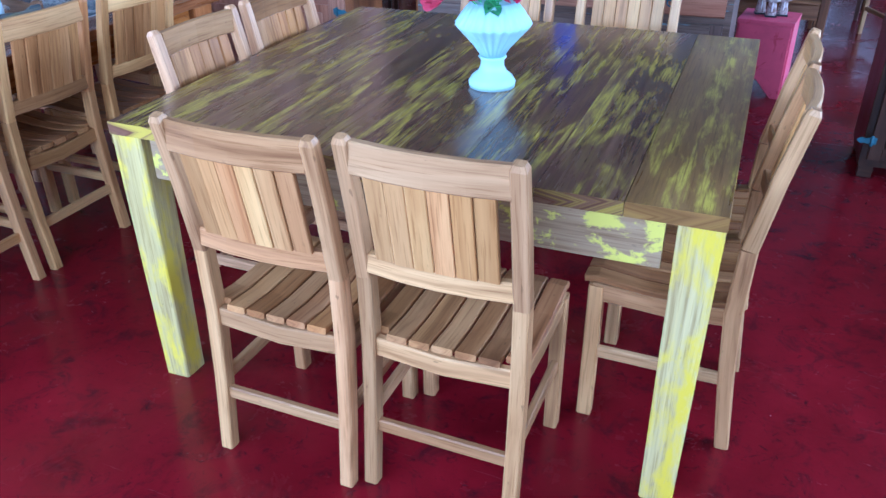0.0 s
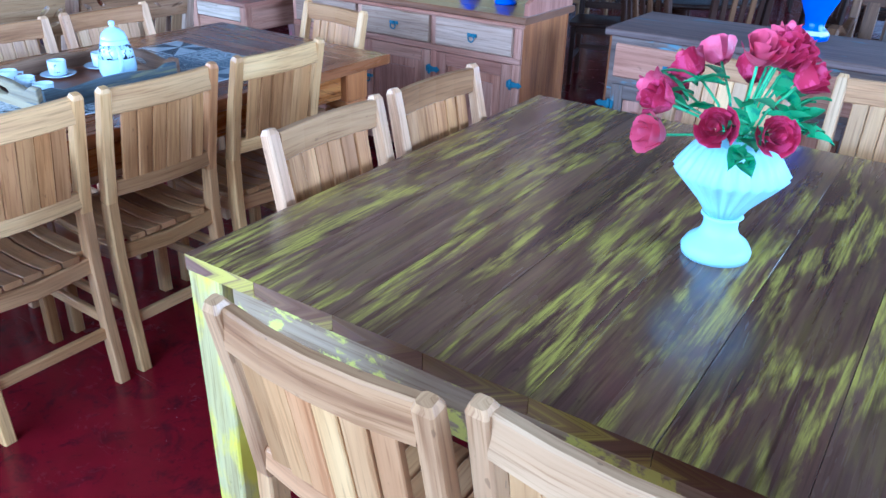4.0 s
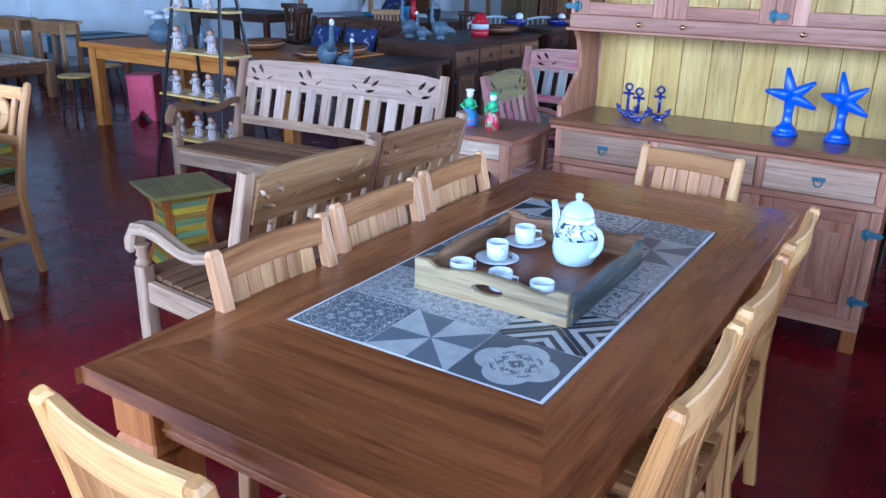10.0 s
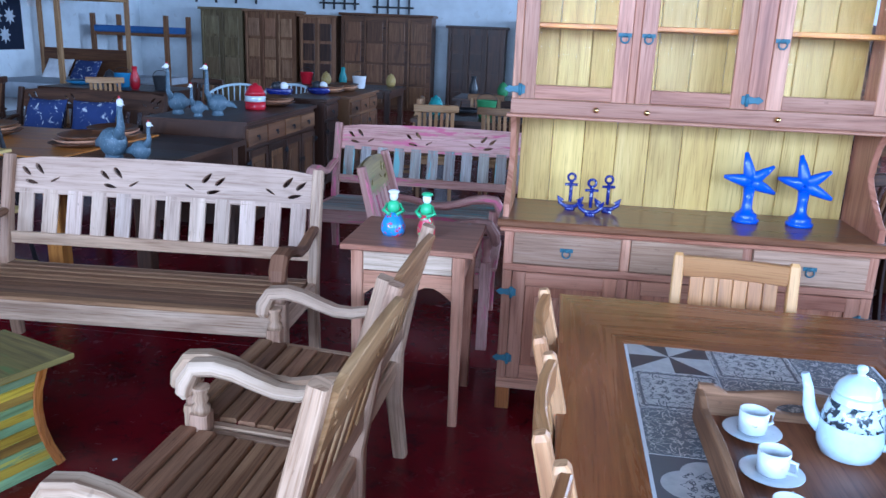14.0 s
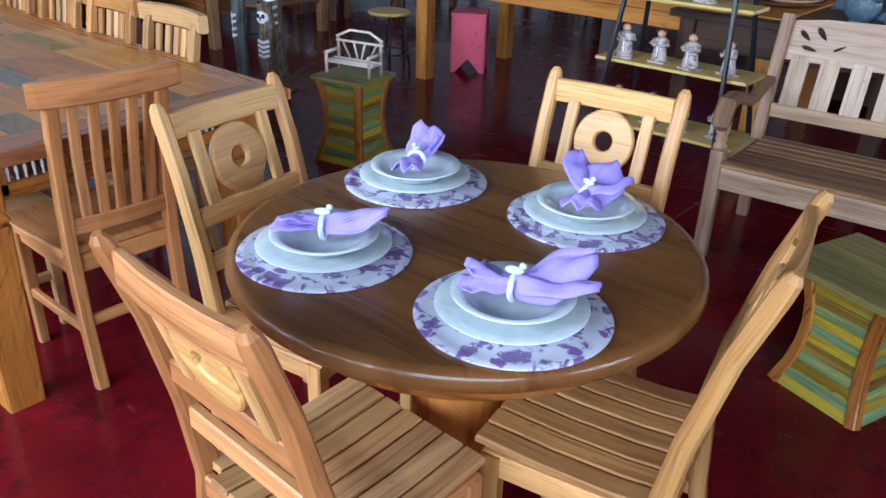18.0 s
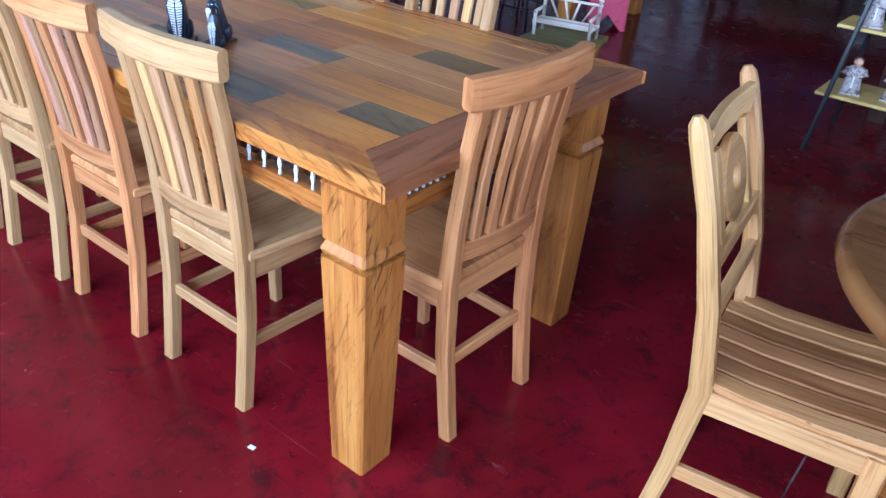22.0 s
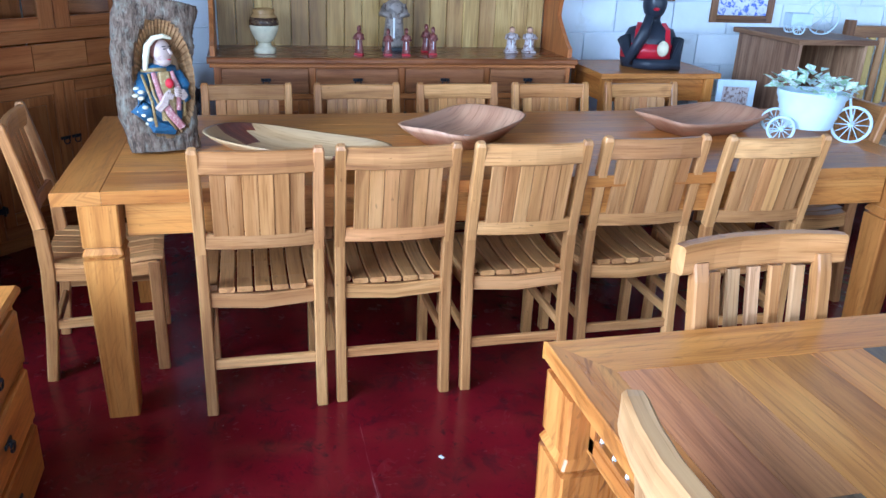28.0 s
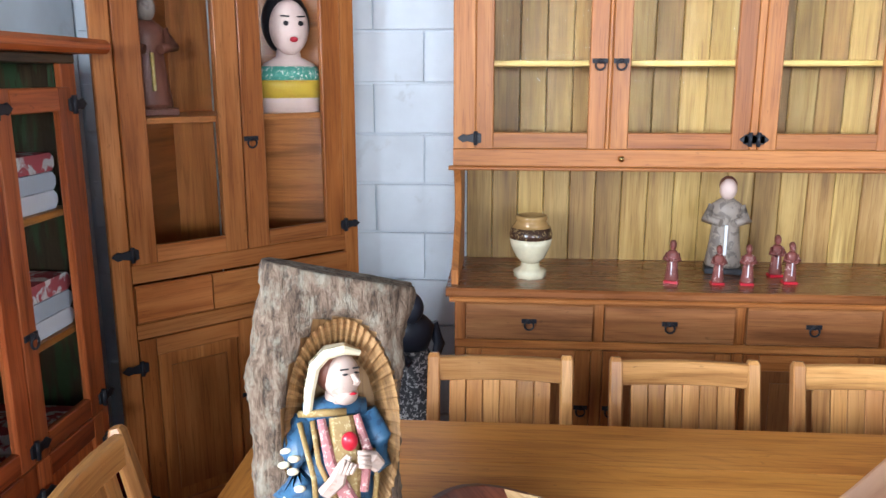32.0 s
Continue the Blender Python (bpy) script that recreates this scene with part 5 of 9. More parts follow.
def garden_bench(name, label, mat, slat_mat, w, m, category="bench", n_slats=12, top=0.92, crest_mat=None, seats_along=True, deep=0.62, arm_z=0.625, arm_mat=None, seat_mat=None, gap=0.017):
    """A bench facing -y with front feet at y = 0, x from -w/2 to w/2, pierced crest and slatted back."""
    t = thing(name, label, category, m)
    crest_mat = crest_mat or mat
    yb = deep + 0.06
    for s in (-1, 1):
        x = s * (w / 2 - 0.028)
        part("rear_post", Geo().path([(x, deep - 0.02, 0), (x, deep - 0.05, 0.24), (x, deep - 0.05, 0.42), (x, deep, 0.68), (x, yb, top)], (1, 0, 0), 0.05, [0.05, 0.055, 0.06, 0.05, 0.042], 0.006), mat, t)
        part("front_leg", Geo().bar((x, 0.03, 0), (x, 0.03, 0.47), (1, 0, 0), 0.055, 0.055, 0.006), mat, t)
        part("arm_post", Geo().lathe([(0.028, 0.4705), (0.028, 0.49), (0.018, 0.5), (0.026, 0.515), (0.02, 0.53), (0.028, 0.545), (0.028, arm_z - 0.025)], (x, 0.03, 0), 12), mat, t)
        part("side_rail", Geo().bar((x, 0.06, 0.37), (x, deep - 0.08, 0.35), (1, 0, 0), 0.03, 0.085), mat, t)
        arm(t, x, 0.02, deep - 0.03, arm_z, arm_mat or mat)
    e = w / 2 - 0.056
    part("front_rail", Geo().box(-e, e, 0.005, 0.033, 0.315, 0.41), mat, t)
    part("rear_rail", Geo().box(-e, e, deep - 0.062, deep - 0.038, 0.33, 0.40), mat, t)
    n = 9
    if seats_along:
        for i in range(n):
            y = 0.0 + (deep - 0.075) * i / (n - 1)
            z = 0.425 - 0.035 * (i / (n - 1)) - 0.01 * math.sin(math.pi * i / (n - 1))
            part("seat_slat", Geo().bar((-e, y, z), (e, y, z), (0, 1, 0), (deep - 0.075) / (n - 1) - gap, 0.02, 0.004), seat_mat or slat_mat, t)
    lean = math.degrees(math.atan2(yb - deep + 0.03, top - 0.62))
    tilt = Matrix.Translation((0, deep + 0.032, 0.735)) @ pose(0, 0, 0, 90 - lean, 0, 0)
    k = max(1, round(w / 0.42))
    lv = []
    for i in range(k):
        lv += spray(-w / 2 + w * (i + 0.5) / k, 0.085, min(1.2, w / k / 0.30), 1 if i < k / 2 else -1)
    part("crest_board", carved_board(w - 0.11, 0.19, lv, crest_mat, tilt), crest_mat, t)
    part("lower_rail", Geo().path([(-e, deep - 0.03, 0.52), (e, deep - 0.03, 0.52)], (0, 1, 0), 0.024, 0.06), mat, t)
    for i in range(n_slats):
        x = -e + (i + 0.5) * 2 * e / n_slats
        part("back_slat", Geo().bar((x, deep - 0.026, 0.54), (x, deep + 0.034, 0.755), (1, 0, 0), 2 * e / n_slats * 0.62, 0.015, 0.003), slat_mat, t)
    return t


garden_bench("garden_bench", "pale weathered wooden bench with pierced leaf carving on its crest", BENCHTAN, PALE, 1.62, pose(-5.311, 3.537, 0, 0, 0, 3.5), n_slats=12, crest_mat=PALE, seat_mat=SEATBROWN, arm_mat=SEATBROWN)
pb = garden_bench("garden_bench", "pink and teal washed wooden bench with pierced leaf carving", PINKWASH, TEALWASH, 1.75, pose(-4.22, 5.67, 0), n_slats=13, crest_mat=PINKWASH)
for k, y in enumerate((2.306, 3.0)):
    garden_bench("carved_armchair", "tan wooden armchair with pierced leaf carving on its back", BENCHTAN, TAN, 0.70, pose(-4.455 - 0.03 * k, y, 0, 0, 0, -91), "armchair", 6, deep=0.55, arm_z=0.578, arm_mat=ARMPALE, crest_mat=TAN, seat_mat=SEATBROWN, gap=0.005)

# ---- striped stools ----


def striped_stool(label, m, size=0.40):
    t = thing("striped_stool", label, "stool", m)
    part("seat", Geo().box(-size / 2, size / 2, -size / 2, size / 2, 0.437, 0.46, 0.004), GREENTOP, t)
    waist = lambda z: 0.108 + 0.036 * ((z - 0.24) / 0.22) ** 2
    for k in range(4):
        r = pose(0, 0, 0, 0, 0, 90 * k).to_3x3()
        z, i = 0.0, 0
        while z < 0.43:
            z2 = min(z + 0.036, 0.4365)
            a, b = waist(z), waist(z2)
            mat = (STRIPE_Y, STRIPE_G, STRIPE_Y, STRIPE_G, STRIPE_O)[(i + k) % 5]
            g = Geo()
            d = (i * 37 % 5) * 0.0012
            g.v = [r @ Vector(p) for p in ((-a + 0.02, -a - d, z), (a - 0.02, -a - d, z), (b - 0.02, -b - d, z2 - 0.001), (-b + 0.02, -b - d, z2 - 0.001), (-a + 0.02, -a + 0.016, z), (a - 0.02, -a + 0.016, z), (b - 0.02, -b + 0.016, z2 - 0.001), (-b + 0.02, -b + 0.016, z2 - 0.001))]
            o = random.uniform(0, 30)
            for q in ((0, 1, 2, 3), (5, 4, 7, 6), (3, 2, 6, 7), (4, 5, 1, 0), (1, 5, 6, 2), (4, 0, 3, 7)):
                g.face(q, ((o, o), (o + 0.25, o), (o + 0.25, o + 0.04), (o, o + 0.04)))
            part("strip", g, mat, t)
            z, i = z2, i + 1
        zs = [0.0, 0.08, 0.16, 0.24, 0.32, 0.40, 0.4365]
        part("corner_post", Geo().path([r @ Vector((-waist(q) + 0.008, -waist(q) + 0.008, q)) for q in zs], r @ Vector((1, 0, 0)), 0.036, 0.036, 0.004), ORANGE, t)
    return t


striped_stool("concave stool of yellow and green strips with green top", pose(-5.347, 2.908, 0, 0, 0, -20.5) @ Matrix.Diagonal((1, 1, 0.93, 1)))
striped_stool("concave striped stool carrying a small twig bench", pose(-8.01, 3.34, 0, 0, 0, 9), 0.32)

# ---- small things: helpers ----


def joined(name, pieces):
    """One mesh from several shapes, each with its own material."""
    g, slots, idx = Geo(), [], []
    for shape, mat in pieces:
        if mat not in slots:
            slots.append(mat)
        base = len(g.v)
        g.v += shape.v
        for ids, uvs, sm in zip(shape.f, shape.uv, shape.smooth):
            g.face(tuple(i + base for i in ids), uvs, sm)
            idx.append(slots.index(mat))
    me = g.mesh(name, slots[0])
    for mat in slots[1:]:
        me.materials.append(mat)
    me.polygons.foreach_set("material_index", idx)
    return me


def shrink(g, k):
    for i, p in enumerate(g.v):
        g.v[i] = Vector(p) * k
    return g


BROWNROBE = paint("brown_robe", (0.16, 0.055, 0.035), 0.45, scale=30)
GREYROBE = paint("grey_brown_robe", (0.30, 0.24, 0.20), 0.4, (0.14, 0.11, 0.09), 14, 0.55)
ROSYCLAY = paint("rosy_figurine_clay", (0.20, 0.055, 0.045), 0.3, (0.48, 0.30, 0.27), 34, 0.60)
SILVER = paint("pale_figurine_clay", (0.52, 0.44, 0.42), 0.35, (0.20, 0.12, 0.10), 26, 0.52)
GUINEA = paint("speckled_grey_clay", (0.085, 0.13, 0.17), 0.4, (0.24, 0.31, 0.36), 40, 0.58)
FLORAL = glazed("floral_charger", (0.56, 0.56, 0.66), 0.2, 0.4, (0.17, 0.10, 0.28), 13.0, 0.50)
CUPW = glazed("sketched_white_ceramic", (0.76, 0.83, 0.88), 0.14, 0.6, (0.05, 0.07, 0.10), 17.0, 0.66)
POTBAND = glazed("black_sketched_band", (0.62, 0.76, 0.84), 0.14, 0.6, (0.03, 0.04, 0.05), 22.0, 0.49)
TEAPOTW = glazed("pale_blue_white_ceramic", (0.60, 0.76, 0.86), 0.12, 0.7)


def bark_skin():
    m, nt, b = material("dark_bark", 0.85)
    vec = coords(nt, (70, 70, 20), uv=False)
    n = noisy(nt, vec, 1.0, 6.0, 0.72, 0.6)
    col = ramp(nt, n, [(0.36, (0.04, 0.026, 0.018)), (0.5, (0.15, 0.098, 0.066)), (0.66, (0.27, 0.20, 0.145))])
    moss = noisy(nt, coords(nt, (34, 34, 20), uv=False), 1.0, 5.0, 0.7)
    col = mixed(nt, ramp(nt, moss, [(0.50, (0, 0, 0)), (0.64, (0.65, 0.65, 0.65))]), col, (0.29, 0.265, 0.205))
    nt.links.new(col, b.inputs["Base Color"])
    bump(nt, b, n, 0.9, 0.012)
    return m


BARK = bark_skin()
NICHE = wood("carved_niche_wood", (0.36, 0.23, 0.11), (0.24, 0.145, 0.06), (0.09, 0.05, 0.022), 0.55)
CLOAK = glazed("blue_painted_cloak", (0.03, 0.105, 0.19), 0.4, 0.1, (0.018, 0.05, 0.10), 34.0, 0.52)
PALEPINK = paint("pale_face_paint", (0.66, 0.48, 0.42), 0.4)
GOLD = paint("gold_paint", (0.40, 0.27, 0.08), 0.4, (0.55, 0.45, 0.25), 40, 0.55)
CLAYBLACK = paint("black_clay_bust", (0.028, 0.032, 0.045), 0.35, scale=12)
CARVEDSKIN = paint("carved_face_paint", (0.50, 0.37, 0.31), 0.5, (0.40, 0.27, 0.22), 30, 0.6)
BOWLPINK = wood("pinkish_bowl_wood", (0.62, 0.37, 0.235), (0.54, 0.295, 0.18), (0.36, 0.17, 0.10), 0.42, tint_by=0.2, knots=0.1, grain=0.2)
BOWLTAN = wood("tan_bowl_wood", (0.60, 0.43, 0.24), (0.54, 0.36, 0.18), (0.38, 0.22, 0.095), 0.36, tint_by=0.2, knots=0.1, grain=0.25)
BOWLRED = wood("red_heartwood", (0.26, 0.085, 0.045), (0.19, 0.055, 0.03), (0.10, 0.03, 0.018), 0.34, tint_by=0.2)
TEALGREY = wood("grey_teal_washed_wood", (0.24, 0.185, 0.165), (0.165, 0.12, 0.105), (0.065, 0.045, 0.04), 0.45, wear=(0.14, 0.22, 0.25), wear_by=0.0)
SLATBED = wood("white_bed_slat", (0.78, 0.75, 0.70), (0.70, 0.65, 0.60), (0.48, 0.42, 0.38), 0.5, knots=0.1)
CLOTHN = paint("navy_white_cloth", (0.03, 0.05, 0.16), 0.9, (0.55, 0.58, 0.62), 7, 0.58)
CLOTHW = paint("grey_white_cloth", (0.55, 0.60, 0.66), 0.9)
CLOTHD = paint("dark_brown_cloth", (0.05, 0.04, 0.06), 0.9)
CLOTHR = paint("red_white_cloth", (0.50, 0.09, 0.10), 0.9, (0.70, 0.68, 0.66), 9, 0.5)
WOVEN = paint("white_painted_cane", (0.60, 0.72, 0.78), 0.6)
CHAIRBLUE = paint("petrol_blue_cloth", (0.05, 0.18, 0.25), 0.8)


def small_figure(name, label, category, at, h, robe, skin=SKIN, rz=0, base=RED, lean=0.0, group="", wide=1.0, front=PAPER):
    """A standing painted clay figure on a small base."""
    k = h / 0.2
    body = shrink(Geo().lathe([(0.034, 0.012), (0.036, 0.02), (0.03, 0.06), (0.026, 0.10), (0.03, 0.125), (0.028, 0.14), (0.012, 0.152)], segs=12, squash=0.75), k)
    for s in (-1, 1):
        body.tube([(s * 0.026 * k, 0, 0.135 * k), (s * 0.038 * k, -0.01 * k, 0.11 * k), (s * 0.012 * k, -0.03 * k, 0.105 * k)], [0.011 * k, 0.011 * k, 0.008 * k], 7)
    head = shrink(Geo().ball((0, -0.004, 0.17), 0.017, 0.018, 0.022, 10, 7), k)
    hair = shrink(Geo().ball((0, 0.004, 0.178), 0.0175, 0.017, 0.018, 10, 7), k)
    plinth = shrink(Geo().box(-0.036, 0.036, -0.028, 0.028, 0, 0.0125, 0.002), k)
    cord = shrink(Geo().bar((0, -0.026, 0.04), (0, -0.024, 0.10), (1, 0, 0), 0.006, 0.004), k)
    for g in (body, head, hair, plinth, cord):
        g.shift(Matrix.Diagonal((wide, wide, 1, 1)))
    return solid(name, joined(name, [(body, robe), (head, skin), (hair, BROWNROBE), (plinth, base), (cord, front)]), robe, label, category, pose(*at, 0, lean, rz), group)


# ---- on the painted table: vase of roses ----
vase = thing("flower_vase", "pale blue fluted pedestal vase on the painted table", "vase", pose(-0.725, 2.10, 0.80) @ Matrix.Diagonal((1.14, 1.14, 1.16, 1)))
part("vase_body", Geo().lathe([(0.028, 0.075), (0.045, 0.10), (0.085, 0.145), (0.092, 0.155), (0.072, 0.185), (0.055, 0.205)], segs=96, flute=0.045, flutes=24), LBLUE, vase)
part("vase_foot", Geo().lathe([(0.058, 0.0), (0.060, 0.012), (0.052, 0.026), (0.036, 0.038), (0.030, 0.05), (0.029, 0.066), (0.036, 0.074), (0.030, 0.0755)], segs=40), LBLUE, vase)
bouquet = thing("rose_bouquet", "bunch of red artificial roses with bright green leaves", "flowers", pose(-0.725, 2.10, 0.99))
rng = random.Random(4)
ROSELEAF = paint("rose_leaf_green", (0.13, 0.44, 0.16), 0.45, (0.055, 0.24, 0.12), 16, 0.55)
for i in range(17):
    a, lean = i * 2.4 + 0.5, 0.12 + 0.88 * ((i * 7) % 17) / 16
    reach = 0.025 + 0.125 * lean * (1.25 if math.cos(a) < -0.5 else 1.0)
    tip = Vector((math.cos(a) * reach, math.sin(a) * reach, 0.085 + 0.15 * (1 - lean) + rng.uniform(-0.012, 0.02)))
    part("stem", Geo().tube([(0, 0, 0), tip * 0.5 + Vector((0, 0, 0.03)), tip], 0.0028, 5), ROSELEAF, bouquet)
    out = (tip + Vector((tip.x, tip.y, 0)) * 1.1).normalized()
    turn = Vector((0, 0, 1)).rotation_difference(out).to_matrix()
    g = Geo()
    for j in range(9):
        b, rr, hh = j * 2.4, 0.009 + 0.0028 * j, 0.062 - 0.0028 * j
        base = len(g.v)
        for u in range(5):
            for v in range(5):
                w = (v - 2) / 2
                r = rr * (0.45 + 0.62 * math.sin(u / 4 * 1.9)) + (0.008 * (j / 8) if u == 4 else 0)
                ang = b + w * 1.0
                g.v.append(tip + turn @ Vector((r * math.cos(ang), r * math.sin(ang), hh * u / 4 * (1 - 0.16 * w * w))))
        for u in range(4):
            for v in range(4):
                q = base + u * 5 + v
                g.face((q, q + 1, q + 6, q + 5), ((0, 0),) * 4, True)
    part("rose", g, ROSERED if i % 3 else PINK, bouquet)
for i in range(46):
    a, lean = i * 2.1 + 0.7, ((i * 5) % 23) / 22
    reach = 0.03 + 0.11 * lean * (1.5 if math.cos(a) < -0.6 else 1.0)
    p = Vector((math.cos(a) * reach, math.sin(a) * reach, 0.055 + 0.16 * (1 - lean) * rng.uniform(0.2, 1.0)))
    d = Vector((math.cos(a + rng.uniform(-0.7, 0.7)), math.sin(a + rng.uniform(-0.5, 0.5)), rng.uniform(-0.75, 0.5))).normalized()
    s = d.cross(Vector((rng.uniform(-0.4, 0.4), rng.uniform(-0.4, 0.4), 1))).normalized()
    up = s.cross(d)
    ln, wd = rng.uniform(0.055, 0.085), rng.uniform(0.015, 0.021)
    g = Geo()
    for u, k in ((0, 0.1), (0.2, 0.75), (0.45, 1.0), (0.75, 0.7), (1, 0.04)):
        for v in (-1, 0, 1):
            g.v.append(p + d * ln * u + s * wd * k * v + up * (0.010 * math.sin(u * 3) - (0.0 if v else 0.005)))
    for u in range(4):
        for v in range(2):
            q = u * 3 + v
            g.face((q, q + 1, q + 4, q + 3), ((0, 0),) * 4, True)
    part("leaf", g, ROSELEAF, bouquet)

# ---- tray with tea set ----
TRAYFLOOR = wood("brown_tray_floor", (0.27, 0.115, 0.06), (0.20, 0.075, 0.038), (0.10, 0.034, 0.018), 0.34, (0.8, 0.7, 0.6), 0.4, grain=0.5)
tray = thing("tea_tray", "wooden tray with painted sides and cut-out handles", "tray", pose(-2.883, 2.055, 0.7755, 0, 0, 0.5))
tw, tl = 0.205, 0.25
part("tray_floor", Geo().box(-tw + 0.012, tw - 0.012, -tl + 0.012, tl - 0.012, 0.0, 0.012), TRAYFLOOR, tray)


def tray_side(length, high, hole):
    n = 14
    topline = [(length - 2 * length * i / n, high * (0.78 + 0.22 * abs(math.cos(math.pi * 1.5 * (i / n - 0.5)))) if 0.12 < i / n < 0.88 else high) for i in range(n + 1)]
    out = [(-length, 0), (length, 0)] + topline
    holes = [[(0.045 * math.cos(a), high * 0.52 + 0.016 * math.sin(a)) for a in [2 * math.pi * i / 14 for i in range(14)]]] if hole else []
    return [out] + holes


for y, tm in ((-tl, TRAYSIDE), (tl, SEATBROWN)):
    part("tray_end", plate("tray_end", tray_side(tw, 0.076, True), 0.02, tm, Matrix.Translation((0, y, 0)) @ UPRIGHT, 0.003), tm, tray)
for x, tm in ((-tw, SEATBROWN), (tw, TRAYDARK)):
    part("tray_side", plate("tray_side", tray_side(tl - 0.0105, 0.066, False), 0.018, tm, Matrix.Translation((x, 0, 0)) @ pose(0, 0, 0, 90, 0, 90), 0.003), tm, tray)
TZ = 0.788
pot = thing("teapot", "pale blue white ceramic teapot with dark sketch band", "teapot", pose(-2.818, 2.17, TZ, 0, 0, -25) @ Matrix.Diagonal((0.92, 0.92, 0.88, 1)))
part("pot_body", Geo().lathe([(0.048, 0), (0.058, 0.008), (0.066, 0.03), (0.068, 0.05), (0.064, 0.085), (0.056, 0.12), (0.048, 0.148), (0.046, 0.153)], segs=36), TEAPOTW, pot)
part("sketch_band", Geo().lathe([(0.0650, 0.085), (0.0608, 0.105), (0.0566, 0.121), (0.0523, 0.1365)], segs=32), POTBAND, pot)
part("lid", Geo().lathe([(0.048, 0.1535), (0.047, 0.158), (0.040, 0.176), (0.026, 0.190), (0.010, 0.196), (0.007, 0.201), (0.012, 0.210), (0.0095, 0.219), (0.001, 0.222)], segs=28), TEAPOTW, pot)
part("spout", Geo().tube([(-0.058, 0, 0.055), (-0.078, 0, 0.072), (-0.090, 0, 0.10), (-0.097, 0, 0.14), (-0.108, 0, 0.172)], [0.021, 0.017, 0.014, 0.011, 0.009], 12), TEAPOTW, pot)
part("handle", Geo().tube([(0.052, 0, 0.126), (0.072, 0, 0.132), (0.092, 0, 0.126), (0.103, 0, 0.108), (0.102, 0, 0.084), (0.092, 0, 0.062), (0.078, 0, 0.046), (0.064, 0, 0.038)], 0.0085, 10), TEAPOTW, pot)


def cup(at, rz, saucer=True):
    z = at[2]
    if saucer:
        solid("saucer", Geo().lathe([(0.025, 0), (0.05, 0.006), (0.06, 0.012), (0.058, 0.013), (0.03, 0.006), (0.001, 0.005)], segs=28), CUPW, "white sketched ceramic saucer on the tray", "saucer", pose(*at), "tea saucers")
        z += 0.0062
    c = thing("tea_cup", "small white sketched ceramic cup on the tray", "cup", pose(at[0], at[1], z, 0, 0, rz), "tea cups")
    part("cup_body", Geo().lathe([(0.022, 0), (0.029, 0.006), (0.03, 0.05), (0.0275, 0.05), (0.026, 0.01), (0.001, 0.008)], segs=24), CUPW, c)
    part("cup_handle", Geo().tube([(0.028, 0, 0.04), (0.045, 0, 0.04), (0.046, 0, 0.018), (0.029, 0, 0.014)], 0.004, 7), CUPW, c)


for x, y, rz, sc in ((-2.992, 2.215, 20, True), (-2.992, 2.05, -40, True), (-3.005, 1.885, 70, False), (-2.89, 1.88, 10, False), (-2.775, 1.876, 120, False)):
    cup((x, y, TZ), rz, sc)

# ---- on the pinkish dresser ----


def anchor(x, y, h):
    g = Geo().tube([(0, 0, 0.03 * h / 0.14), (0, 0, h * 0.8)], 0.008, 10)
    g.bar((-0.028, 0, h * 0.68), (0.028, 0, h * 0.68), (0, 1, 0), 0.012, 0.012)
    ring = [(0.016 * math.cos(a), 0, h * 0.87 + 0.016 * math.sin(a)) for a in [2 * math.pi * i / 14 for i in range(14)]]
    g.tube(ring, 0.006, 7, True)
    g.tube([(-0.055, 0, 0.055), (-0.045, 0, 0.032), (-0.02, 0, 0.016), (0, 0, 0.014), (0.02, 0, 0.016), (0.045, 0, 0.032), (0.055, 0, 0.055)], [0.003, 0.009, 0.010, 0.011, 0.010, 0.009, 0.003], 8)
    for s in (-1, 1):
        g.path([(s * 0.036, 0, 0.036), (s * 0.058, 0, 0.062)], (s * 0.7, 0, -0.7), [0.026, 0.002], 0.008, 0.002)
    g.lathe([(0.024, 0), (0.022, 0.012), (0.01, 0.018)], segs=14)
    solid("anchor_ornament", g, NAVYW, "navy and white glazed anchor ornament on the dresser", "ornament", pose(x, y, 0.857, 0, 0, 6), "anchors on the dresser")


for x, y, h in ((-3.37, 4.06, 0.165), (-3.285, 3.965, 0.16), (-3.21, 4.055, 0.165)):
    anchor(x, y, h)


def starfish(x, y, rz):
    t = thing("starfish_ornament", "glossy blue glazed starfish standing on a foot", "ornament", pose(x, y, 0.857, 0, 0, rz), "starfish on the dresser")
    part("foot", Geo().lathe([(0.052, 0), (0.056, 0.008), (0.055, 0.016), (0.044, 0.022), (0.047, 0.030), (0.042, 0.038), (0.030, 0.046), (0.022, 0.06), (0.020, 0.10), (0.024, 0.15)], segs=24), BLUE, t)
    cx, cz = 0.0, 0.175
    for k, (a, ln) in enumerate(((104, 0.125), (36, 0.112), (-24, 0.118), (-88, 0.05), (172, 0.11))):
        c, s = math.cos(radians(a)), math.sin(radians(a))
        part("ray", Geo().tube([(cx, 0, cz), (cx + c * ln * 0.3, -0.005, cz + s * ln * 0.3), (cx + c * ln * 0.65, 0, cz + s * ln * 0.65), (cx + c * ln, 0.004, cz + s * ln)], [0.034, 0.026, 0.018, 0.007], 10).shift(Matrix.Diagonal((1, 0.6, 1, 1))), BLUE, t)


starfish(-2.63, 4.06, 4)
starfish(-2.413, 4.05, -22)

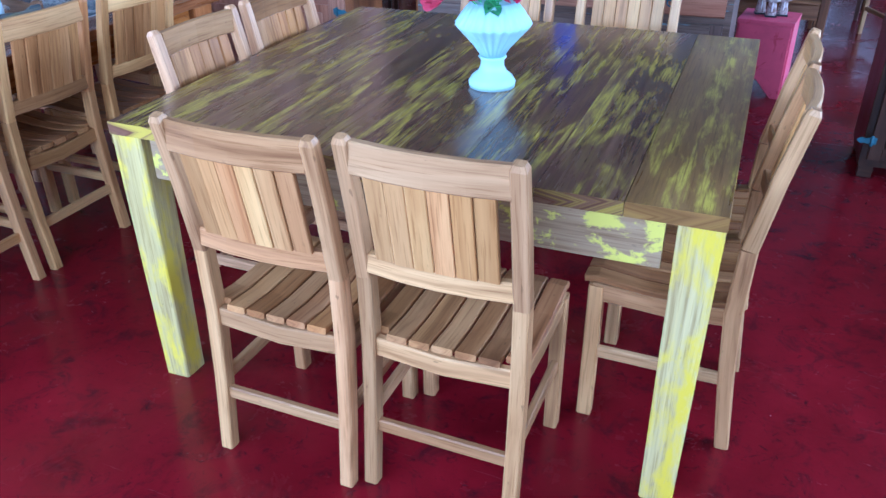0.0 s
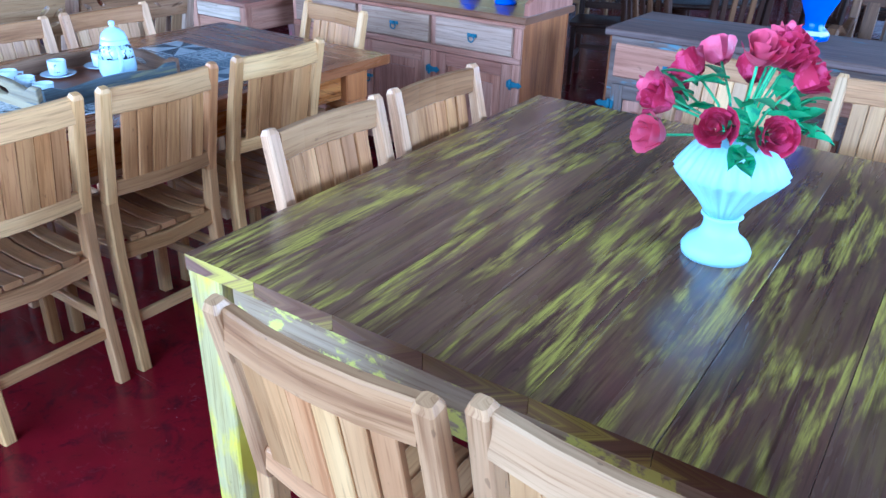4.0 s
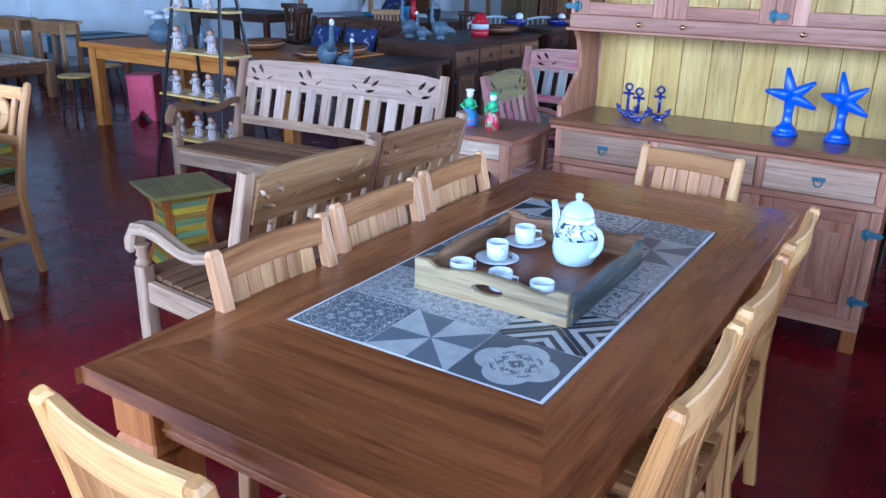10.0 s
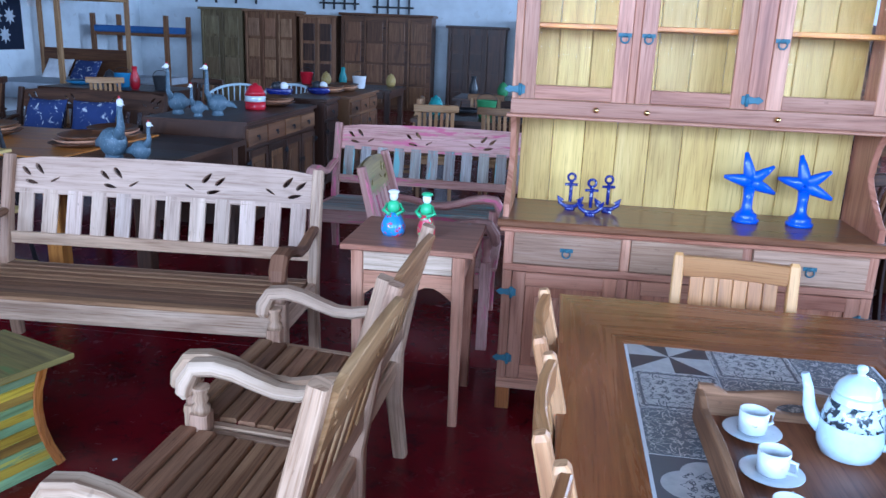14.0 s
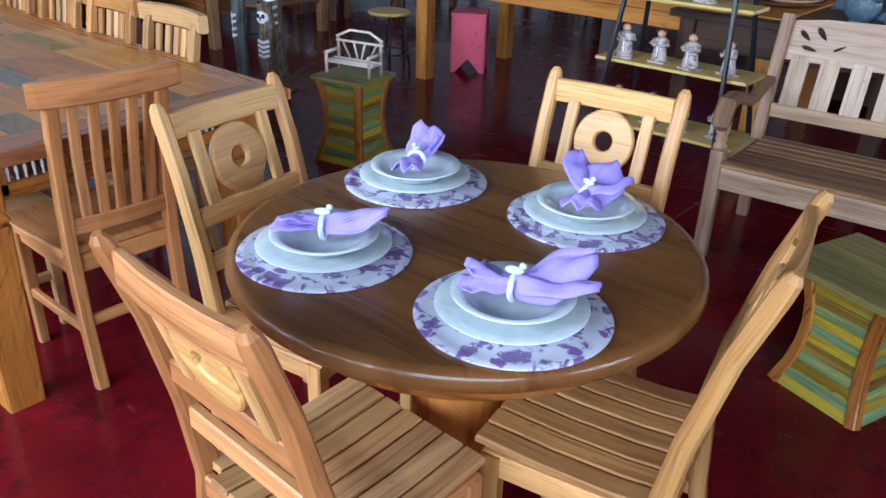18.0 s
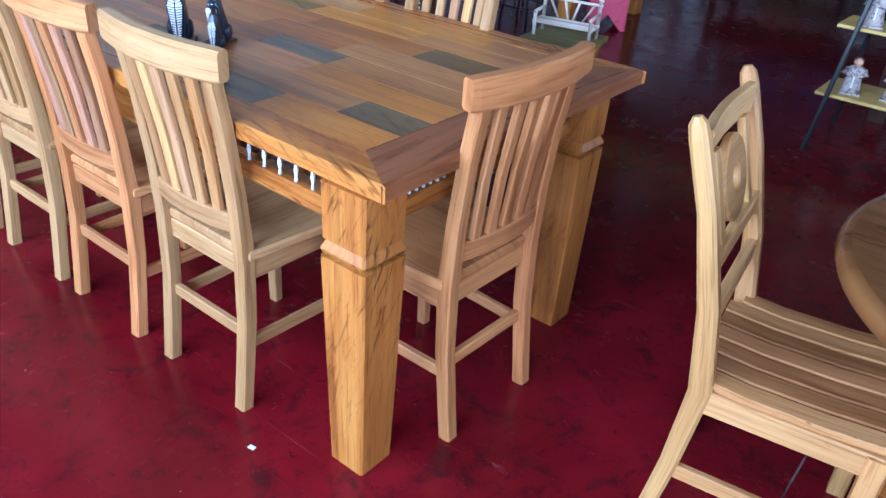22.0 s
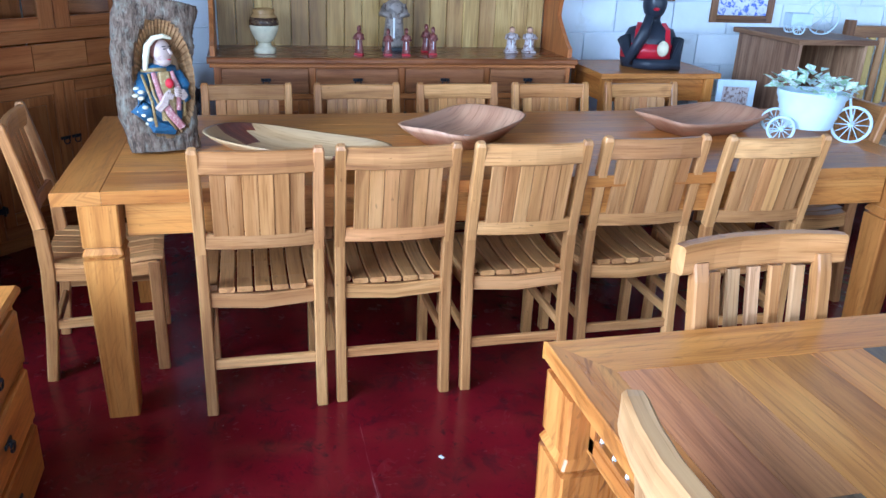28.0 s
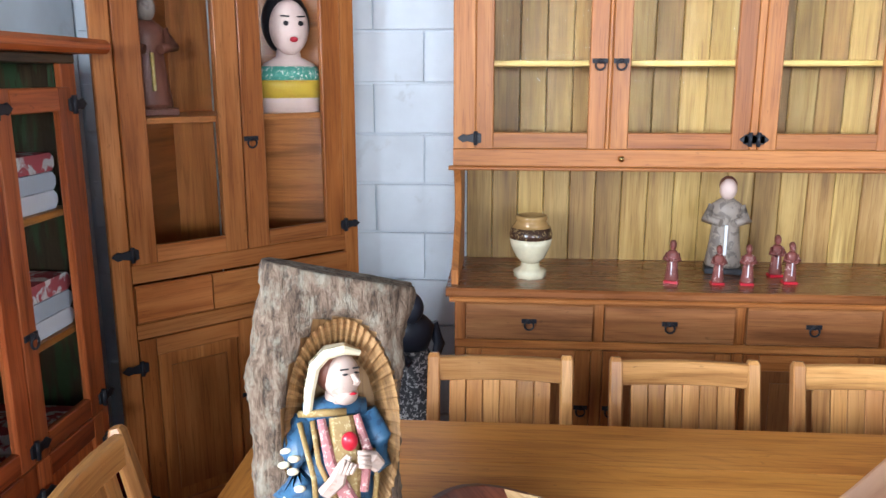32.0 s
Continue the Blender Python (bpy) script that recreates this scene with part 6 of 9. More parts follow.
# ---- side table with dolls ----
sd = thing("side_table", "small pinkish brown side table with a drawer and cut apron", "table", pose(-3.995, 3.80, 0))
part("tabletop", Geo().box(-0.265, 0.265, -0.26, 0.26, 0.742, 0.765, 0.004), ROSE, sd)
for x in (-0.205, 0.205):
    for y in (-0.20, 0.20):
        part("leg", Geo().path([(x, y, 0), (x, y, 0.742)], (1, 0, 0), [0.036, 0.05], [0.036, 0.05]), ROSE, sd)
part("drawer_front", Geo().box(-0.178, 0.178, -0.222, -0.2, 0.655, 0.735), PALE, sd)
part("apron", plate("apron", [[(-0.178, 0.648), (0.178, 0.648), (0.178, 0.55)] + [(0.178 - 0.356 * i / 10, 0.55 + 0.05 * abs(math.sin(math.pi * i / 5))) for i in range(1, 10)] + [(-0.178, 0.55)]], 0.02, ROSE, Matrix.Translation((0, -0.205, 0)) @ UPRIGHT), ROSE, sd)
for x in (-0.205, 0.205):
    part("side_apron", Geo().box(x - 0.01, x + 0.01, -0.174, 0.174, 0.60, 0.74), ROSE, sd)
part("back_apron", Geo().box(-0.178, 0.178, 0.19, 0.21, 0.60, 0.74), ROSE, sd)
GRN = glazed("bright_green_paint", (0.08, 0.50, 0.22), 0.3, 0.3)
BLUEDOT = glazed("blue_dotted_paint", (0.05, 0.28, 0.62), 0.3, 0.3, (0.55, 0.04, 0.08), 22, 0.56)
REDDOT = glazed("red_flowered_paint", (0.55, 0.03, 0.06), 0.3, 0.3, (0.10, 0.45, 0.18), 22, 0.54)
for x, y, skirt, rz in ((-4.09, 3.745, BLUEDOT, 10), (-3.95, 3.735, REDDOT, -15)):
    w = 0.052 if skirt is BLUEDOT else 0.038
    bodyg = Geo().lathe([(w * 0.8, 0), (w, 0.02), (w * 0.98, 0.045), (w * 0.6, 0.085), (0.022, 0.098)], segs=18)
    top = Geo().lathe([(0.022, 0.098), (0.027, 0.115), (0.024, 0.135), (0.011, 0.146)], segs=14)
    for s in (-1, 1):
        top.tube([(s * 0.024, 0, 0.132), (s * 0.042, -0.012, 0.105), (s * 0.014, -0.03, 0.092)], 0.008, 7)
    face = Geo().ball((0, 0, 0.162), 0.018, 0.018, 0.021, 12, 8)
    hat = Geo().ball((0, 0.002, 0.181), 0.024, 0.022, 0.010, 12, 6)
    solid("painted_doll", joined("painted_doll", [(bodyg, skirt), (top, GRN), (face, PAPER), (hat, GRN if skirt is REDDOT else PAPER)]), skirt, "bright painted clay doll in a flowered skirt", "figurine", pose(x, y, 0.765, 0, 0, rz), "dolls on the side table")

# ---- place settings on the round table ----
SET = ((-6.078, 1.422, 30), (-6.204, 1.826, -75), (-5.79, 1.922, -20), (-5.667, 1.48, 15))
ring_bird = Geo().tube([(0.022 * math.cos(a), 0, 0.022 * math.sin(a) + 0.024) for a in [2 * math.pi * i / 16 for i in range(16)]], 0.006, 8, True)
ring_bird.ball((0, 0, 0.056), 0.008, 0.018, 0.008, 10, 6)
ring_bird.ball((0, -0.015, 0.066), 0.006, 0.007, 0.006, 8, 5)
ring_mesh = ring_bird.mesh("napkin_ring", WHITE)
# each fold: heading, length, half width, rise of its end, blunt end or pointed, sideways tilt
NAPKIN_FOLDS = (((-8, 0.135, 0.020, 0.045, 0, 0.5), (10, 0.12, 0.018, 0.030, 0, -0.4), (180, 0.095, 0.046, 0.004, 1, 0.1), (196, 0.085, 0.034, 0.020, 1, 0.5)),
                ((182, 0.085, 0.034, 0.065, 1, 0.2), (192, 0.07, 0.030, 0.040, 1, -0.3), (0, 0.075, 0.030, 0.0, 1, 0.1)),
                ((150, 0.13, 0.040, 0.060, 0, 0.6), (105, 0.10, 0.044, 0.055, 0, 0.3), (60, 0.095, 0.036, 0.035, 0, -0.4), (-55, 0.07, 0.034, 0.0, 1, 0.0)),
                ((22, 0.135, 0.034, 0.060, 0, 0.5), (2, 0.145, 0.032, 0.030, 0, -0.2), (180, 0.095, 0.036, 0.002, 1, 0.1), (170, 0.085, 0.030, 0.022, 1, 0.4)))
for k, (x, y, rz) in enumerate(SET):
    solid("charger_plate", Geo().lathe([(0.168, 0), (0.172, 0.003), (0.170, 0.006), (0.156, 0.007)], segs=48), FLORAL, "round placemat with purple roses on the round table", "placemat", pose(x, y, 0.7752), "placemats on the round table")
    solid("dinner_plate", Geo().lathe([(0.08, 0), (0.097, 0.002), (0.134, 0.014), (0.133, 0.0165), (0.097, 0.006), (0.001, 0.0045)], segs=48), WHITE, "plain white ceramic dinner plate on its placemat", "plate", pose(x - 0.005, y + 0.002, 0.7823), "dinner plates")
    solid("soup_plate", Geo().lathe([(0.055, 0), (0.066, 0.004), (0.083, 0.020), (0.108, 0.030), (0.107, 0.033), (0.081, 0.024), (0.062, 0.009), (0.001, 0.007)], segs=48), WHITE, "plain white ceramic soup plate on a dinner plate", "plate", pose(x - 0.005, y + 0.004, 0.7873), "soup plates")
    nap = thing("napkin", "folded lilac cloth napkin in a white bird ring", "napkin", pose(x, y, 0.805, 0, -3, rz), "napkins on the plates")
    g = Geo()
    for way, length, wide, rise, blunt, roll in NAPKIN_FOLDS[k]:
        nu, nv = 13, 11
        base, c, s_ = len(g.v), math.cos(radians(way)), math.sin(radians(way))
        for iu in range(nu):
            u = iu / (nu - 1)
            half = 0.010 + wide * (math.sin(u * math.pi * (0.5 if blunt else 0.80)) ** 0.9) * (1 if blunt else 1.0 - u ** 5)
            for iv in range(nv):
                v = iv / (nv - 1) * 2 - 1
                pleat = 0.006 * math.sin(v * 7 + u * 2.5 + k) * (0.4 + u) if blunt else 0.004 * math.sin(v * 4 + k)
                along = length * u * (1 - (0.16 * v * v if blunt else 0.0) * u) + 0.006 * math.sin(v * 9 + k) * u * blunt
                across = v * half
                up = 0.020 + rise * u ** 1.35 + pleat + (0.020 - 0.016 * u) * (1 - v * v) + roll * v * half
                g.v.append(Vector((along * c - across * s_, along * s_ + across * c, up + 0.010 * noise.noise(Vector((u * 3 + k, v * 2, way * 0.1))))))
        for iu in range(nu - 1):
            for iv in range(nv - 1):
                q = base + iu * nv + iv
                g.face((q, q + 1, q + nv + 1, q + nv), ((0, 0),) * 4, True)
    cloth = part("cloth", g, LILAC, nap)
    th = cloth.modifiers.new("thickness", "SOLIDIFY")
    th.thickness = 0.004
    r = part("napkin_ring", ring_mesh, WHITE, nap, "white ceramic ring with a bird")
    r.rotation_euler = (0, 0, radians(90))

# ---- carved dogs on the patchwork table ----
BLACKBLUE = glazed("blue_black_paint", (0.018, 0.025, 0.04), 0.3, 0.4)
for x, y, k, rz in ((-8.028, 1.345, 0.82, 47), (-7.972, 1.425, 0.68, 22), (-7.93, 1.385, 0.48, 30)):
    body = Geo().path([(0, 0.026, 0.012), (0, 0.022, 0.05), (0, 0.008, 0.10), (0, -0.004, 0.15), (0, 0.0, 0.19), (0, -0.002, 0.232)], (1, 0, 0), [0.058, 0.060, 0.058, 0.052, 0.034, 0.026], [0.07, 0.066, 0.054, 0.046, 0.032, 0.028], 0.013)
    for s in (-1, 1):
        body.ball((s * 0.030, 0.028, 0.045), 0.012, 0.030, 0.032, 10, 7)
        body.tube([(s * 0.012, 0.004, 0.260), (s * 0.021, 0.002, 0.252), (s * 0.027, 0.0, 0.232), (s * 0.028, 0.0, 0.214)], [0.005, 0.007, 0.008, 0.004], 8)
    body.ball((0, -0.004, 0.244), 0.020, 0.026, 0.027, 14, 9)
    body.tube([(0, -0.02, 0.24), (0, -0.040, 0.230), (0, -0.056, 0.224)], [0.017, 0.014, 0.011], 10)
    body.path([(0, -0.018, 0.012), (0, -0.020, 0.07), (0, -0.020, 0.13), (0, -0.012, 0.168)], (1, 0, 0), [0.034, 0.046, 0.056, 0.038], [0.034, 0.034, 0.034, 0.026], 0.012)
    marks = Geo()
    for i in range(16):
        z, u = 0.036 + i * 0.0078, i / 15
        half = 0.011 + 0.015 * u if u < 0.8 else 0.023 - 0.05 * (u - 0.8)
        yb = -0.0355 - 0.002 * min(1, 2 * u) + (0.005 * (u - 0.8) / 0.2 if u > 0.8 else 0)
        for s in (-1, 1):
            marks.bar((s * 0.0022, yb - 0.0005, z - (0.004 if u > 0.8 else 0)), (s * half, yb + 0.003, z + 0.0035), (0, 0, 1), 0.0048, 0.005, 0.001)
    marks.ball((0, -0.056, 0.223), 0.0155, 0.010, 0.0165, 12, 8)
    for s in (-1, 1):
        marks.ball((s * 0.009, -0.0285, 0.25), 0.0035, 0.002, 0.0035, 8, 6)
    foot = Geo().box(-0.045, 0.045, -0.06, 0.065, 0, 0.012, 0.002)
    me = joined("carved_dog", [(shrink(body, k), BLACKBLUE), (shrink(marks, k), PAPER), (shrink(foot, k), MIDWOOD)])
    solid("carved_dog", me, BLACKBLUE, "black carved wooden dog with white ribs on a base", "figurine", pose(x, y, 0.778, 0, 0, rz), "carved dogs")

# ---- on the long table ----
# bark slab with a carved half figure in its hollow
cols, rows = 60, 60
bark, hollow = Geo(), Geo()
hh = 0.508
NX, NZ, NW, NH = 0.015, 0.242, 0.096, 0.19
for i in range(rows + 1):
    v = i / rows
    for j in range(cols):
        a = 2 * math.pi * j / cols
        x, y = math.cos(a), math.sin(a)
        w = 0.115 + 0.013 * math.sin(math.pi * v) + 0.005 * v + (0.018 * max(0, v - 0.8) * 5 if x > 0 else 0)
        ex, ey = math.copysign(abs(x) ** 0.6, x), math.copysign(abs(y) ** 0.6, y)
        p = Vector((ex * w + 0.002 - 0.018 * math.sin(math.pi * v) + 0.013 * v * v, ey * 0.055, v * (hh - 0.03 * ex)))
        rough = noise.noise(Vector((p.x * 34, p.y * 34, p.z * 16))) * 0.010 + noise.noise(p * 85) * 0.005
        p += Vector((x, y, 0)) * rough
        inside = ((p.x - NX) / NW) ** 2 + ((p.z - NZ) / NH) ** 2
        if y < 0 and inside < 1.2:
            p.y = max(p.y, -0.052 + 0.062 * min(1.0, max(0.0, (1.2 - inside) * 1.5)))
        bark.v.append(p)
for i in range(rows):
    for j in range(cols):
        q, r = i * cols + j, i * cols + (j + 1) % cols
        c = (bark.v[q] + bark.v[r + cols]) / 2
        inside = ((c.x - NX) / NW) ** 2 + ((c.z - NZ) / NH) ** 2
        (hollow if c.y < 0.02 and inside < 1.1 and math.sin(2 * math.pi * (j + 0.5) / cols) < 0 else bark).f.append((q, r, r + cols, q + cols))
for g in (bark, hollow):
    g.uv = [tuple((bark.v[k].z, bark.v[k].x) for k in f) for f in g.f]
    g.smooth = [True] * len(g.f)
hollow.v = bark.v
bark.face(tuple(range(cols - 1, -1, -1)), [(0, 0)] * cols)
bark.face(tuple(range(rows * cols, rows * cols + cols)), [(0, 0)] * cols)
rays = Geo()
for i in range(190):
    a = radians(-75 + 330 * i / 189)
    c, s = math.cos(a), math.sin(a)
    lift = 0.0035 * (1 if i % 4 < 2 else -1)
    for r, y in ((0.66, 0.004), (0.84, -0.022), (1.02, -0.049)):
        rays.v.append(Vector((NX + NW * r * c, y - lift, NZ + NH * r * s)))
    if i:
        q = 3 * i
        for k in (0, 1):
            rays.face((q + k - 3, q + k, q + k + 1, q + k - 2), ((a, 0), (a + 0.02, 0), (a + 0.02, 0.05), (a, 0.05)))
cloak = Geo().ball((0.0, -0.018, 0.125), 0.058, 0.032, 0.07, 20, 14)
cloak.tube([(-0.036, -0.018, 0.242), (-0.060, -0.028, 0.19), (-0.060, -0.036, 0.14), (-0.034, -0.044, 0.115)], [0.02, 0.028, 0.03, 0.024], 14)
cloak.tube([(0.048, -0.018, 0.244), (0.064, -0.024, 0.20), (0.064, -0.034, 0.165), (0.052, -0.044, 0.16)], [0.018, 0.022, 0.02, 0.015], 12)
cloak.tube([(-0.036, -0.016, 0.242), (0.0, -0.020, 0.25), (0.048, -0.016, 0.244)], [0.022, 0.026, 0.02], 12)
cloak.path([(-0.04, -0.03, 0.12), (-0.02, -0.036, 0.085), (0.03, -0.036, 0.07)], (0, 1, 0), [0.04, 0.045, 0.03], [0.05, 0.05, 0.03], 0.012)
dress = Geo().path([(0.012, -0.042, 0.245), (0.016, -0.054, 0.18), (0.014, -0.052, 0.10)], (1, 0, 0), [0.034, 0.044, 0.04], 0.02, 0.006)
sash = Geo().path([(-0.016, -0.046, 0.244), (-0.006, -0.062, 0.18), (0.018, -0.064, 0.12), (0.046, -0.056, 0.078)], (1, 0, 0), [0.012, 0.016, 0.024, 0.022], 0.014, 0.005)
sash.path([(0.034, -0.044, 0.246), (0.048, -0.056, 0.19), (0.040, -0.058, 0.13)], (1, 0, 0), [0.010, 0.014, 0.012], 0.014, 0.004)
gold = Geo()
for pts in (((-0.028, -0.044, 0.242), (-0.022, -0.060, 0.18), (0.002, -0.066, 0.115), (0.03, -0.058, 0.072)), ((-0.046, -0.040, 0.24), (-0.03, -0.064, 0.16), (-0.026, -0.066, 0.085)), ((0.056, -0.042, 0.19), (0.06, -0.05, 0.15), (0.056, -0.05, 0.11))):
    gold.tube(list(pts), 0.004, 7)
gold.tube([(-0.046, -0.030, 0.249), (-0.01, -0.046, 0.253), (0.02, -0.046, 0.252)], 0.006, 8)
skin = Geo().ball((0.016, -0.030, 0.303), 0.026, 0.026, 0.038, 20, 14)
skin.ball((0.020, -0.034, 0.276), 0.019, 0.020, 0.016, 14, 10)
skin.path([(0.030, -0.054, 0.312), (0.036, -0.058, 0.300), (0.034, -0.056, 0.296)], (1, 0, 0), [0.006, 0.010, 0.010], [0.006, 0.010, 0.006], 0.002)
skin.tube([(0.004, -0.022, 0.25), (0.008, -0.026, 0.28)], 0.016, 12)
skin.path([(-0.016, -0.066, 0.135), (0.002, -0.074, 0.155), (0.012, -0.074, 0.180), (0.020, -0.072, 0.192)], (1, 0, 0), [0.022, 0.024, 0.016, 0.008], [0.016, 0.014, 0.010, 0.006], 0.005)
skin.path([(0.062, -0.062, 0.168), (0.052, -0.068, 0.182), (0.036, -0.070, 0.190)], (0, 0, 1), [0.022, 0.026, 0.018], [0.014, 0.014, 0.010], 0.005)
for k in range(4):
    skin.tube([(0.050, -0.074, 0.172 + 0.007 * k), (0.032, -0.077, 0.176 + 0.007 * k)], 0.0036, 6)
    skin.tube([(0.006 + 0.005 * k, -0.078, 0.165), (0.014 + 0.005 * k, -0.077, 0.188 - 0.003 * k)], 0.0032, 6)
heart = Geo().ball((0.022, -0.066, 0.212), 0.012, 0.009, 0.015, 12, 8)
hair = Geo().ball((0.006, -0.022, 0.312), 0.029, 0.024, 0.034, 16, 10)
veil = Geo().path([(-0.034, -0.030, 0.252), (-0.030, -0.036, 0.29), (-0.022, -0.036, 0.325), (-0.004, -0.040, 0.345), (0.020, -0.044, 0.350), (0.042, -0.042, 0.342)], (0, 1, 0), [0.022, 0.03, 0.036, 0.038, 0.034, 0.018], [0.012, 0.015, 0.016, 0.016, 0.014, 0.008], 0.005)
marks = Geo()
for mx, my in ((0.020, -0.0555), (0.036, -0.0475)):
    marks.ball((mx, my, 0.312), 0.0045, 0.0025, 0.0018, 8, 5)
    marks.bar((mx - 0.007, my + 0.001, 0.319), (mx + 0.005, my + 0.001, 0.320), (0, 0, 1), 0.0022, 0.003, 0.0005)
lips = Geo().ball((0.030, -0.0525, 0.281), 0.006, 0.003, 0.0022, 8, 5)
blossom = Geo()
for bx, by, bz in ((-0.070, -0.054, 0.20), (-0.060, -0.062, 0.19), (-0.074, -0.056, 0.18), (-0.062, -0.066, 0.172), (-0.070, -0.062, 0.135), (-0.054, -0.068, 0.145), (-0.058, -0.066, 0.122), (-0.044, -0.068, 0.108), (-0.050, -0.050, 0.095)):
    blossom.ball((bx + 0.004, by + 0.004, bz), 0.009, 0.004, 0.006, 8, 5)
grow = Matrix.Translation((0.014, 0, 0.07)) @ Matrix.Diagonal((1.2, 1.05, 1.12, 1)) @ Matrix.Translation((-0.014, 0, -0.07))
for g in (cloak, dress, sash, gold, skin, heart, hair, veil, marks, lips, blossom):
    g.shift(grow)
OCHRE = paint("dull_ochre_paint", (0.30, 0.19, 0.07), 0.5, (0.42, 0.32, 0.16), 50, 0.56)
ROSESASH = paint("rose_sash_paint", (0.40, 0.15, 0.15), 0.45, (0.60, 0.42, 0.36), 60, 0.55)
me = joined("bark_carving", [(bark, BARK), (hollow, NICHE), (rays, NICHE), (cloak, CLOAK), (dress, OCHRE), (sash, ROSESASH), (gold, OCHRE), (skin, CARVEDSKIN), (heart, RED), (hair, BROWNROBE), (veil, CREAMC), (marks, BLACK), (lips, RED), (blossom, CREAMC)])
solid("bark_carving", me, BARK, "bark slab carved with a painted veiled saint, standing on the table", "carving", pose(-11.195, 0.268, 0.791, -7, 0, 106))


def dough_bowl(label, at, length, width, deep, rz, mat, tip=None, square=2.6, tilt=0.0):
    """A hewn wooden trough with a thick rim."""
    g = Geo()
    n = 40
    prof = [(0.30, 0.0), (0.62, 0.004), (0.92, 0.72), (1.0, 1.0), (0.955, 1.0), (0.86, 0.62), (0.6, 0.16), (0.3, 0.10), (0.02, 0.09)]
    for r, z in prof:
        for j in range(n):
            a = 2 * math.pi * j / n
            c, s = math.cos(a), math.sin(a)
            k = (abs(c) ** square + abs(s) ** square) ** (-1 / square)
            g.v.append(Vector((c * k * r * length / 2, s * k * r * width / 2, z * deep * (1 + 0.22 * c * c))))
    tips = Geo()
    for i in range(len(prof) - 1):
        for j in range(n):
            q, r = i * n + j, i * n + (j + 1) % n
            mid = (g.v[q] + g.v[r + n]) / 2
            f = (q, r, r + n, q + n)
            tgt = tips if tip and abs(mid.x) > length * 0.34 and (mid.y * (1 if mid.x > 0 else -1) < width * 0.02) else g
            tgt.f.append(f)
            tgt.uv.append([(g.v[v].x, g.v[v].y) for v in f])
            tgt.smooth.append(True)
    g.face(tuple(range(n - 1, -1, -1)), [(g.v[j].x, g.v[j].y) for j in range(n)])
    tips.v = g.v
    t = thing("dough_bowl", label, "bowl", pose(*at, 0, tilt, rz))
    part("trough", joined("trough", [(g, mat), (tips, tip)]) if tip else g, mat, t)
    sx, sy = length * 0.02, 0.0
    part("price_label", Geo().box(sx - 0.022, sx + 0.022, sy - 0.012, sy + 0.012, 0.0975 * deep, 0.12 * deep + 0.001, 0.0003), PAPER, t, "small white price label")
    return t


dough_bowl("long tan wooden trough with red heartwood ends", (-11.09, 0.712, 0.7855), 0.70, 0.31, 0.055, 54, BOWLTAN, BOWLRED, 3.2)
dough_bowl("pinkish brown hewn wooden bowl on the long table", (-11.28, 1.375, 0.7855), 0.56, 0.35, 0.072, 136, BOWLPINK, None, 5.0)
dough_bowl("pinkish brown hewn wooden bowl, wide and shallow", (-11.36, 2.46, 0.7855), 0.58, 0.36, 0.07, 108, BOWLPINK, None, 5.0)
bike = thing("basket_tricycle", "white woven basket tricycle planter with green flowers", "planter", pose(-11.17, 2.84, 0.7855, 0, 0, 62) @ Matrix.Diagonal((1.12, 1.12, 1.12, 1)))
part("basket", Geo().lathe([(0.085, 0.045)] + [(0.0855 + 0.0038 * i + (0.0035 if i % 2 else 0), 0.05 + 0.0125 * i) for i in range(11)] + [(0.124, 0.182), (0.116, 0.182), (0.08, 0.06)], segs=48, flute=0.012, flutes=24, squash=0.75), WOVEN, bike)
for x, y, r in ((0.155, 0, 0.068), (-0.10, 0.085, 0.046), (-0.10, -0.085, 0.046)):
    w = part("wheel", Geo().tube([(x + r * math.cos(a), y, r + r * math.sin(a) * 0.96) for a in [2 * math.pi * i / 22 for i in range(22)]], 0.006, 6, True), WOVEN, bike)
    for i in range(6):
        a = math.pi * i / 6
        part("spoke", Geo().tube([(x - r * math.cos(a), y, r - r * math.sin(a) * 0.96), (x + r * math.cos(a), y, r + r * math.sin(a) * 0.96)], 0.002, 4), WOVEN, w)
part("handlebar", Geo().tube([(0.155, 0, 0.068), (0.13, 0, 0.17), (0.15, 0.05, 0.19)], 0.005, 6), WOVEN, bike)
fl = Geo()
for i in range(90):
    a, r = i * 2.4, 0.135 * math.sqrt(i / 90)
    p = Vector((math.cos(a) * r, math.sin(a) * r * 0.8, 0.185 + 0.07 * rng.random() * (1.2 - r / 0.135)))
    d = Vector((math.cos(a), math.sin(a), rng.uniform(-0.3, 0.9))).normalized()
    e = d.cross(Vector((rng.uniform(-0.6, 0.6), rng.uniform(-0.6, 0.6), 1))).normalized()
    n, ln, wd = e.cross(d), rng.uniform(0.04, 0.062), rng.uniform(0.014, 0.022)
    q = len(fl.v)
    fl.v += [p, p + d * ln * 0.5 + e * wd + n * 0.006, p + d * ln, p + d * ln * 0.5 - e * wd + n * 0.006]
    fl.face((q, q + 1, q + 2, q + 3), ((0, 0),) * 4, True)
part("blossoms", fl, paint("pale_green_petals", (0.46, 0.68, 0.42), 0.6, (0.76, 0.84, 0.84), 25, 0.47), bike)

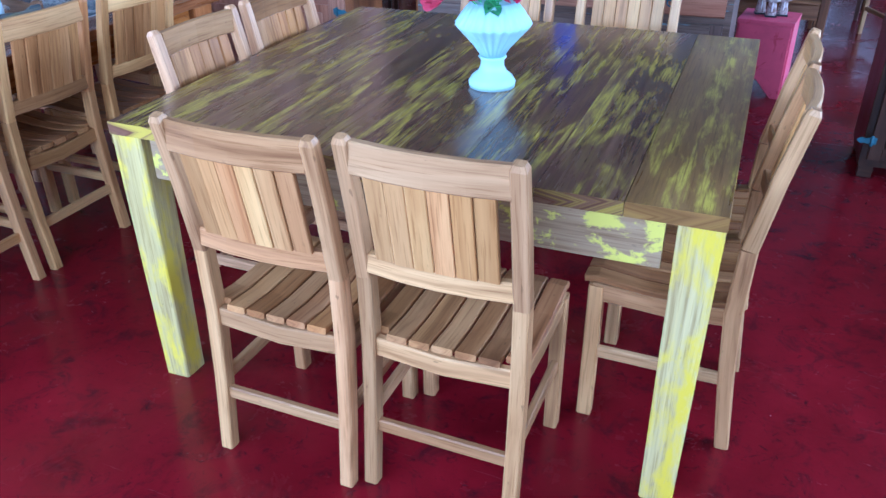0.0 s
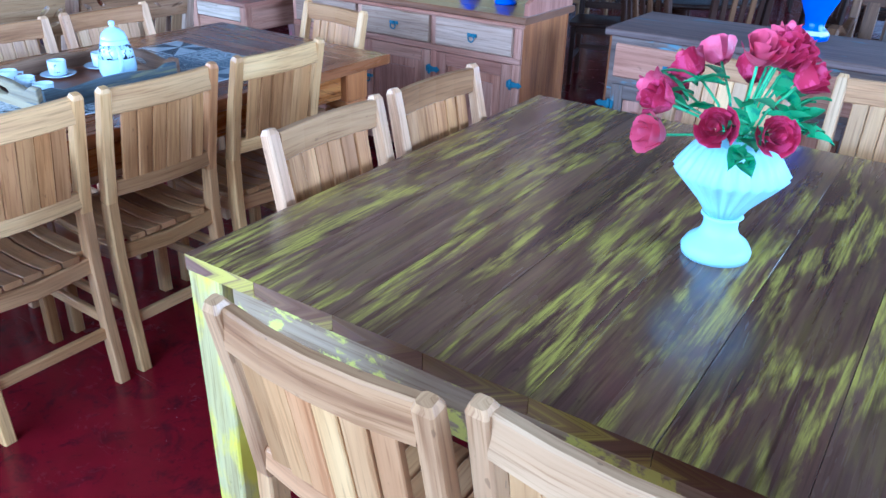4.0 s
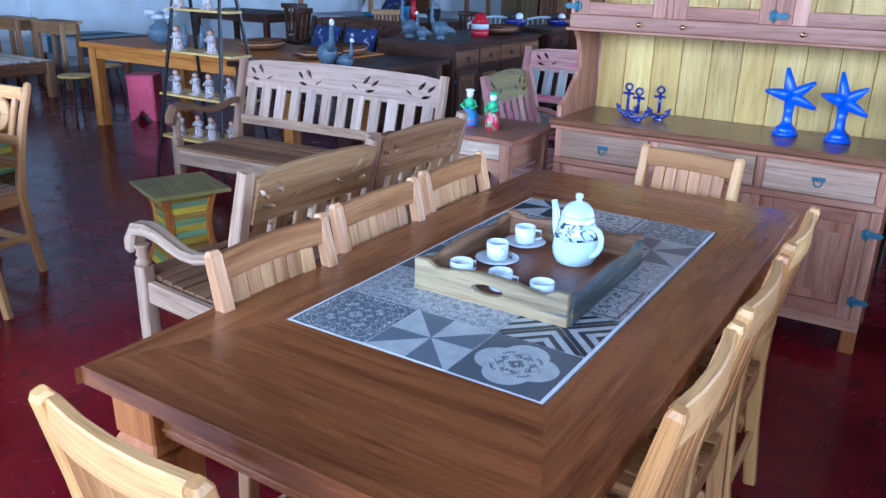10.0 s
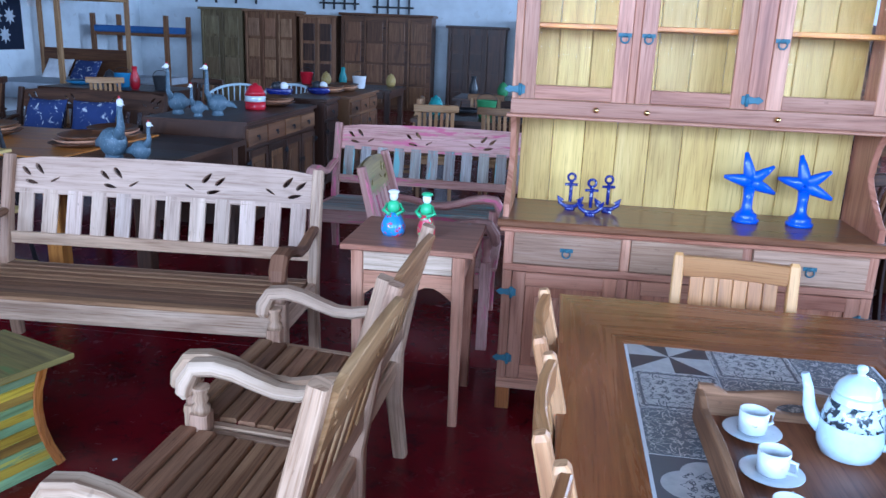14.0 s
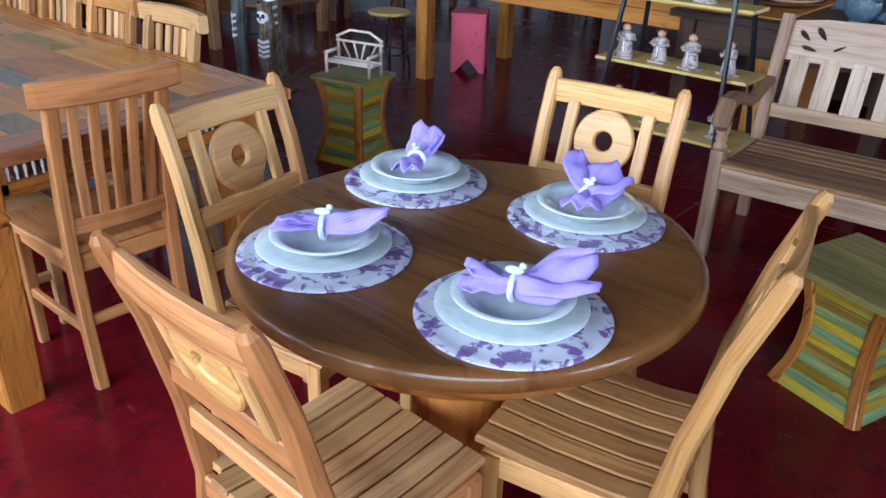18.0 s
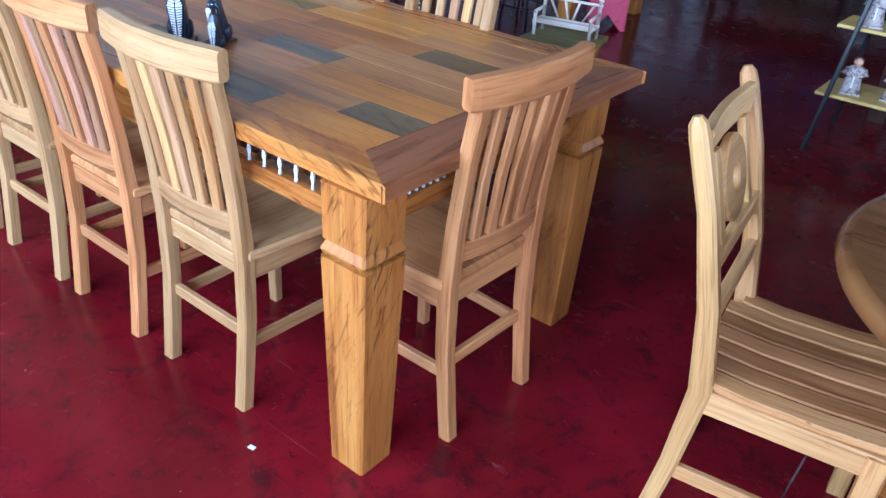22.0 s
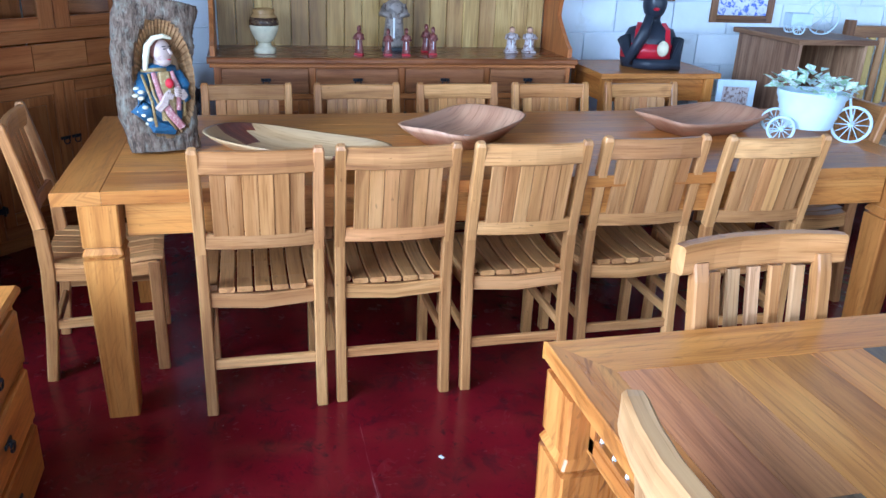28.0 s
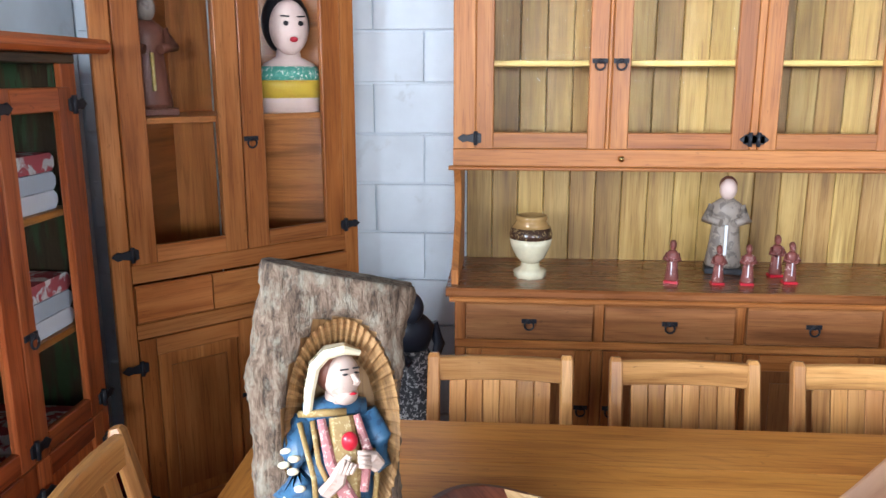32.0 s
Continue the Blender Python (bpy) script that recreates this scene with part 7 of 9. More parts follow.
# ---- on the honey dresser ----
urn = thing("ceramic_jar", "cream footed ceramic jar with a dark scroll band", "jar", pose(-12.78, 0.66, 0.905) @ Matrix.Diagonal((1.08, 1.08, 1.08, 1)))
part("jar_body", Geo().lathe([(0.03, 0.05), (0.05, 0.07), (0.068, 0.11), (0.072, 0.135)], segs=32), CREAMC, urn)
part("jar_band", Geo().lathe([(0.072, 0.1352), (0.073, 0.15), (0.066, 0.172)], segs=32), glazed("dark_scroll_glaze", (0.06, 0.03, 0.02), 0.25, 0.5, (0.36, 0.25, 0.12), 40, 0.56), urn)
part("jar_shoulder", Geo().lathe([(0.066, 0.1722), (0.052, 0.188), (0.05, 0.195), (0.055, 0.203), (0.052, 0.212), (0.045, 0.212), (0.042, 0.19)], segs=32), glazed("tan_glaze", (0.42, 0.24, 0.09), 0.25, 0.5), urn)
part("jar_foot", Geo().lathe([(0.055, 0), (0.057, 0.02), (0.048, 0.028), (0.034, 0.036), (0.031, 0.05)], segs=8), CREAMC, urn)
small_figure("saint_figurine", "tall grey-robed saint figurine on the dresser", "figurine", (-12.90, 1.385, 0.905), 0.37, GREYROBE, PALEPINK, 80, DARKSTONE)
for y, x, h, rz in ((1.16, -12.72, 0.16, 70), (1.318, -12.71, 0.145, 90), (1.42, -12.71, 0.15, 80), (1.56, -12.84, 0.16, 95), (1.577, -12.74, 0.155, 90)):
    small_figure("monk_figurine", "small red-brown clay figure on a red base", "figurine", (x, y, 0.905), h, ROSYCLAY, ROSYCLAY, rz, RED, 0, "monks on the dresser", 0.85)
for y in (2.08, 2.19):
    small_figure("bearded_figurine", "small pale clay bearded figure on the dresser", "figurine", (-12.86, y, 0.905), 0.15, SILVER, SKIN, 90, SILVER, 0, "bearded figures", 1.35)

# dark carved woman in a printed skirt, in the corner beside the dresser
PRINTSKIRT = glazed("black_white_printed_cloth", (0.05, 0.05, 0.055), 0.6, 0.0, (0.52, 0.50, 0.48), 34.0, 0.52)
torso = Geo().lathe([(0.055, 0.60), (0.075, 0.655), (0.085, 0.70), (0.05, 0.735), (0.028, 0.75)], segs=20, squash=0.75)
torso.ball((0.03, 0.035, 0.785), 0.052, 0.062, 0.062, 16, 11)
torso.tube([(0.02, 0.0, 0.72), (0.026, 0.018, 0.76)], 0.03, 10)
for k in (-1, 1):
    torso.tube([(k * 0.075, 0, 0.70), (k * 0.10, 0.02, 0.62), (k * 0.05, 0.08, 0.58)], [0.026, 0.022, 0.016], 8)
skirt = Geo().lathe([(0.11, 0.0), (0.115, 0.02), (0.10, 0.25), (0.085, 0.45), (0.075, 0.56), (0.056, 0.61)], segs=28, flute=0.04, flutes=14)
solid("carved_woman", joined("carved_woman", [(torso, CLAYBLACK), (skirt, PRINTSKIRT)]), CLAYBLACK, "black carved figure in a printed skirt standing in the corner", "statue", pose(-12.78, 0.225, 0.002, 0, 0, -60))

# ---- west end: side table with bust, pictures, cabinets ----
wt = thing("side_table", "honey wooden side table against the block wall", "table", pose(-12.70, 2.855, 0) @ Matrix.Diagonal((1, 0.893, 1.036, 1)))
part("tabletop", Geo().box(-0.26, 0.26, -0.42, 0.42, 0.79, 0.82, 0.004), HONEY, wt)
for x in (-0.21, 0.21):
    for y in (-0.36, 0.36):
        part("leg", Geo().bar((x, y, 0), (x, y, 0.7895), (1, 0, 0), 0.06, 0.06), HONEY, wt)
part("apron", Geo().box(0.19, 0.212, -0.328, 0.328, 0.66, 0.788), HONEY, wt)
part("apron", Geo().box(-0.175, 0.175, -0.38, -0.358, 0.66, 0.788), HONEY, wt)
arms = Geo().lathe([(0.15, 0), (0.165, 0.05), (0.16, 0.16), (0.13, 0.22), (0.06, 0.245), (0.045, 0.27), (0.045, 0.30)], segs=26, squash=0.62)
arms.ball((0, -0.015, 0.365), 0.07, 0.08, 0.095, 18, 12)
arms.tube([(0.15, -0.03, 0.16), (0.14, -0.12, 0.03), (0.0, -0.14, 0.03), (-0.10, -0.12, 0.03)], [0.045, 0.04, 0.034, 0.026], 12)
arms.tube([(-0.15, -0.03, 0.16), (-0.12, -0.11, 0.06), (-0.06, -0.12, 0.20), (-0.035, -0.10, 0.30)], [0.045, 0.04, 0.034, 0.026], 12)
topred = Geo().lathe([(0.166, 0.055), (0.168, 0.10), (0.161, 0.14)], segs=26, squash=0.64)
for s in (-1, 1):
    topred.path([(s * 0.09, -0.10, 0.13), (s * 0.085, -0.06, 0.215), (s * 0.07, 0.0, 0.245)], (1, 0, 0), 0.03, 0.02, 0.004)
flower = Geo().ball((0.06, -0.125, 0.12), 0.035, 0.02, 0.045, 10, 7)
lipsb = Geo().ball((0.0, -0.09, 0.335), 0.02, 0.012, 0.010, 10, 6)
wrap = Geo().ball((0, 0.015, 0.43), 0.066, 0.07, 0.05, 14, 9)
solid("clay_bust", joined("clay_bust", [(arms, CLAYBLACK), (topred, RED), (flower, CREAMC), (lipsb, RED), (wrap, GOLD)]), CLAYBLACK, "black clay bust in a red top resting on folded arms", "bust", pose(-12.70, 2.885, 0.85, 0, 0, 72))
PRINT = glazed("colour_print", (0.70, 0.72, 0.70), 0.4, 0.1, (0.10, 0.16, 0.55), 13, 0.50)
for y0, y1, z0, z1, pm in ((3.50, 3.96, 1.075, 1.525, PRINT), (2.99, 3.23, 1.20, 1.52, PAPER)):
    p = thing("framed_picture", "framed print hanging on the block wall", "picture", pose(-13.1, 0, 0))
    for shape in (Geo().box(0.001, 0.022, y0, y0 + 0.045, z0, z1), Geo().box(0.001, 0.022, y1 - 0.045, y1, z0, z1), Geo().box(0.001, 0.022, y0 + 0.0455, y1 - 0.0455, z0, z0 + 0.045), Geo().box(0.001, 0.022, y0 + 0.0455, y1 - 0.0455, z1 - 0.045, z1)):
        part("frame_bar", shape, MIDWOOD, p)
    part("print", Geo().box(0.001, 0.008, y0 + 0.046, y1 - 0.046, z0 + 0.046, z1 - 0.046, 0.0005), pm, p)
wf = thing("photo_stand", "white painted photo frame on a low stand", "picture frame", pose(-12.45, 3.345, 0, 0, 0, 72) @ Matrix.Diagonal((1, 1, 1.13, 1)))
part("stand", Geo().box(-0.10, 0.10, -0.08, 0.08, 0, 0.44), MIDWOOD, wf)
for shape in (Geo().box(-0.11, -0.075, -0.02, 0.0, 0.441, 0.72), Geo().box(0.075, 0.11, -0.02, 0.0, 0.441, 0.72), Geo().box(-0.0745, 0.0745, -0.02, 0.0, 0.441, 0.48), Geo().box(-0.0745, 0.0745, -0.02, 0.0, 0.685, 0.72)):
    part("frame_bar", shape, WOVEN, wf)
part("photo", Geo().box(-0.0744, 0.0744, -0.012, -0.006, 0.481, 0.684, 0.0005), SILVER, wf)
# SEATBROWN replaces a honey tone to paint in the shade on this cabinet
nc = thing("low_cabinet", "wooden cabinet with a recessed front against the wall, browned for shade", "cabinet", pose(-12.98, 3.65, 0) @ Matrix.Diagonal((1, 0.84, 1, 1)))
part("top", Geo().box(0, 0.66, -0.04, 0.60, 1.03, 1.06, 0.005), SEATBROWN, nc)
for y in (0.0, 0.53):
    part("side_panel", Geo().box(0.02, 0.62, y, y + 0.03, 0.0, 1.0295), SEATBROWN, nc)
part("back_panel", Geo().box(0.02, 0.04, 0.031, 0.529, 0.02, 1.0295), SEATBROWN, nc)
part("door", Geo().box(0.585, 0.61, 0.032, 0.528, 0.04, 0.70), MIDWOOD, nc)
part("shelf", Geo().box(0.045, 0.60, 0.032, 0.528, 0.70, 0.72), SEATBROWN, nc)
trike = thing("wire_tricycle", "white wire tricycle planter on the cabinet", "planter", pose(-12.62, 3.88, 1.06, 0, 0, 80))
part("box", Geo().box(-0.13, 0.0, -0.05, 0.05, 0.05, 0.12), WOVEN, trike)
for x, y, r in ((0.09, 0, 0.10), (-0.08, 0.06, 0.035), (-0.08, -0.06, 0.035)):
    w = part("wheel", Geo().tube([(x + r * math.cos(a), y, r + r * math.sin(a)) for a in [2 * math.pi * i / 22 for i in range(22)]], 0.005, 6, True), WOVEN, trike)
    for i in range(5):
        a = math.pi * i / 5
        part("spoke", Geo().tube([(x - r * math.cos(a), y, r - r * math.sin(a)), (x + r * math.cos(a), y, r + r * math.sin(a))], 0.002, 4), WOVEN, w)
part("fork", Geo().tube([(0.09, 0, 0.10), (0.06, 0, 0.23), (0.10, 0.04, 0.26)], 0.004, 6), WOVEN, trike)

# corner cupboard, set across the corner
cc = thing("corner_cupboard", "honey wooden corner cupboard with two glazed doors", "cabinet", pose(-12.22, -0.645, 0, 0, 0, 135))
W = 0.92
part("plinth", Geo().box(0.02, W - 0.02, 0.03, 0.06, 0, 0.08), COPPER, cc)
for a, b in ((0, 0.06), (W - 0.06, W)):
    part("front_stile", Geo().box(a, b, 0, 0.022, 0.08, 2.2), COPPER, cc)
for z0, z1 in ((0.08, 0.14), (0.80, 0.85), (0.985, 1.045), (2.12, 2.2)):
    part("front_rail", Geo().box(0.061, W - 0.061, 0, 0.022, z0, z1), COPPER, cc)
part("cornice", Geo().box(-0.04, W + 0.04, -0.04, 0.06, 2.201, 2.25, 0.012), COPPER, cc)
q = 0.7071
for x, dx in ((0.012, 1), (W - 0.012, -1)):
    part("return_panel", Geo().bar((x, 0.025, 1.1), (x + dx * 0.36, 0.385, 1.1), (0, 0, 1), 2.18, 0.02), COPPER, cc)
part("back_panel", Geo().box(0.38, W - 0.38, 0.388, 0.40, 0.02, 2.18), COPPER, cc)
for k, z in enumerate((0.10, 0.82, 1.0, 1.49, 2.13)):
    part("shelf", plate("shelf", [[(0.03, 0.024), (W - 0.03, 0.024), (W - 0.38, 0.375), (0.38, 0.375)]], 0.02, COPPER, Matrix.Translation((0, 0, z)), 0.002), COPPER, cc)
panel_door(cc, 0.063, W / 2 - 0.002, 0.142, 0.798, -0.006, COPPER, COPPER, 0.063, W / 2 - 0.03, IRON)
panel_door(cc, W / 2 + 0.002, W - 0.063, 0.142, 0.798, -0.006, COPPER, COPPER, W - 0.063, W / 2 + 0.03, IRON)
for a, b in ((0.063, 0.315), (0.32, 0.60), (0.605, W - 0.063)):
    d = part("drawer", Geo().path([(a, -0.002, 0.917), (b, -0.002, 0.917)], (0, 1, 0), 0.022, 0.125, 0.008), COPPER, cc)
    if a > 0.3 and b < 0.6:
        iron_ring(d, ((a + b) / 2, -0.014, 0.92), (0, -1, 0), IRON)
glass_door(cc, 0.063, W / 2 - 0.002, 1.047, 2.118, -0.006, COPPER, 0.063, None, IRON, 0.08)
glass_door(cc, W / 2 + 0.002, W - 0.063, 1.047, 2.118, -0.006, COPPER, W - 0.063, W / 2 + 0.028, IRON, 0.08)
CC = pose(-12.22, -0.645, 0, 0, 0, 135)
EMB = glazed("embroidered_yellow", (0.62, 0.40, 0.05), 0.4, 0.1, (0.45, 0.06, 0.04), 40, 0.6)
TEALBAND = glazed("embroidered_teal", (0.05, 0.30, 0.22), 0.4, 0.1, (0.70, 0.68, 0.60), 46, 0.56)
neck = Geo().lathe([(0.095, 0), (0.10, 0.04), (0.105, 0.11), (0.085, 0.15), (0.042, 0.172), (0.038, 0.195)], segs=24, squash=0.6)
neck.ball((0, -0.02, 0.262), 0.064, 0.06, 0.084, 18, 12)
hairg = Geo().ball((0, 0.02, 0.277), 0.080, 0.055, 0.10, 16, 11)
dressg = Geo().lathe([(0.1005, 0.045), (0.107, 0.085), (0.1085, 0.10)], segs=24, squash=0.62)
bandg = Geo().lathe([(0.108, 0.1005), (0.107, 0.115), (0.094, 0.143)], segs=24, squash=0.62)
eyes = Geo()
for s in (-1, 1):
    eyes.ball((s * 0.024, -0.077, 0.272), 0.009, 0.004, 0.008, 8, 6)
    eyes.bar((s * 0.012, -0.08, 0.292), (s * 0.04, -0.073, 0.294), (0, 0, 1), 0.005, 0.004)
mouth = Geo().ball((0, -0.078, 0.224), 0.014, 0.006, 0.009, 10, 6)
solid("painted_bust", joined("painted_bust", [(neck, PALEPINK), (hairg, BLACK), (dressg, EMB), (bandg, TEALBAND), (eyes, BLACK), (mouth, RED)]), PALEPINK, "painted bust of a black-haired woman in an embroidered blouse", "bust", CC @ pose(0.705, 0.098, 1.5005, 0, 0, -14) @ Matrix.Diagonal((1.1, 1.0, 1.12, 1)))
small_figure("clay_figurine", "grey-brown clay figure with a yellow apron in the cupboard", "figurine", tuple(CC @ Vector((0.22, 0.15, 1.5005))), 0.40, BROWNROBE, GREYROBE, 130, BROWNROBE, front=GOLD)

dc = thing("display_cabinet", "dark red-stained display cabinet with folded linen on its shelves", "cabinet", pose(-10.92, -0.60, 0, 0, 0, 180))
W = 1.12
DG = wood("dark_green_worn_paint", (0.11, 0.085, 0.05), (0.075, 0.058, 0.036), (0.03, 0.024, 0.016), 0.35, wear=(0.04, 0.075, 0.035), wear_by=0.25)
part("base", Geo().box(0.0, W, 0.01, 0.5, 0.03, 0.19), REDWOOD, dc)
for x in (0.03, W - 0.07):
    for y in (0.03, 0.45):
        part("foot", Geo().box(x, x + 0.04, y, y + 0.04, 0, 0.0295), REDWOOD, dc)
for x in (0.0, W - 0.03):
    part("side_panel", Geo().box(x, x + 0.03, 0.02, 0.5, 0.1905, 1.66), DG, dc)
part("back_panel", Geo().box(0.031, W - 0.031, 0.48, 0.495, 0.1905, 1.66), HONEY, dc)
part("top", Geo().box(0.0, W, 0.0, 0.5, 1.6605, 1.685), DG, dc)
part("cornice", Geo().path([(-0.05, 0.22, 1.705), (W + 0.05, 0.22, 1.705)], (0, 1, 0), 0.60, 0.038, 0.012), REDWOOD, dc)
for z in (0.56, 0.95, 1.28):
    part("shelf", Geo().box(0.031, W - 0.031, 0.03, 0.479, z - 0.02, z), HONEY, dc)
for a, b in ((0.0, 0.07), (W - 0.07, W)):
    part("front_stile", Geo().box(a, b, 0.0, 0.0195, 0.1905, 1.66), REDWOOD, dc)
for a, b, hx, kx in ((0.073, 0.396, 0.073, 0.366), (0.40, 0.72, 0.72, 0.43), (0.724, W - 0.073, W - 0.073, 0.754)):
    glass_door(dc, a, b, 0.70, 1.60, -0.024, REDWOOD, hx, kx, IRON, 0.06)
    panel_door(dc, a, b, 0.20, 0.695, -0.024, REDWOOD, REDWOOD, hx, kx, IRON)
DC = pose(-10.92, -0.60, 0, 0, 0, 180)
for i in range(9):
    x, z = 0.19 + 0.36 * (i % 3) + (0.02 if i // 3 == 1 else 0), (0.56, 0.95, 1.28)[i // 3]
    for j in range(3):
        g = Geo().box(x - 0.14, x + 0.14, 0.045, 0.34, z + 0.002 + j * 0.05, z + 0.05 + j * 0.05, 0.018)
        solid("folded_linen", g, (CLOTHW, CLOTHR, PAPER)[(i + j) % 3], "folded pale linen cloth stacked on a cabinet shelf", "linen", DC @ pose(0, 0, 0), "folded linen")

ch = thing("chest_of_drawers", "low honey wooden chest of drawers with rounded top", "chest", pose(-9.90, -0.59, 0, 0, 0, 90) @ Matrix.Diagonal((1, 1, 0.82, 1)))
part("body", Geo().box(0.02, 0.50, 0.02, 0.58, 0.02, 0.70), HONEY, ch)
part("top", Geo().box(0, 0.52, 0, 0.60, 0.7005, 0.735, 0.014), HONEY, ch)
for i in range(3):
    d = part("drawer", Geo().path([(0.506, 0.05, 0.14 + 0.22 * i), (0.506, 0.55, 0.14 + 0.22 * i)], (1, 0, 0), 0.02, 0.19, 0.008), HONEY, ch)
    iron_ring(d, (0.517, 0.30, 0.15 + 0.22 * i), (1, 0, 0), IRON)
part("side_board", Geo().box(0.06, 0.46, 0.5805, 0.59, 0.08, 0.66, 0.004), HONEY, ch)

# ---- round bar table with urn, slatted day bed, owls, round stools ----
# plum tint puts shade and its reflections into the colour of the leg boards
SHADEPLUM = wood("shaded_plum_wood", (0.27, 0.135, 0.105), (0.20, 0.092, 0.072), (0.09, 0.04, 0.032), 0.4, (0.8, 0.7, 0.7), 0.4, grain=0.4)
bt = thing("round_bar_table", "round wooden table on scalloped board legs", "table", pose(-11.13, 3.75, 0))
part("tabletop", Geo().lathe([(0.46, 0.815), (0.475, 0.82), (0.48, 0.84), (0.475, 0.855), (0.46, 0.86)], segs=48), MIDWOOD, bt)
for k in range(4):
    wave = [(0.03, 0), (0.30, 0), (0.31, 0.03)] + [(0.255 + 0.05 * math.sin(z * 17), z) for z in [0.06 + 0.05 * i for i in range(15)]] + [(0.30, 0.8145), (0.03, 0.8145)]
    part("leg_board", plate("leg_board", [wave], 0.035, SHADEPLUM, pose(0, 0, 0, 0, 0, 20 + 90 * k) @ UPRIGHT, 0.004, "y"), SHADEPLUM, bt)
part("price_tag", Geo().box(0.36, 0.42, -0.24, -0.18, 0.8605, 0.862, 0.0003), PAPER, bt, "white paper tag")
un = thing("red_urn", "glossy red turned wooden finial urn on the table", "urn", pose(-11.30, 3.80, 0.86))
part("urn_body", Geo().lathe([(0.05, 0), (0.055, 0.012), (0.035, 0.03), (0.03, 0.055), (0.045, 0.075), (0.085, 0.10), (0.092, 0.115), (0.07, 0.135), (0.05, 0.15), (0.055, 0.165), (0.045, 0.18)], segs=32), RED, un)
part("urn_lid", Geo().lathe([(0.046, 0.1805), (0.035, 0.20), (0.02, 0.22), (0.026, 0.235), (0.016, 0.25), (0.022, 0.265), (0.012, 0.285), (0.015, 0.30), (0.006, 0.32), (0.003, 0.37)], segs=28), RED, un)
db = thing("day_bed", "wooden day bed base with pale slats", "bed", pose(-11.72, 4.98, 0))
for y in (-0.62, 0.62):
    part("side_board", Geo().box(-0.92, 0.92, y - 0.02, y + 0.02, 0.28, 0.40), BROWN, db)
for x in (-0.94, 0.94):
    part("end_board", Geo().box(x - 0.018, x + 0.018, -0.60, 0.60, 0.27, 0.40), MIDWOOD, db)
    for y in (-0.60, 0.60):
        part("leg", Geo().bar((x, y, 0), (x, y, 0.405), (1, 0, 0), 0.08, 0.08), TAN, db)
for i in range(17):
    y = -0.58 + 1.16 * i / 16
    part("slat", Geo().box(-0.92, 0.92, y - 0.027, y + 0.027, 0.402, 0.422, 0.003), SLATBED, db)
hb = thing("slatted_headboard", "tall cream slatted wooden panel behind the bar table", "headboard", pose(-12.72, 5.0, 0))
for i in range(20):
    y = -0.70 + 1.4 * i / 19
    part("slat", Geo().box(0, 0.02, y - 0.024, y + 0.024, 0.5, 1.05), CREAM if i % 2 else STRAW, hb)
for z in (0.46, 1.07):
    part("rail", Geo().box(-0.01, 0.03, -0.76, 0.76, z - 0.035, z + 0.035), MIDWOOD, hb)
for y in (-0.74, 0.74):
    part("post", Geo().box(-0.012, 0.032, y - 0.03, y + 0.03, 0, 1.14), MIDWOOD, hb)


def owl_post(x, y, h, r, rz, white):
    trunk = Geo()
    n = 9
    trunk.path([(0.012 * math.sin(i * 1.1), 0, h * i / n) for i in range(n + 1)], (1, 0, 0), [r * 1.7 * (1 + 0.12 * math.sin(i * 2.2)) for i in range(n + 1)], [r * 1.5] * (n + 1), r * 0.5)
    pale = Geo().ball((0, -r * 0.55, h * 0.86), r * 0.78, r * 0.4, h * 0.075, 14, 9)
    for k in range(4):
        pale.path([(-r * 0.7, -r * 0.62, h * (0.62 - 0.05 * k)), (0, -r * 0.82, h * (0.60 - 0.05 * k)), (r * 0.7, -r * 0.62, h * (0.62 - 0.05 * k))], (0, 0, 1), 0.018, 0.014, 0.003)
    dark = Geo()
    for s in (-1, 1):
        dark.ball((s * r * 0.33, -r * 0.92, h * 0.875), r * 0.24, r * 0.14, r * 0.24, 10, 7)
        dark.path([(s * r * 0.2, -r * 0.3, h * 0.96), (s * r * 0.7, -r * 0.2, h * 1.01)], (0, 1, 0), [r * 0.8, 0.01], [r * 0.5, 0.01], 0.004)
    dark.path([(0, -r * 0.92, h * 0.865), (0, -r * 1.05, h * 0.83)], (1, 0, 0), [r * 0.22, 0.004], [r * 0.2, 0.004], 0.002)
    base = Geo().box(-r * 1.3, r * 1.3, -r * 1.2, r * 1.2, -0.002, 0.015)
    solid("owl_post", joined("owl_post", [(trunk, TRAYDARK if white else BARK), (pale, PAPER), (dark, BLACK), (base, MIDWOOD)]), BARK, "carved painted owl post standing on the floor", "carving", pose(x, y, 0.002, 0, 0, rz), "owl posts")


owl_post(-9.36, 3.90, 1.02, 0.075, 22, False)
owl_post(-9.47, 3.70, 0.86, 0.055, -25, True)
owl_post(-9.27, 3.76, 0.62, 0.058, 18, False)


def round_stool(x, y, h=0.45, seat=STRAW):
    t = thing("round_stool", "round pale wooden stool on thin dark legs", "stool", pose(x, y, 0), "round stools")
    part("seat", Geo().lathe([(0.155, h - 0.025), (0.165, h - 0.015), (0.162, h - 0.003), (0.155, h)], segs=28), seat, t)
    for k in range(4):
        a = radians(45 + 90 * k)
        part("leg", Geo().tube([(0.10 * math.cos(a), 0.10 * math.sin(a), h - 0.025), (0.16 * math.cos(a), 0.16 * math.sin(a), 0)], 0.009, 7), IRON, t)
    part("foot_ring", Geo().tube([(0.145 * math.cos(a), 0.145 * math.sin(a), 0.14) for a in [2 * math.pi * i / 20 for i in range(20)]], 0.006, 6, True), IRON, t)


round_stool(-9.27, 4.92)
round_stool(-9.75, 5.60)
round_stool(-10.35, 4.55, 0.42, MIDWOOD)

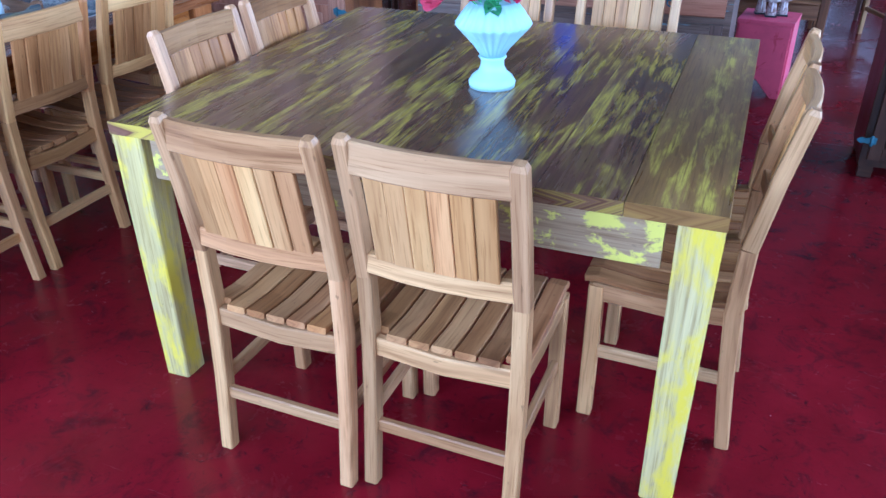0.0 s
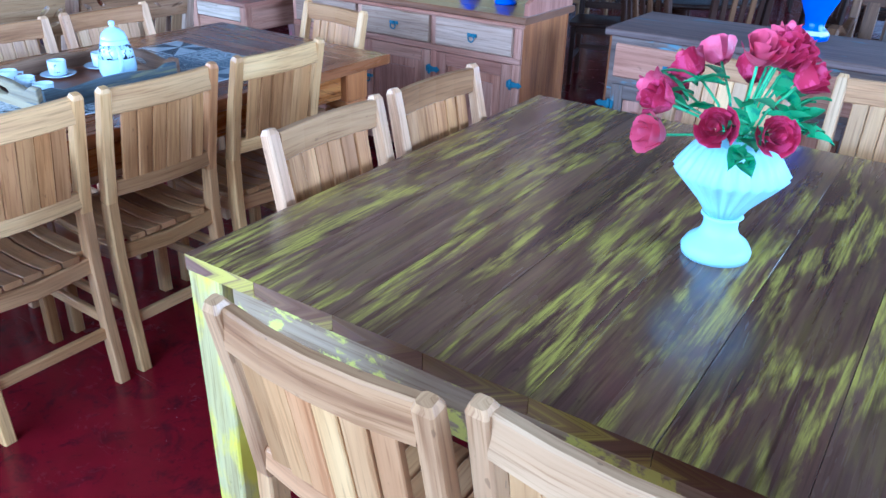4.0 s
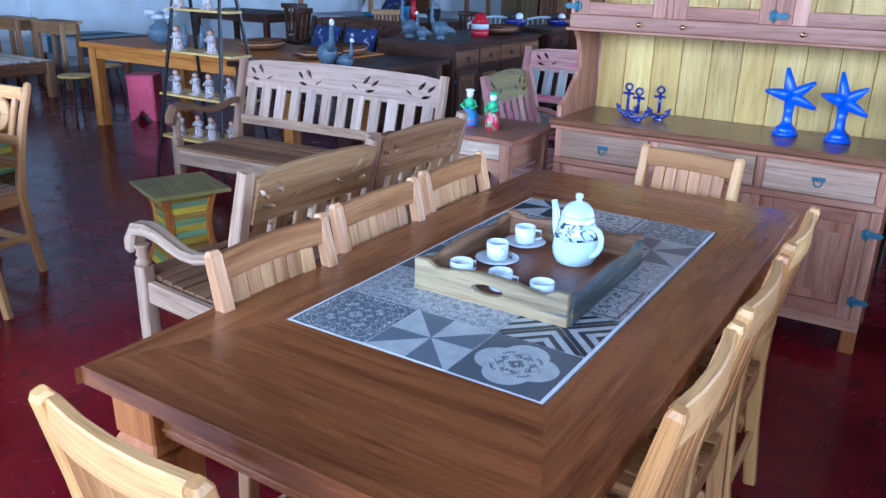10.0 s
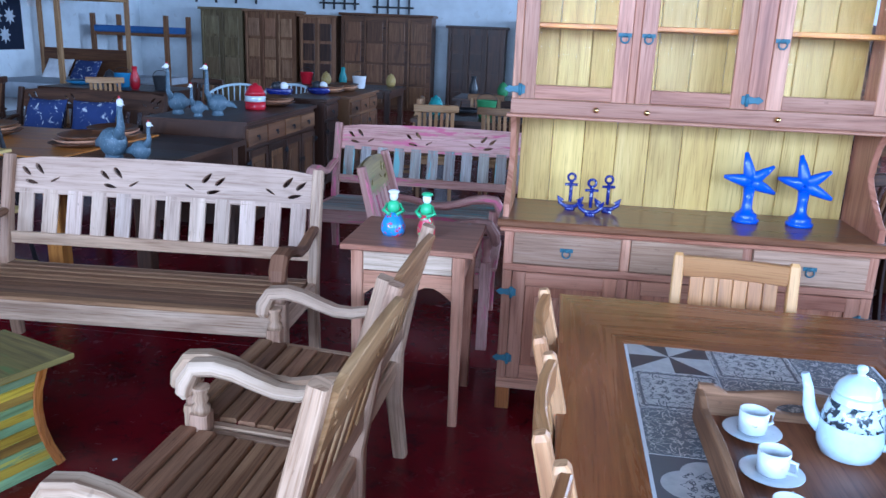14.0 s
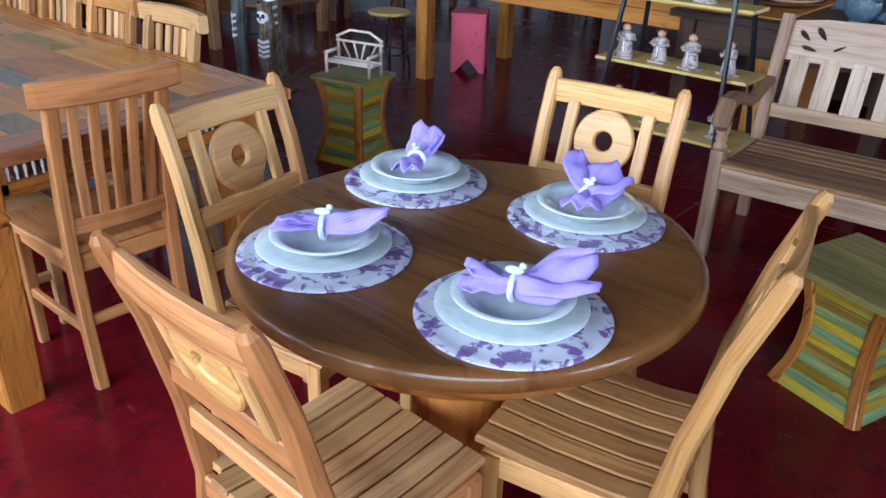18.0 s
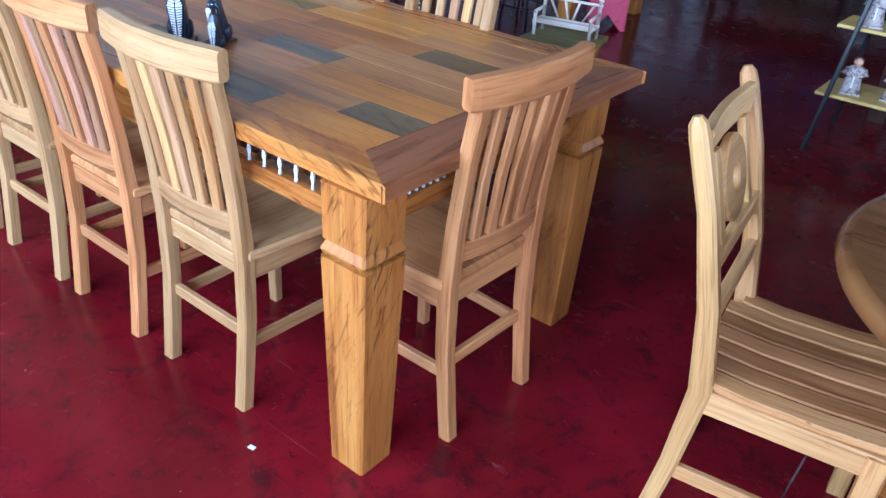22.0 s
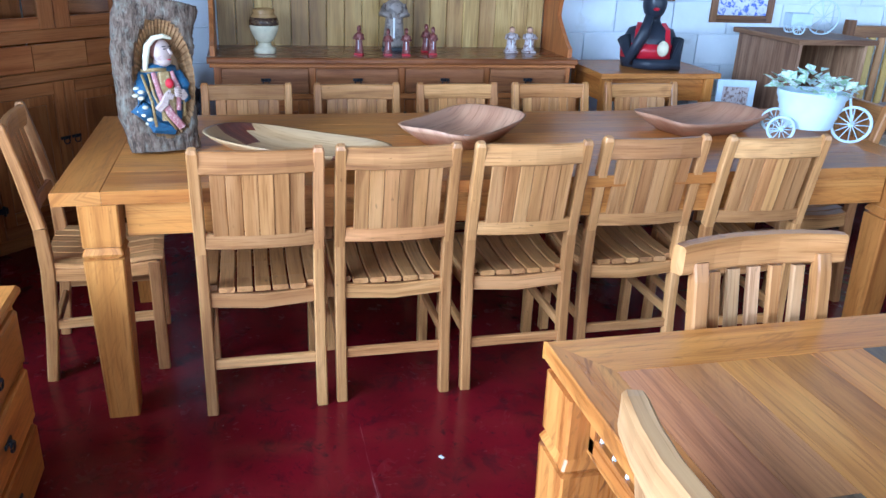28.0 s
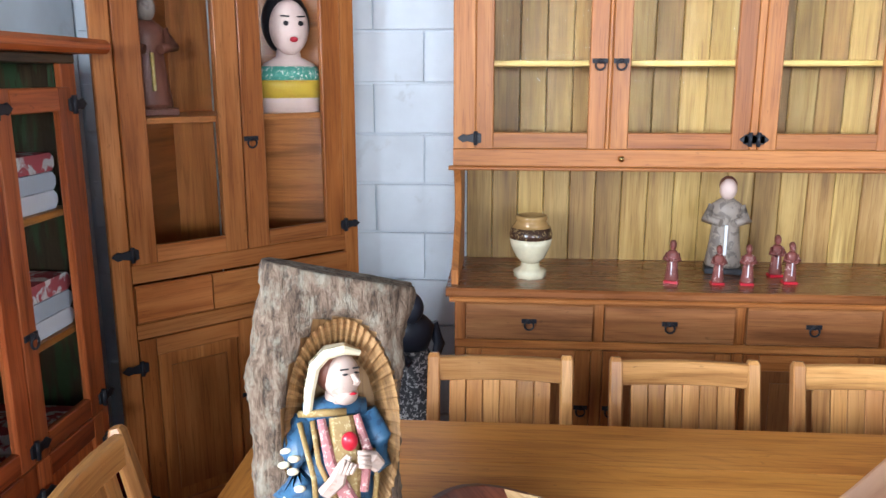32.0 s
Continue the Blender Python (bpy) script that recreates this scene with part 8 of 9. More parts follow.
# twig bench on the far striped stool
tb = thing("twig_bench", "little grey twig bench ornament on the striped stool", "ornament", pose(-8.01, 3.34, 0.46, 0, 0, 12) @ Matrix.Diagonal((1.2, 1.2, 1.2, 1)))
for x in (-0.11, 0.11):
    for y, h in ((-0.045, 0.085), (0.05, 0.14)):
        part("post", Geo().tube([(x, y, 0), (x, y, h)], 0.007, 6), SLATBED, tb)
    part("arm", Geo().tube([(x, -0.055, 0.087), (x, 0.05, 0.09)], 0.007, 6), SLATBED, tb)
for y in (-0.04, -0.015, 0.01, 0.035):
    part("seat_twig", Geo().tube([(-0.12, y, 0.05), (0.12, y, 0.05)], 0.007, 6), SLATBED, tb)
part("top_twig", Geo().tube([(-0.12, 0.05, 0.14), (-0.05, 0.055, 0.172), (0.05, 0.055, 0.172), (0.12, 0.05, 0.14)], 0.006, 6), SLATBED, tb)
part("rail_twig", Geo().tube([(-0.12, 0.05, 0.125), (0.12, 0.05, 0.125)], 0.006, 6), SLATBED, tb)
for x0_, x1_ in ((-0.09, -0.05), (-0.03, -0.01), (0.03, 0.01), (0.09, 0.05)):
    part("back_twig", Geo().tube([(x0_, 0.05, 0.125), (x1_, 0.05, 0.055)], 0.005, 6), SLATBED, tb)

# ---- ladder shelf with figurines ----
ls = thing("ladder_shelf", "black metal ladder shelf with pale boards", "shelf", pose(-6.66, 4.15, 0))
for x in (-0.36, 0.36):
    part("front_rail", Geo().bar((x, -0.10, 0), (x * 0.55, 0.16, 1.75), (1, 0, 0), 0.022, 0.022), BLACK, ls)
    part("rear_rail", Geo().bar((x, 0.42, 0), (x * 0.55, 0.18, 1.75), (1, 0, 0), 0.022, 0.022), BLACK, ls)
for z, w in ((0.27, 0.40), (0.585, 0.40), (0.90, 0.36), (1.20, 0.32)):
    part("shelf_board", Geo().box(-w, w, -0.04 + 0.1 * z, 0.34 - 0.1 * z, z - 0.012, z + 0.004), STRAW, ls)
    for i in range(4 if z < 0.8 else 2):
        x = -w + 0.13 + i * (2 * w - 0.26) / (3 if z < 0.8 else 1.4)
        small_figure("saint_figurine", "small pale clay saint on the ladder shelf", "figurine", (-6.66 + x, 4.22 + 0.02 * z + 0.03 * (i % 2), z + 0.0045), 0.18 - 0.012 * (i % 2), SILVER, SKIN, 12 - 14 * i, SILVER, 0, "saints on the ladder shelf", 1.45)


# ---- furniture further back ----
def plain_table(name, label, x0, x1, y0, y1, h, mat, leg=0.08, top=0.04, apron=0.09, drawers=0, dmat=None):
    t = thing(name, label, "table")
    n = 4
    for i in range(n):
        a, b = y0 + (y1 - y0) * i / n, y0 + (y1 - y0) * (i + 1) / n
        part("top_plank", Geo().box(x0, x1, a + 0.0005, b - 0.0005, h - top, h), mat, t)
    for x in (x0 + leg, x1 - leg):
        for y in (y0 + leg, y1 - leg):
            part("leg", Geo().bar((x, y, 0), (x, y, h - top - 0.0005), (1, 0, 0), leg, leg), mat, t)
    for y in (y0 + leg * 0.7, y1 - leg * 0.7):
        part("apron", Geo().box(x0 + leg * 1.6, x1 - leg * 1.6, y - 0.012, y + 0.012, h - top - apron, h - top - 0.001), dmat or mat, t)
    for x in (x0 + leg * 0.7, x1 - leg * 0.7):
        part("apron", Geo().box(x - 0.012, x + 0.012, y0 + leg * 1.6, y1 - leg * 1.6, h - top - apron, h - top - 0.001), dmat or mat, t)
    return t


def sideboard(name, label, m, w, d, h, mat, doors, drawers, iron=IRON, dmat=None):
    """A cupboard facing -y, x from 0 to w."""
    t = thing(name, label, "cabinet", m)
    part("body", Geo().box(0.02, w - 0.02, 0.02, d, 0.06, h - 0.03), mat, t)
    part("top", Geo().box(0, w, -0.01, d, h - 0.0295, h, 0.005), mat, t)
    for x in (0.03, w - 0.09):
        for y in (0.03, d - 0.09):
            part("foot", Geo().box(x, x + 0.06, y, y + 0.06, 0, 0.0595), mat, t)
    z1 = h - 0.05
    if drawers:
        z1 = h - 0.23
        for i in range(drawers):
            a, b = 0.04 + (w - 0.08) * i / drawers + 0.01, 0.04 + (w - 0.08) * (i + 1) / drawers - 0.01
            dr = part("drawer", Geo().path([(a, 0.012, h - 0.13), (b, 0.012, h - 0.13)], (0, 1, 0), 0.022, 0.14, 0.008), dmat or mat, t)
            iron_ring(dr, ((a + b) / 2, 0.0, h - 0.13), (0, -1, 0), iron)
    for i in range(doors):
        a, b = 0.04 + (w - 0.08) * i / doors + 0.01, 0.04 + (w - 0.08) * (i + 1) / doors - 0.01
        panel_door(t, a, b, 0.10, z1, -0.003, mat, dmat or mat, a if i % 2 == 0 else b, b - 0.03 if i % 2 == 0 else a + 0.03, iron)
    return t


def notched_stool(label, x, y, mat, rz=0, w=0.31, h=0.44):
    t = thing("notched_box_stool", label, "stool", pose(x, y, 0, 0, 0, rz))
    part("seat", Geo().box(-w / 2, w / 2, -w / 2, w / 2, h - 0.025, h), mat, t)
    e = w / 2 - 0.014
    out = [[(-e, 0), (-0.10, 0), (0, 0.11), (0.10, 0), (e, 0), (e, h - 0.0255), (-e, h - 0.0255)]]
    for k in range(4):
        part("side_board", plate("side_board", out, 0.02, mat, pose(0, 0, 0, 0, 0, 90 * k) @ Matrix.Translation((0, -e - 0.002, 0)) @ UPRIGHT), mat, t)


notched_stool("red painted box stool with notched sides carrying figurines", -0.03, 5.02, PINK, -6)
for dx, dy in ((-0.06, 0.03), (0.0, -0.03), (0.06, 0.02)):
    small_figure("clay_figurine", "small dark clay figure on the red stool", "figurine", (-0.03 + dx, 5.02 + dy, 0.44), 0.17, SILVER, GREYROBE, 10, DARKSTONE, 0, "figures on the red stool")
notched_stool("pink painted box stool with notched sides", -8.86, 5.40, PINK, 32, 0.27, 0.45)
plain_table("work_table", "long honey wooden table with square legs", -9.02, -6.35, 4.84, 6.05, 0.79, HONEY, 0.10, 0.05, 0.10)
plain_table("drawer_table", "long dark wooden table with drawers and clay fowl on it", -6.95, -5.72, 4.75, 6.15, 0.78, DARKWOOD, 0.09, 0.04, 0.16)
sideboard("sideboard", "dark brown wooden sideboard with doors and coloured drawers", pose(-5.80, 6.35, 0, 0, 0, 90), 1.75, 0.85, 0.88, DARKWOOD, 4, 4, IRON, MIDWOOD)
sideboard("sideboard", "tall narrow dark wooden cupboard", pose(-5.75, 8.25, 0, 0, 0, 90), 0.5, 0.5, 0.92, DARKWOOD, 1, 1)
sideboard("sideboard", "brown wooden sideboard with stacked bowls on it", pose(-5.7, 9.0, 0, 0, 0, 90), 1.3, 0.6, 0.9, MIDWOOD, 3, 3)
wash = sideboard("wash_cabinet", "grey-teal washed cabinet with pink drawer fronts", pose(-1.74, 3.76, 0), 1.58, 0.5, 0.875, TEALGREY, 3, 3, TEALIRON, ROSE)
part("end_board", Geo().box(0.008, 0.0195, 0.024, 0.495, 0.062, 0.843, 0.002), BROWN, wash)
sideboard("dark_cabinet", "dark purple-brown cabinet with panelled doors", pose(0.45, 3.79, 0), 0.95, 0.45, 1.25, DARKWOOD, 2, 0, TEALIRON)


def guinea_fowl(x, y, z, k, rz, up=0.0):
    body = Geo().ball((0, 0, 0.10), 0.085, 0.065, 0.075, 16, 10)
    body.path([(0.05, 0, 0.10), (0.12, 0, 0.085), (0.16, 0, 0.06)], (0, 1, 0), [0.09, 0.06, 0.02], [0.07, 0.04, 0.01], 0.01)
    body.tube([(-0.05, 0, 0.13), (-0.085, 0, 0.19), (-0.08, 0, 0.26 + up), (-0.085, 0, 0.29 + up)], [0.034, 0.02, 0.014, 0.015], 10)
    head = Geo().ball((-0.09, 0, 0.305 + up), 0.022, 0.016, 0.022, 10, 7)
    head.path([(-0.105, 0, 0.303 + up), (-0.135, 0, 0.295 + up)], (0, 1, 0), [0.012, 0.002], [0.012, 0.002], 0.002)
    crest = Geo().ball((-0.085, 0, 0.328 + up), 0.009, 0.005, 0.012, 8, 5)
    foot = Geo().lathe([(0.05, 0), (0.045, 0.03), (0.03, 0.05)], segs=14)
    pieces = [(shrink(body, k), GUINEA), (shrink(head, k), PAPER), (shrink(crest, k), RED), (shrink(foot, k), GUINEA)]
    solid("guinea_fowl", joined("guinea_fowl", pieces), GUINEA, "speckled grey clay guinea fowl with a white head", "figurine", pose(x, y, z, 0, 0, rz), "clay fowl")


for x, y, z, k, rz, up in ((-6.02, 4.9, 0.78, 1.15, 150, 0), (-5.86, 4.92, 0.78, 0.75, 170, 0), (-6.50, 6.66, 0.88, 0.98, 60, 0.08), (-6.28, 6.55, 0.88, 0.72, 70, 0.03), (-6.19, 6.72, 0.88, 0.98, 40, 0.08)):
    guinea_fowl(x, y, z, k, rz, up)
jr = thing("red_enamel_jar", "red and white lidded enamel jar on the sideboard", "jar", pose(-6.12, 7.35, 0.88))
part("jar_body", Geo().lathe([(0.085, 0), (0.09, 0.02), (0.09, 0.07)], segs=24), RED, jr)
part("white_band", Geo().lathe([(0.0905, 0.0702), (0.0905, 0.12)], segs=24), WHITE, jr)
part("jar_neck", Geo().lathe([(0.09, 0.1202), (0.08, 0.16), (0.06, 0.18), (0.06, 0.2), (0.03, 0.21), (0.015, 0.23)], segs=24), RED, jr)
for x, y, z in ((-7.3, 5.5, 0.79), (-6.5, 5.35, 0.78), (-6.55, 5.75, 0.78), (-6.05, 9.3, 0.90), (-6.0, 9.75, 0.90), (-6.1, 7.75, 0.88)):
    for k in range(3):
        solid("hewn_dish", Geo().lathe([(0.12, 0), (0.19, 0.02), (0.235, 0.04), (0.225, 0.042), (0.17, 0.026), (0.001, 0.012)], segs=26, squash=0.72), BOWLPINK if k % 2 else MIDWOOD, "oval brown wooden dish stacked on a table", "dish", pose(x + 0.01 * k, y, z + 0.024 * k, 0, 0, 20 * k + 70), "wooden dishes")


def pillow(label, at, mat, w=0.42, m=(0, 0, 0)):
    g = Geo()
    n = 12
    for side in (1, -1):
        for i in range(n + 1):
            for j in range(n + 1):
                u, v = i / n * 2 - 1, j / n * 2 - 1
                puff = (max(0, (1 - u ** 4) * (1 - v ** 4))) ** 0.5 * 0.075 + 0.002
                pinch = 1 - 0.06 * (1 - abs(u)) * abs(v) - 0.06 * (1 - abs(v)) * abs(u)
                g.v.append(Vector((u * w / 2 * pinch, v * w / 2 * pinch, side * puff)))
    for s in range(2):
        for i in range(n):
            for j in range(n):
                q = s * (n + 1) ** 2 + i * (n + 1) + j
                f = (q, q + n + 1, q + n + 2, q + 1)
                g.face(f if s == 0 else f[::-1], ((0, 0),) * 4, True)
    solid("cushion", g, mat, label, "cushion", pose(*at, *m))


garden_bench("garden_bench", "dark wooden bench with carved crest behind the sideboards", DARKWOOD, DARKWOOD, 1.6, pose(-8.0, 7.2, 0), n_slats=12)
for x, rz in ((-7.75, 8), (-8.25, -6)):
    pillow("navy cushion with white figures on a bench", (x, 7.45, 0.66), CLOTHN, 0.42, (68, 0, rz))
garden_bench("garden_bench", "brown wooden slatted bench with cushions", MIDWOOD, MIDWOOD, 1.5, pose(-0.45, 5.55, 0), n_slats=11, crest_mat=MIDWOOD)
pillow("grey cushion on the slatted bench", (-0.75, 5.82, 0.66), GREYROBE, 0.4, (68, 0, 5))
pillow("petrol blue cushion on the slatted bench", (-0.30, 5.80, 0.66), CHAIRBLUE, 0.4, (68, 0, -8))
garden_bench("carved_armchair", "green and pink painted armchair with carved back", PINKWASH, PINKWASH, 0.68, pose(-3.74, 4.78, 0, 0, 0, 92), "armchair", 6, crest_mat=GREENTOP)

# dark chairs and small tables in the hall
# DARKWOOD on these brown chairs paints in the shadow behind the dresser
K = slat_chair("slat_back_chair", "brown wooden slat-back chair in the hall, darkened for shade", DARKWOOD, [DARKWOOD, MIDWOOD], 0.95)
tagged(K, group="chairs in the hall")
K.matrix_basis = pose(-2.05, 4.92, 0, 0, 0, -20)
KL = slat_chair("slat_back_chair", "honey wooden slat-back chair in the hall", TAN, [TAN, LIGHT], 0.95)
tagged(KL, group="chairs in the hall")
KL.matrix_basis = pose(-4.6, 8.0, 0, 0, 0, 10)
spots = [(-1.6, 5.25, 40), (-1.45, 6.9, 150), (-2.9, 6.3, 200), (0.9, 6.4, 20), (0.5, 7.6, 170), (-1.2, 8.0, 10), (-0.4, 9.7, 190), (1.3, 9.2, 100), (2.1, 7.6, 60), (2.6, 10.8, 200), (0.9, 11.6, 0), (-3.3, 9.0, 185), (-3.9, 9.6, 90), (-2.3, 10.4, 15), (-7.8, 10.0, 180), (-8.8, 9.4, 30), (-9.6, 8.6, 100), (-10.6, 9.5, 20)]
for i, (x, y, rz) in enumerate(spots):
    copy_thing(K if i % 3 or i == 0 else KL, pose(x, y, 0, 0, 0, rz))
copy_thing(KL, pose(-4.0, 8.0, 0, 0, 0, -5))
copy_thing(KL, pose(-4.9, 8.8, 0, 0, 0, 95))
copy_thing(KL, pose(-4.3, 9.7, 0, 0, 0, 180))
for args in ((-4.9, -3.5, 8.3, 9.3), (-1.9, -0.2, 8.4, 9.3), (0.2, 1.6, 6.7, 7.4), (1.0, 2.6, 9.6, 10.6), (-4.9, -2.9, 11.2, 12.2), (-2.0, -0.2, 11.6, 12.6), (-9.9, -8.2, 9.7, 10.7), (-12.6, -10.9, 9.2, 10.2), (-7.6, -5.9, 12.0, 13.1), (0.6, 2.4, 12.6, 13.4)):
    plain_table("dining_table", "brown wooden dining table in the hall", *args, 0.78, MIDWOOD if args[0] > -3 else DARKWOOD)
rb = thing("round_table", "round dark wooden table with a bowl on it", "table", pose(-2.12, 5.72, 0))
part("tabletop", Geo().lathe([(0.50, 0.735), (0.52, 0.745), (0.52, 0.757), (0.505, 0.765)], segs=40), DARKWOOD, rb)
part("pedestal", Geo().lathe([(0.20, 0), (0.19, 0.03), (0.06, 0.06), (0.05, 0.3), (0.07, 0.5), (0.05, 0.65), (0.15, 0.7345)], segs=20), DARKWOOD, rb)
bw = thing("egg_bowl", "white bowl filled with pale blue eggs", "bowl", pose(-2.28, 5.62, 0.765))
part("bowl", Geo().lathe([(0.05, 0), (0.09, 0.015), (0.14, 0.045), (0.15, 0.06), (0.145, 0.06), (0.08, 0.02), (0.001, 0.012)], segs=28), WHITE, bw)
for i in range(6):
    part("egg", Geo().ball((0.06 * math.cos(i * 1.05) * (i > 0), 0.06 * math.sin(i * 1.05) * (i > 0), 0.055 + (0.015 if i == 0 else 0)), 0.03, 0.03, 0.036, 10, 7), LBLUE, bw)
bv = thing("blue_vase", "tall blue glazed vase with white bands on the cabinet", "vase", pose(-0.98, 3.97, 0.90))
part("vase_body", Geo().lathe([(0.06, 0), (0.062, 0.02), (0.035, 0.05), (0.04, 0.08), (0.07, 0.15), (0.065, 0.24), (0.04, 0.30), (0.05, 0.35)], segs=24), BLUE, bv)
part("vase_band", Geo().lathe([(0.0625, 0.021), (0.05, 0.036)], segs=24), WHITE, bv)

# tall cupboards along the back wall
MOSS = wood("moss_brown_wood", (0.26, 0.22, 0.13), (0.18, 0.145, 0.08), (0.08, 0.06, 0.035), 0.45, (0.7, 0.65, 0.55), 0.5)
for x, w, h, mat, shelves in ((-11.35, 0.95, 1.94, MOSS, 0), (-10.35, 1.15, 1.93, SEATBROWN, 0), (-9.12, 0.80, 1.86, SEATBROWN, 1), (-8.2, 1.95, 1.93, MIDWOOD, 0), (-5.9, 1.2, 1.75, DARKWOOD, 0), (-4.4, 1.5, 1.9, MIDWOOD, 0)):
    t = thing("wardrobe", "tall brown wooden cupboard against the back wall", "wardrobe", pose(x, 17.35, 0), "wardrobes at the back")
    part("body", Geo().box(0, w, 0.06, 0.6, 0, h), mat, t)
    part("cornice", Geo().box(-0.04, w + 0.04, 0.0, 0.62, h + 0.0005, h + 0.05, 0.01), mat, t)
    nd = max(2, round(w / 0.45))
    for i in range(nd):
        a, b = 0.03 + (w - 0.06) * i / nd + 0.01, 0.03 + (w - 0.06) * (i + 1) / nd - 0.01
        for j in range(4):
            z = 0.1 + (h - 0.2) * j / 4
            part("door_panel", Geo().box(a + 0.05, b - 0.05, 0.03, 0.0595, z + 0.03, z + (h - 0.2) / 4 - 0.03, 0.012), mat if shelves == 0 else DARKWOOD, t)
        part("door_stile", Geo().box(a, a + 0.035, 0.02, 0.0595, 0.06, h - 0.04), mat, t)
for x, w, h in ((0.95, 1.45, 2.0), (2.75, 1.0, 2.0)):
    t = thing("wardrobe", "dark wooden dresser at the end of the hall", "wardrobe", pose(x, 15.5, 0), "wardrobes at the back")
    part("base", Geo().box(0, w, 0.02, 0.55, 0, 0.8995), DARKWOOD, t)
    part("worktop", Geo().box(-0.03, w + 0.03, 0.0, 0.57, 0.9, 0.935, 0.008), MIDWOOD, t)
    for i in range(3):
        a, b = w * i / 3 + 0.02, w * (i + 1) / 3 - 0.02
        part("drawer", Geo().box(a, b, 0.004, 0.0195, 0.70, 0.86, 0.005), MIDWOOD, t)
        part("base_door", Geo().box(a, b, 0.004, 0.0195, 0.06, 0.67, 0.005), MIDWOOD, t)
    part("back_board", Geo().box(0, w, 0.535, 0.55, 0.9355, h), MIDWOOD, t)
    for x0 in (0, w - 0.03):
        part("side_panel", Geo().box(x0, x0 + 0.03, 0.25, 0.5345, 0.9355, h), DARKWOOD, t)
    for z in (1.30, 1.66):
        part("shelf", Geo().box(0.031, w - 0.031, 0.25, 0.534, z - 0.02, z), DARKWOOD, t)
    part("cornice", Geo().box(-0.03, w + 0.03, 0.21, 0.57, h + 0.0005, h + 0.05, 0.01), DARKWOOD, t)
    for i in range(3):
        a, b = 0.005 + w * i / 3, w * (i + 1) / 3 - 0.005
        d = part("cabinet_door", Geo().box(a, a + 0.055, 0.225, 0.249, 1.31, h - 0.01).box(b - 0.055, b, 0.225, 0.249, 1.31, h - 0.01).box(a + 0.0555, b - 0.0555, 0.225, 0.249, 1.31, 1.38).box(a + 0.0555, b - 0.0555, 0.225, 0.249, h - 0.08, h - 0.01), DARKWOOD, t)
        part("door_pane", Geo().box(a + 0.056, b - 0.056, 0.236, 0.240, 1.381, h - 0.081), GLASS, d)
BEDBLUE = paint("blue_mattress_cover", (0.05, 0.14, 0.36), 0.8)
bb = thing("bunk_bed", "brown wooden bunk bed with blue mattress", "bed", pose(-12.85, 15.6, 0))
for x in (0.05, 1.6):
    for y in (0.05, 1.0):
        part("post", Geo().bar((x, y, 0), (x, y, 1.75), (1, 0, 0), 0.08, 0.08), MIDWOOD, bb)
for z in (0.4, 1.40):
    part("frame_board", Geo().box(0.0, 1.65, 0.02, 1.03, z - 0.06, z), MIDWOOD, bb)
    part("mattress", Geo().box(0.1, 1.55, 0.0, 1.0, z + 0.001, z + 0.13, 0.03), BEDBLUE if z > 1 else CLOTHW, bb)
cb_ = thing("canopy_bed", "four-poster wooden bed with white and navy pillows", "bed", pose(-12.93, 12.2, 0))
for x in (0, 1.7):
    for y in (0, 2.0):
        part("post", Geo().bar((x, y, 0), (x, y, 2.0), (1, 0, 0), 0.07, 0.07), TAN, cb_)
for y in (0, 2.0):
    part("canopy_rail", Geo().box(0.036, 1.664, y - 0.03, y + 0.03, 1.93, 1.99), TAN, cb_)
for x in (0, 1.7):
    part("canopy_rail", Geo().box(x - 0.03, x + 0.03, 0.036, 1.964, 1.93, 1.99), TAN, cb_)
part("mattress", Geo().box(0.05, 1.65, 0.05, 1.95, 0.35, 0.60, 0.04), CLOTHW, cb_)
part("headboard", Geo().box(0.04, 1.66, 1.97, 2.03, 0.3, 1.1), MIDWOOD, cb_)
pillow("white pillow on the four-poster bed", (-12.4, 13.8, 0.72), PAPER, 0.5, (50, 0, 0))
pillow("navy pillow on the four-poster bed", (-11.8, 13.7, 0.72), CLOTHN, 0.5, (50, 0, 0))
pb_ = thing("plaid_bed", "low bed draped with a white, grey and dark plaid", "bed", pose(-12.75, 6.6, 0))
for i in range(6):
    part("blanket_stripe", Geo().box(i * 0.33, i * 0.33 + 0.3295, 0.0, 1.1, 0.30, 0.52, 0.02), (CLOTHW, CHAIRBLUE, CLOTHW, CLOTHD, CLOTHW, CLOTHW)[i], pb_)
for x in (0.06, 1.9):
    for y in (0.08, 1.0):
        part("leg", Geo().bar((x, y, 0), (x, y, 0.2995), (1, 0, 0), 0.07, 0.07), MIDWOOD, pb_)
for x, y in ((-12.2, 6.05), (-11.35, 6.1)):
    plain_table("console_table", "narrow brown wooden console table", x - 0.3, x + 0.3, y - 0.15, y + 0.15, 0.8, TAN, 0.05, 0.03, 0.12)
for x, w, z in ((-11.0, 1.6, 2.35), (-9.2, 0.5, 2.5), (-8.4, 0.9, 2.3), (-7.2, 0.9, 2.25)):
    t = thing("iron_wall_rack", "black wrought iron rack on the back wall", "rack", pose(x, 17.97, z), "wall racks")
    for zz in (-0.12, 0.12):
        part("bar", Geo().box(-w / 2, w / 2, -0.02, 0.0, zz - 0.02, zz + 0.02), IRON, t)
    for k in range(4):
        xx = -w / 2 + 0.1 + (w - 0.2) * k / 3
        part("upright", Geo().box(xx - 0.018, xx + 0.018, -0.03, 0.029, -0.25, 0.28), IRON, t)
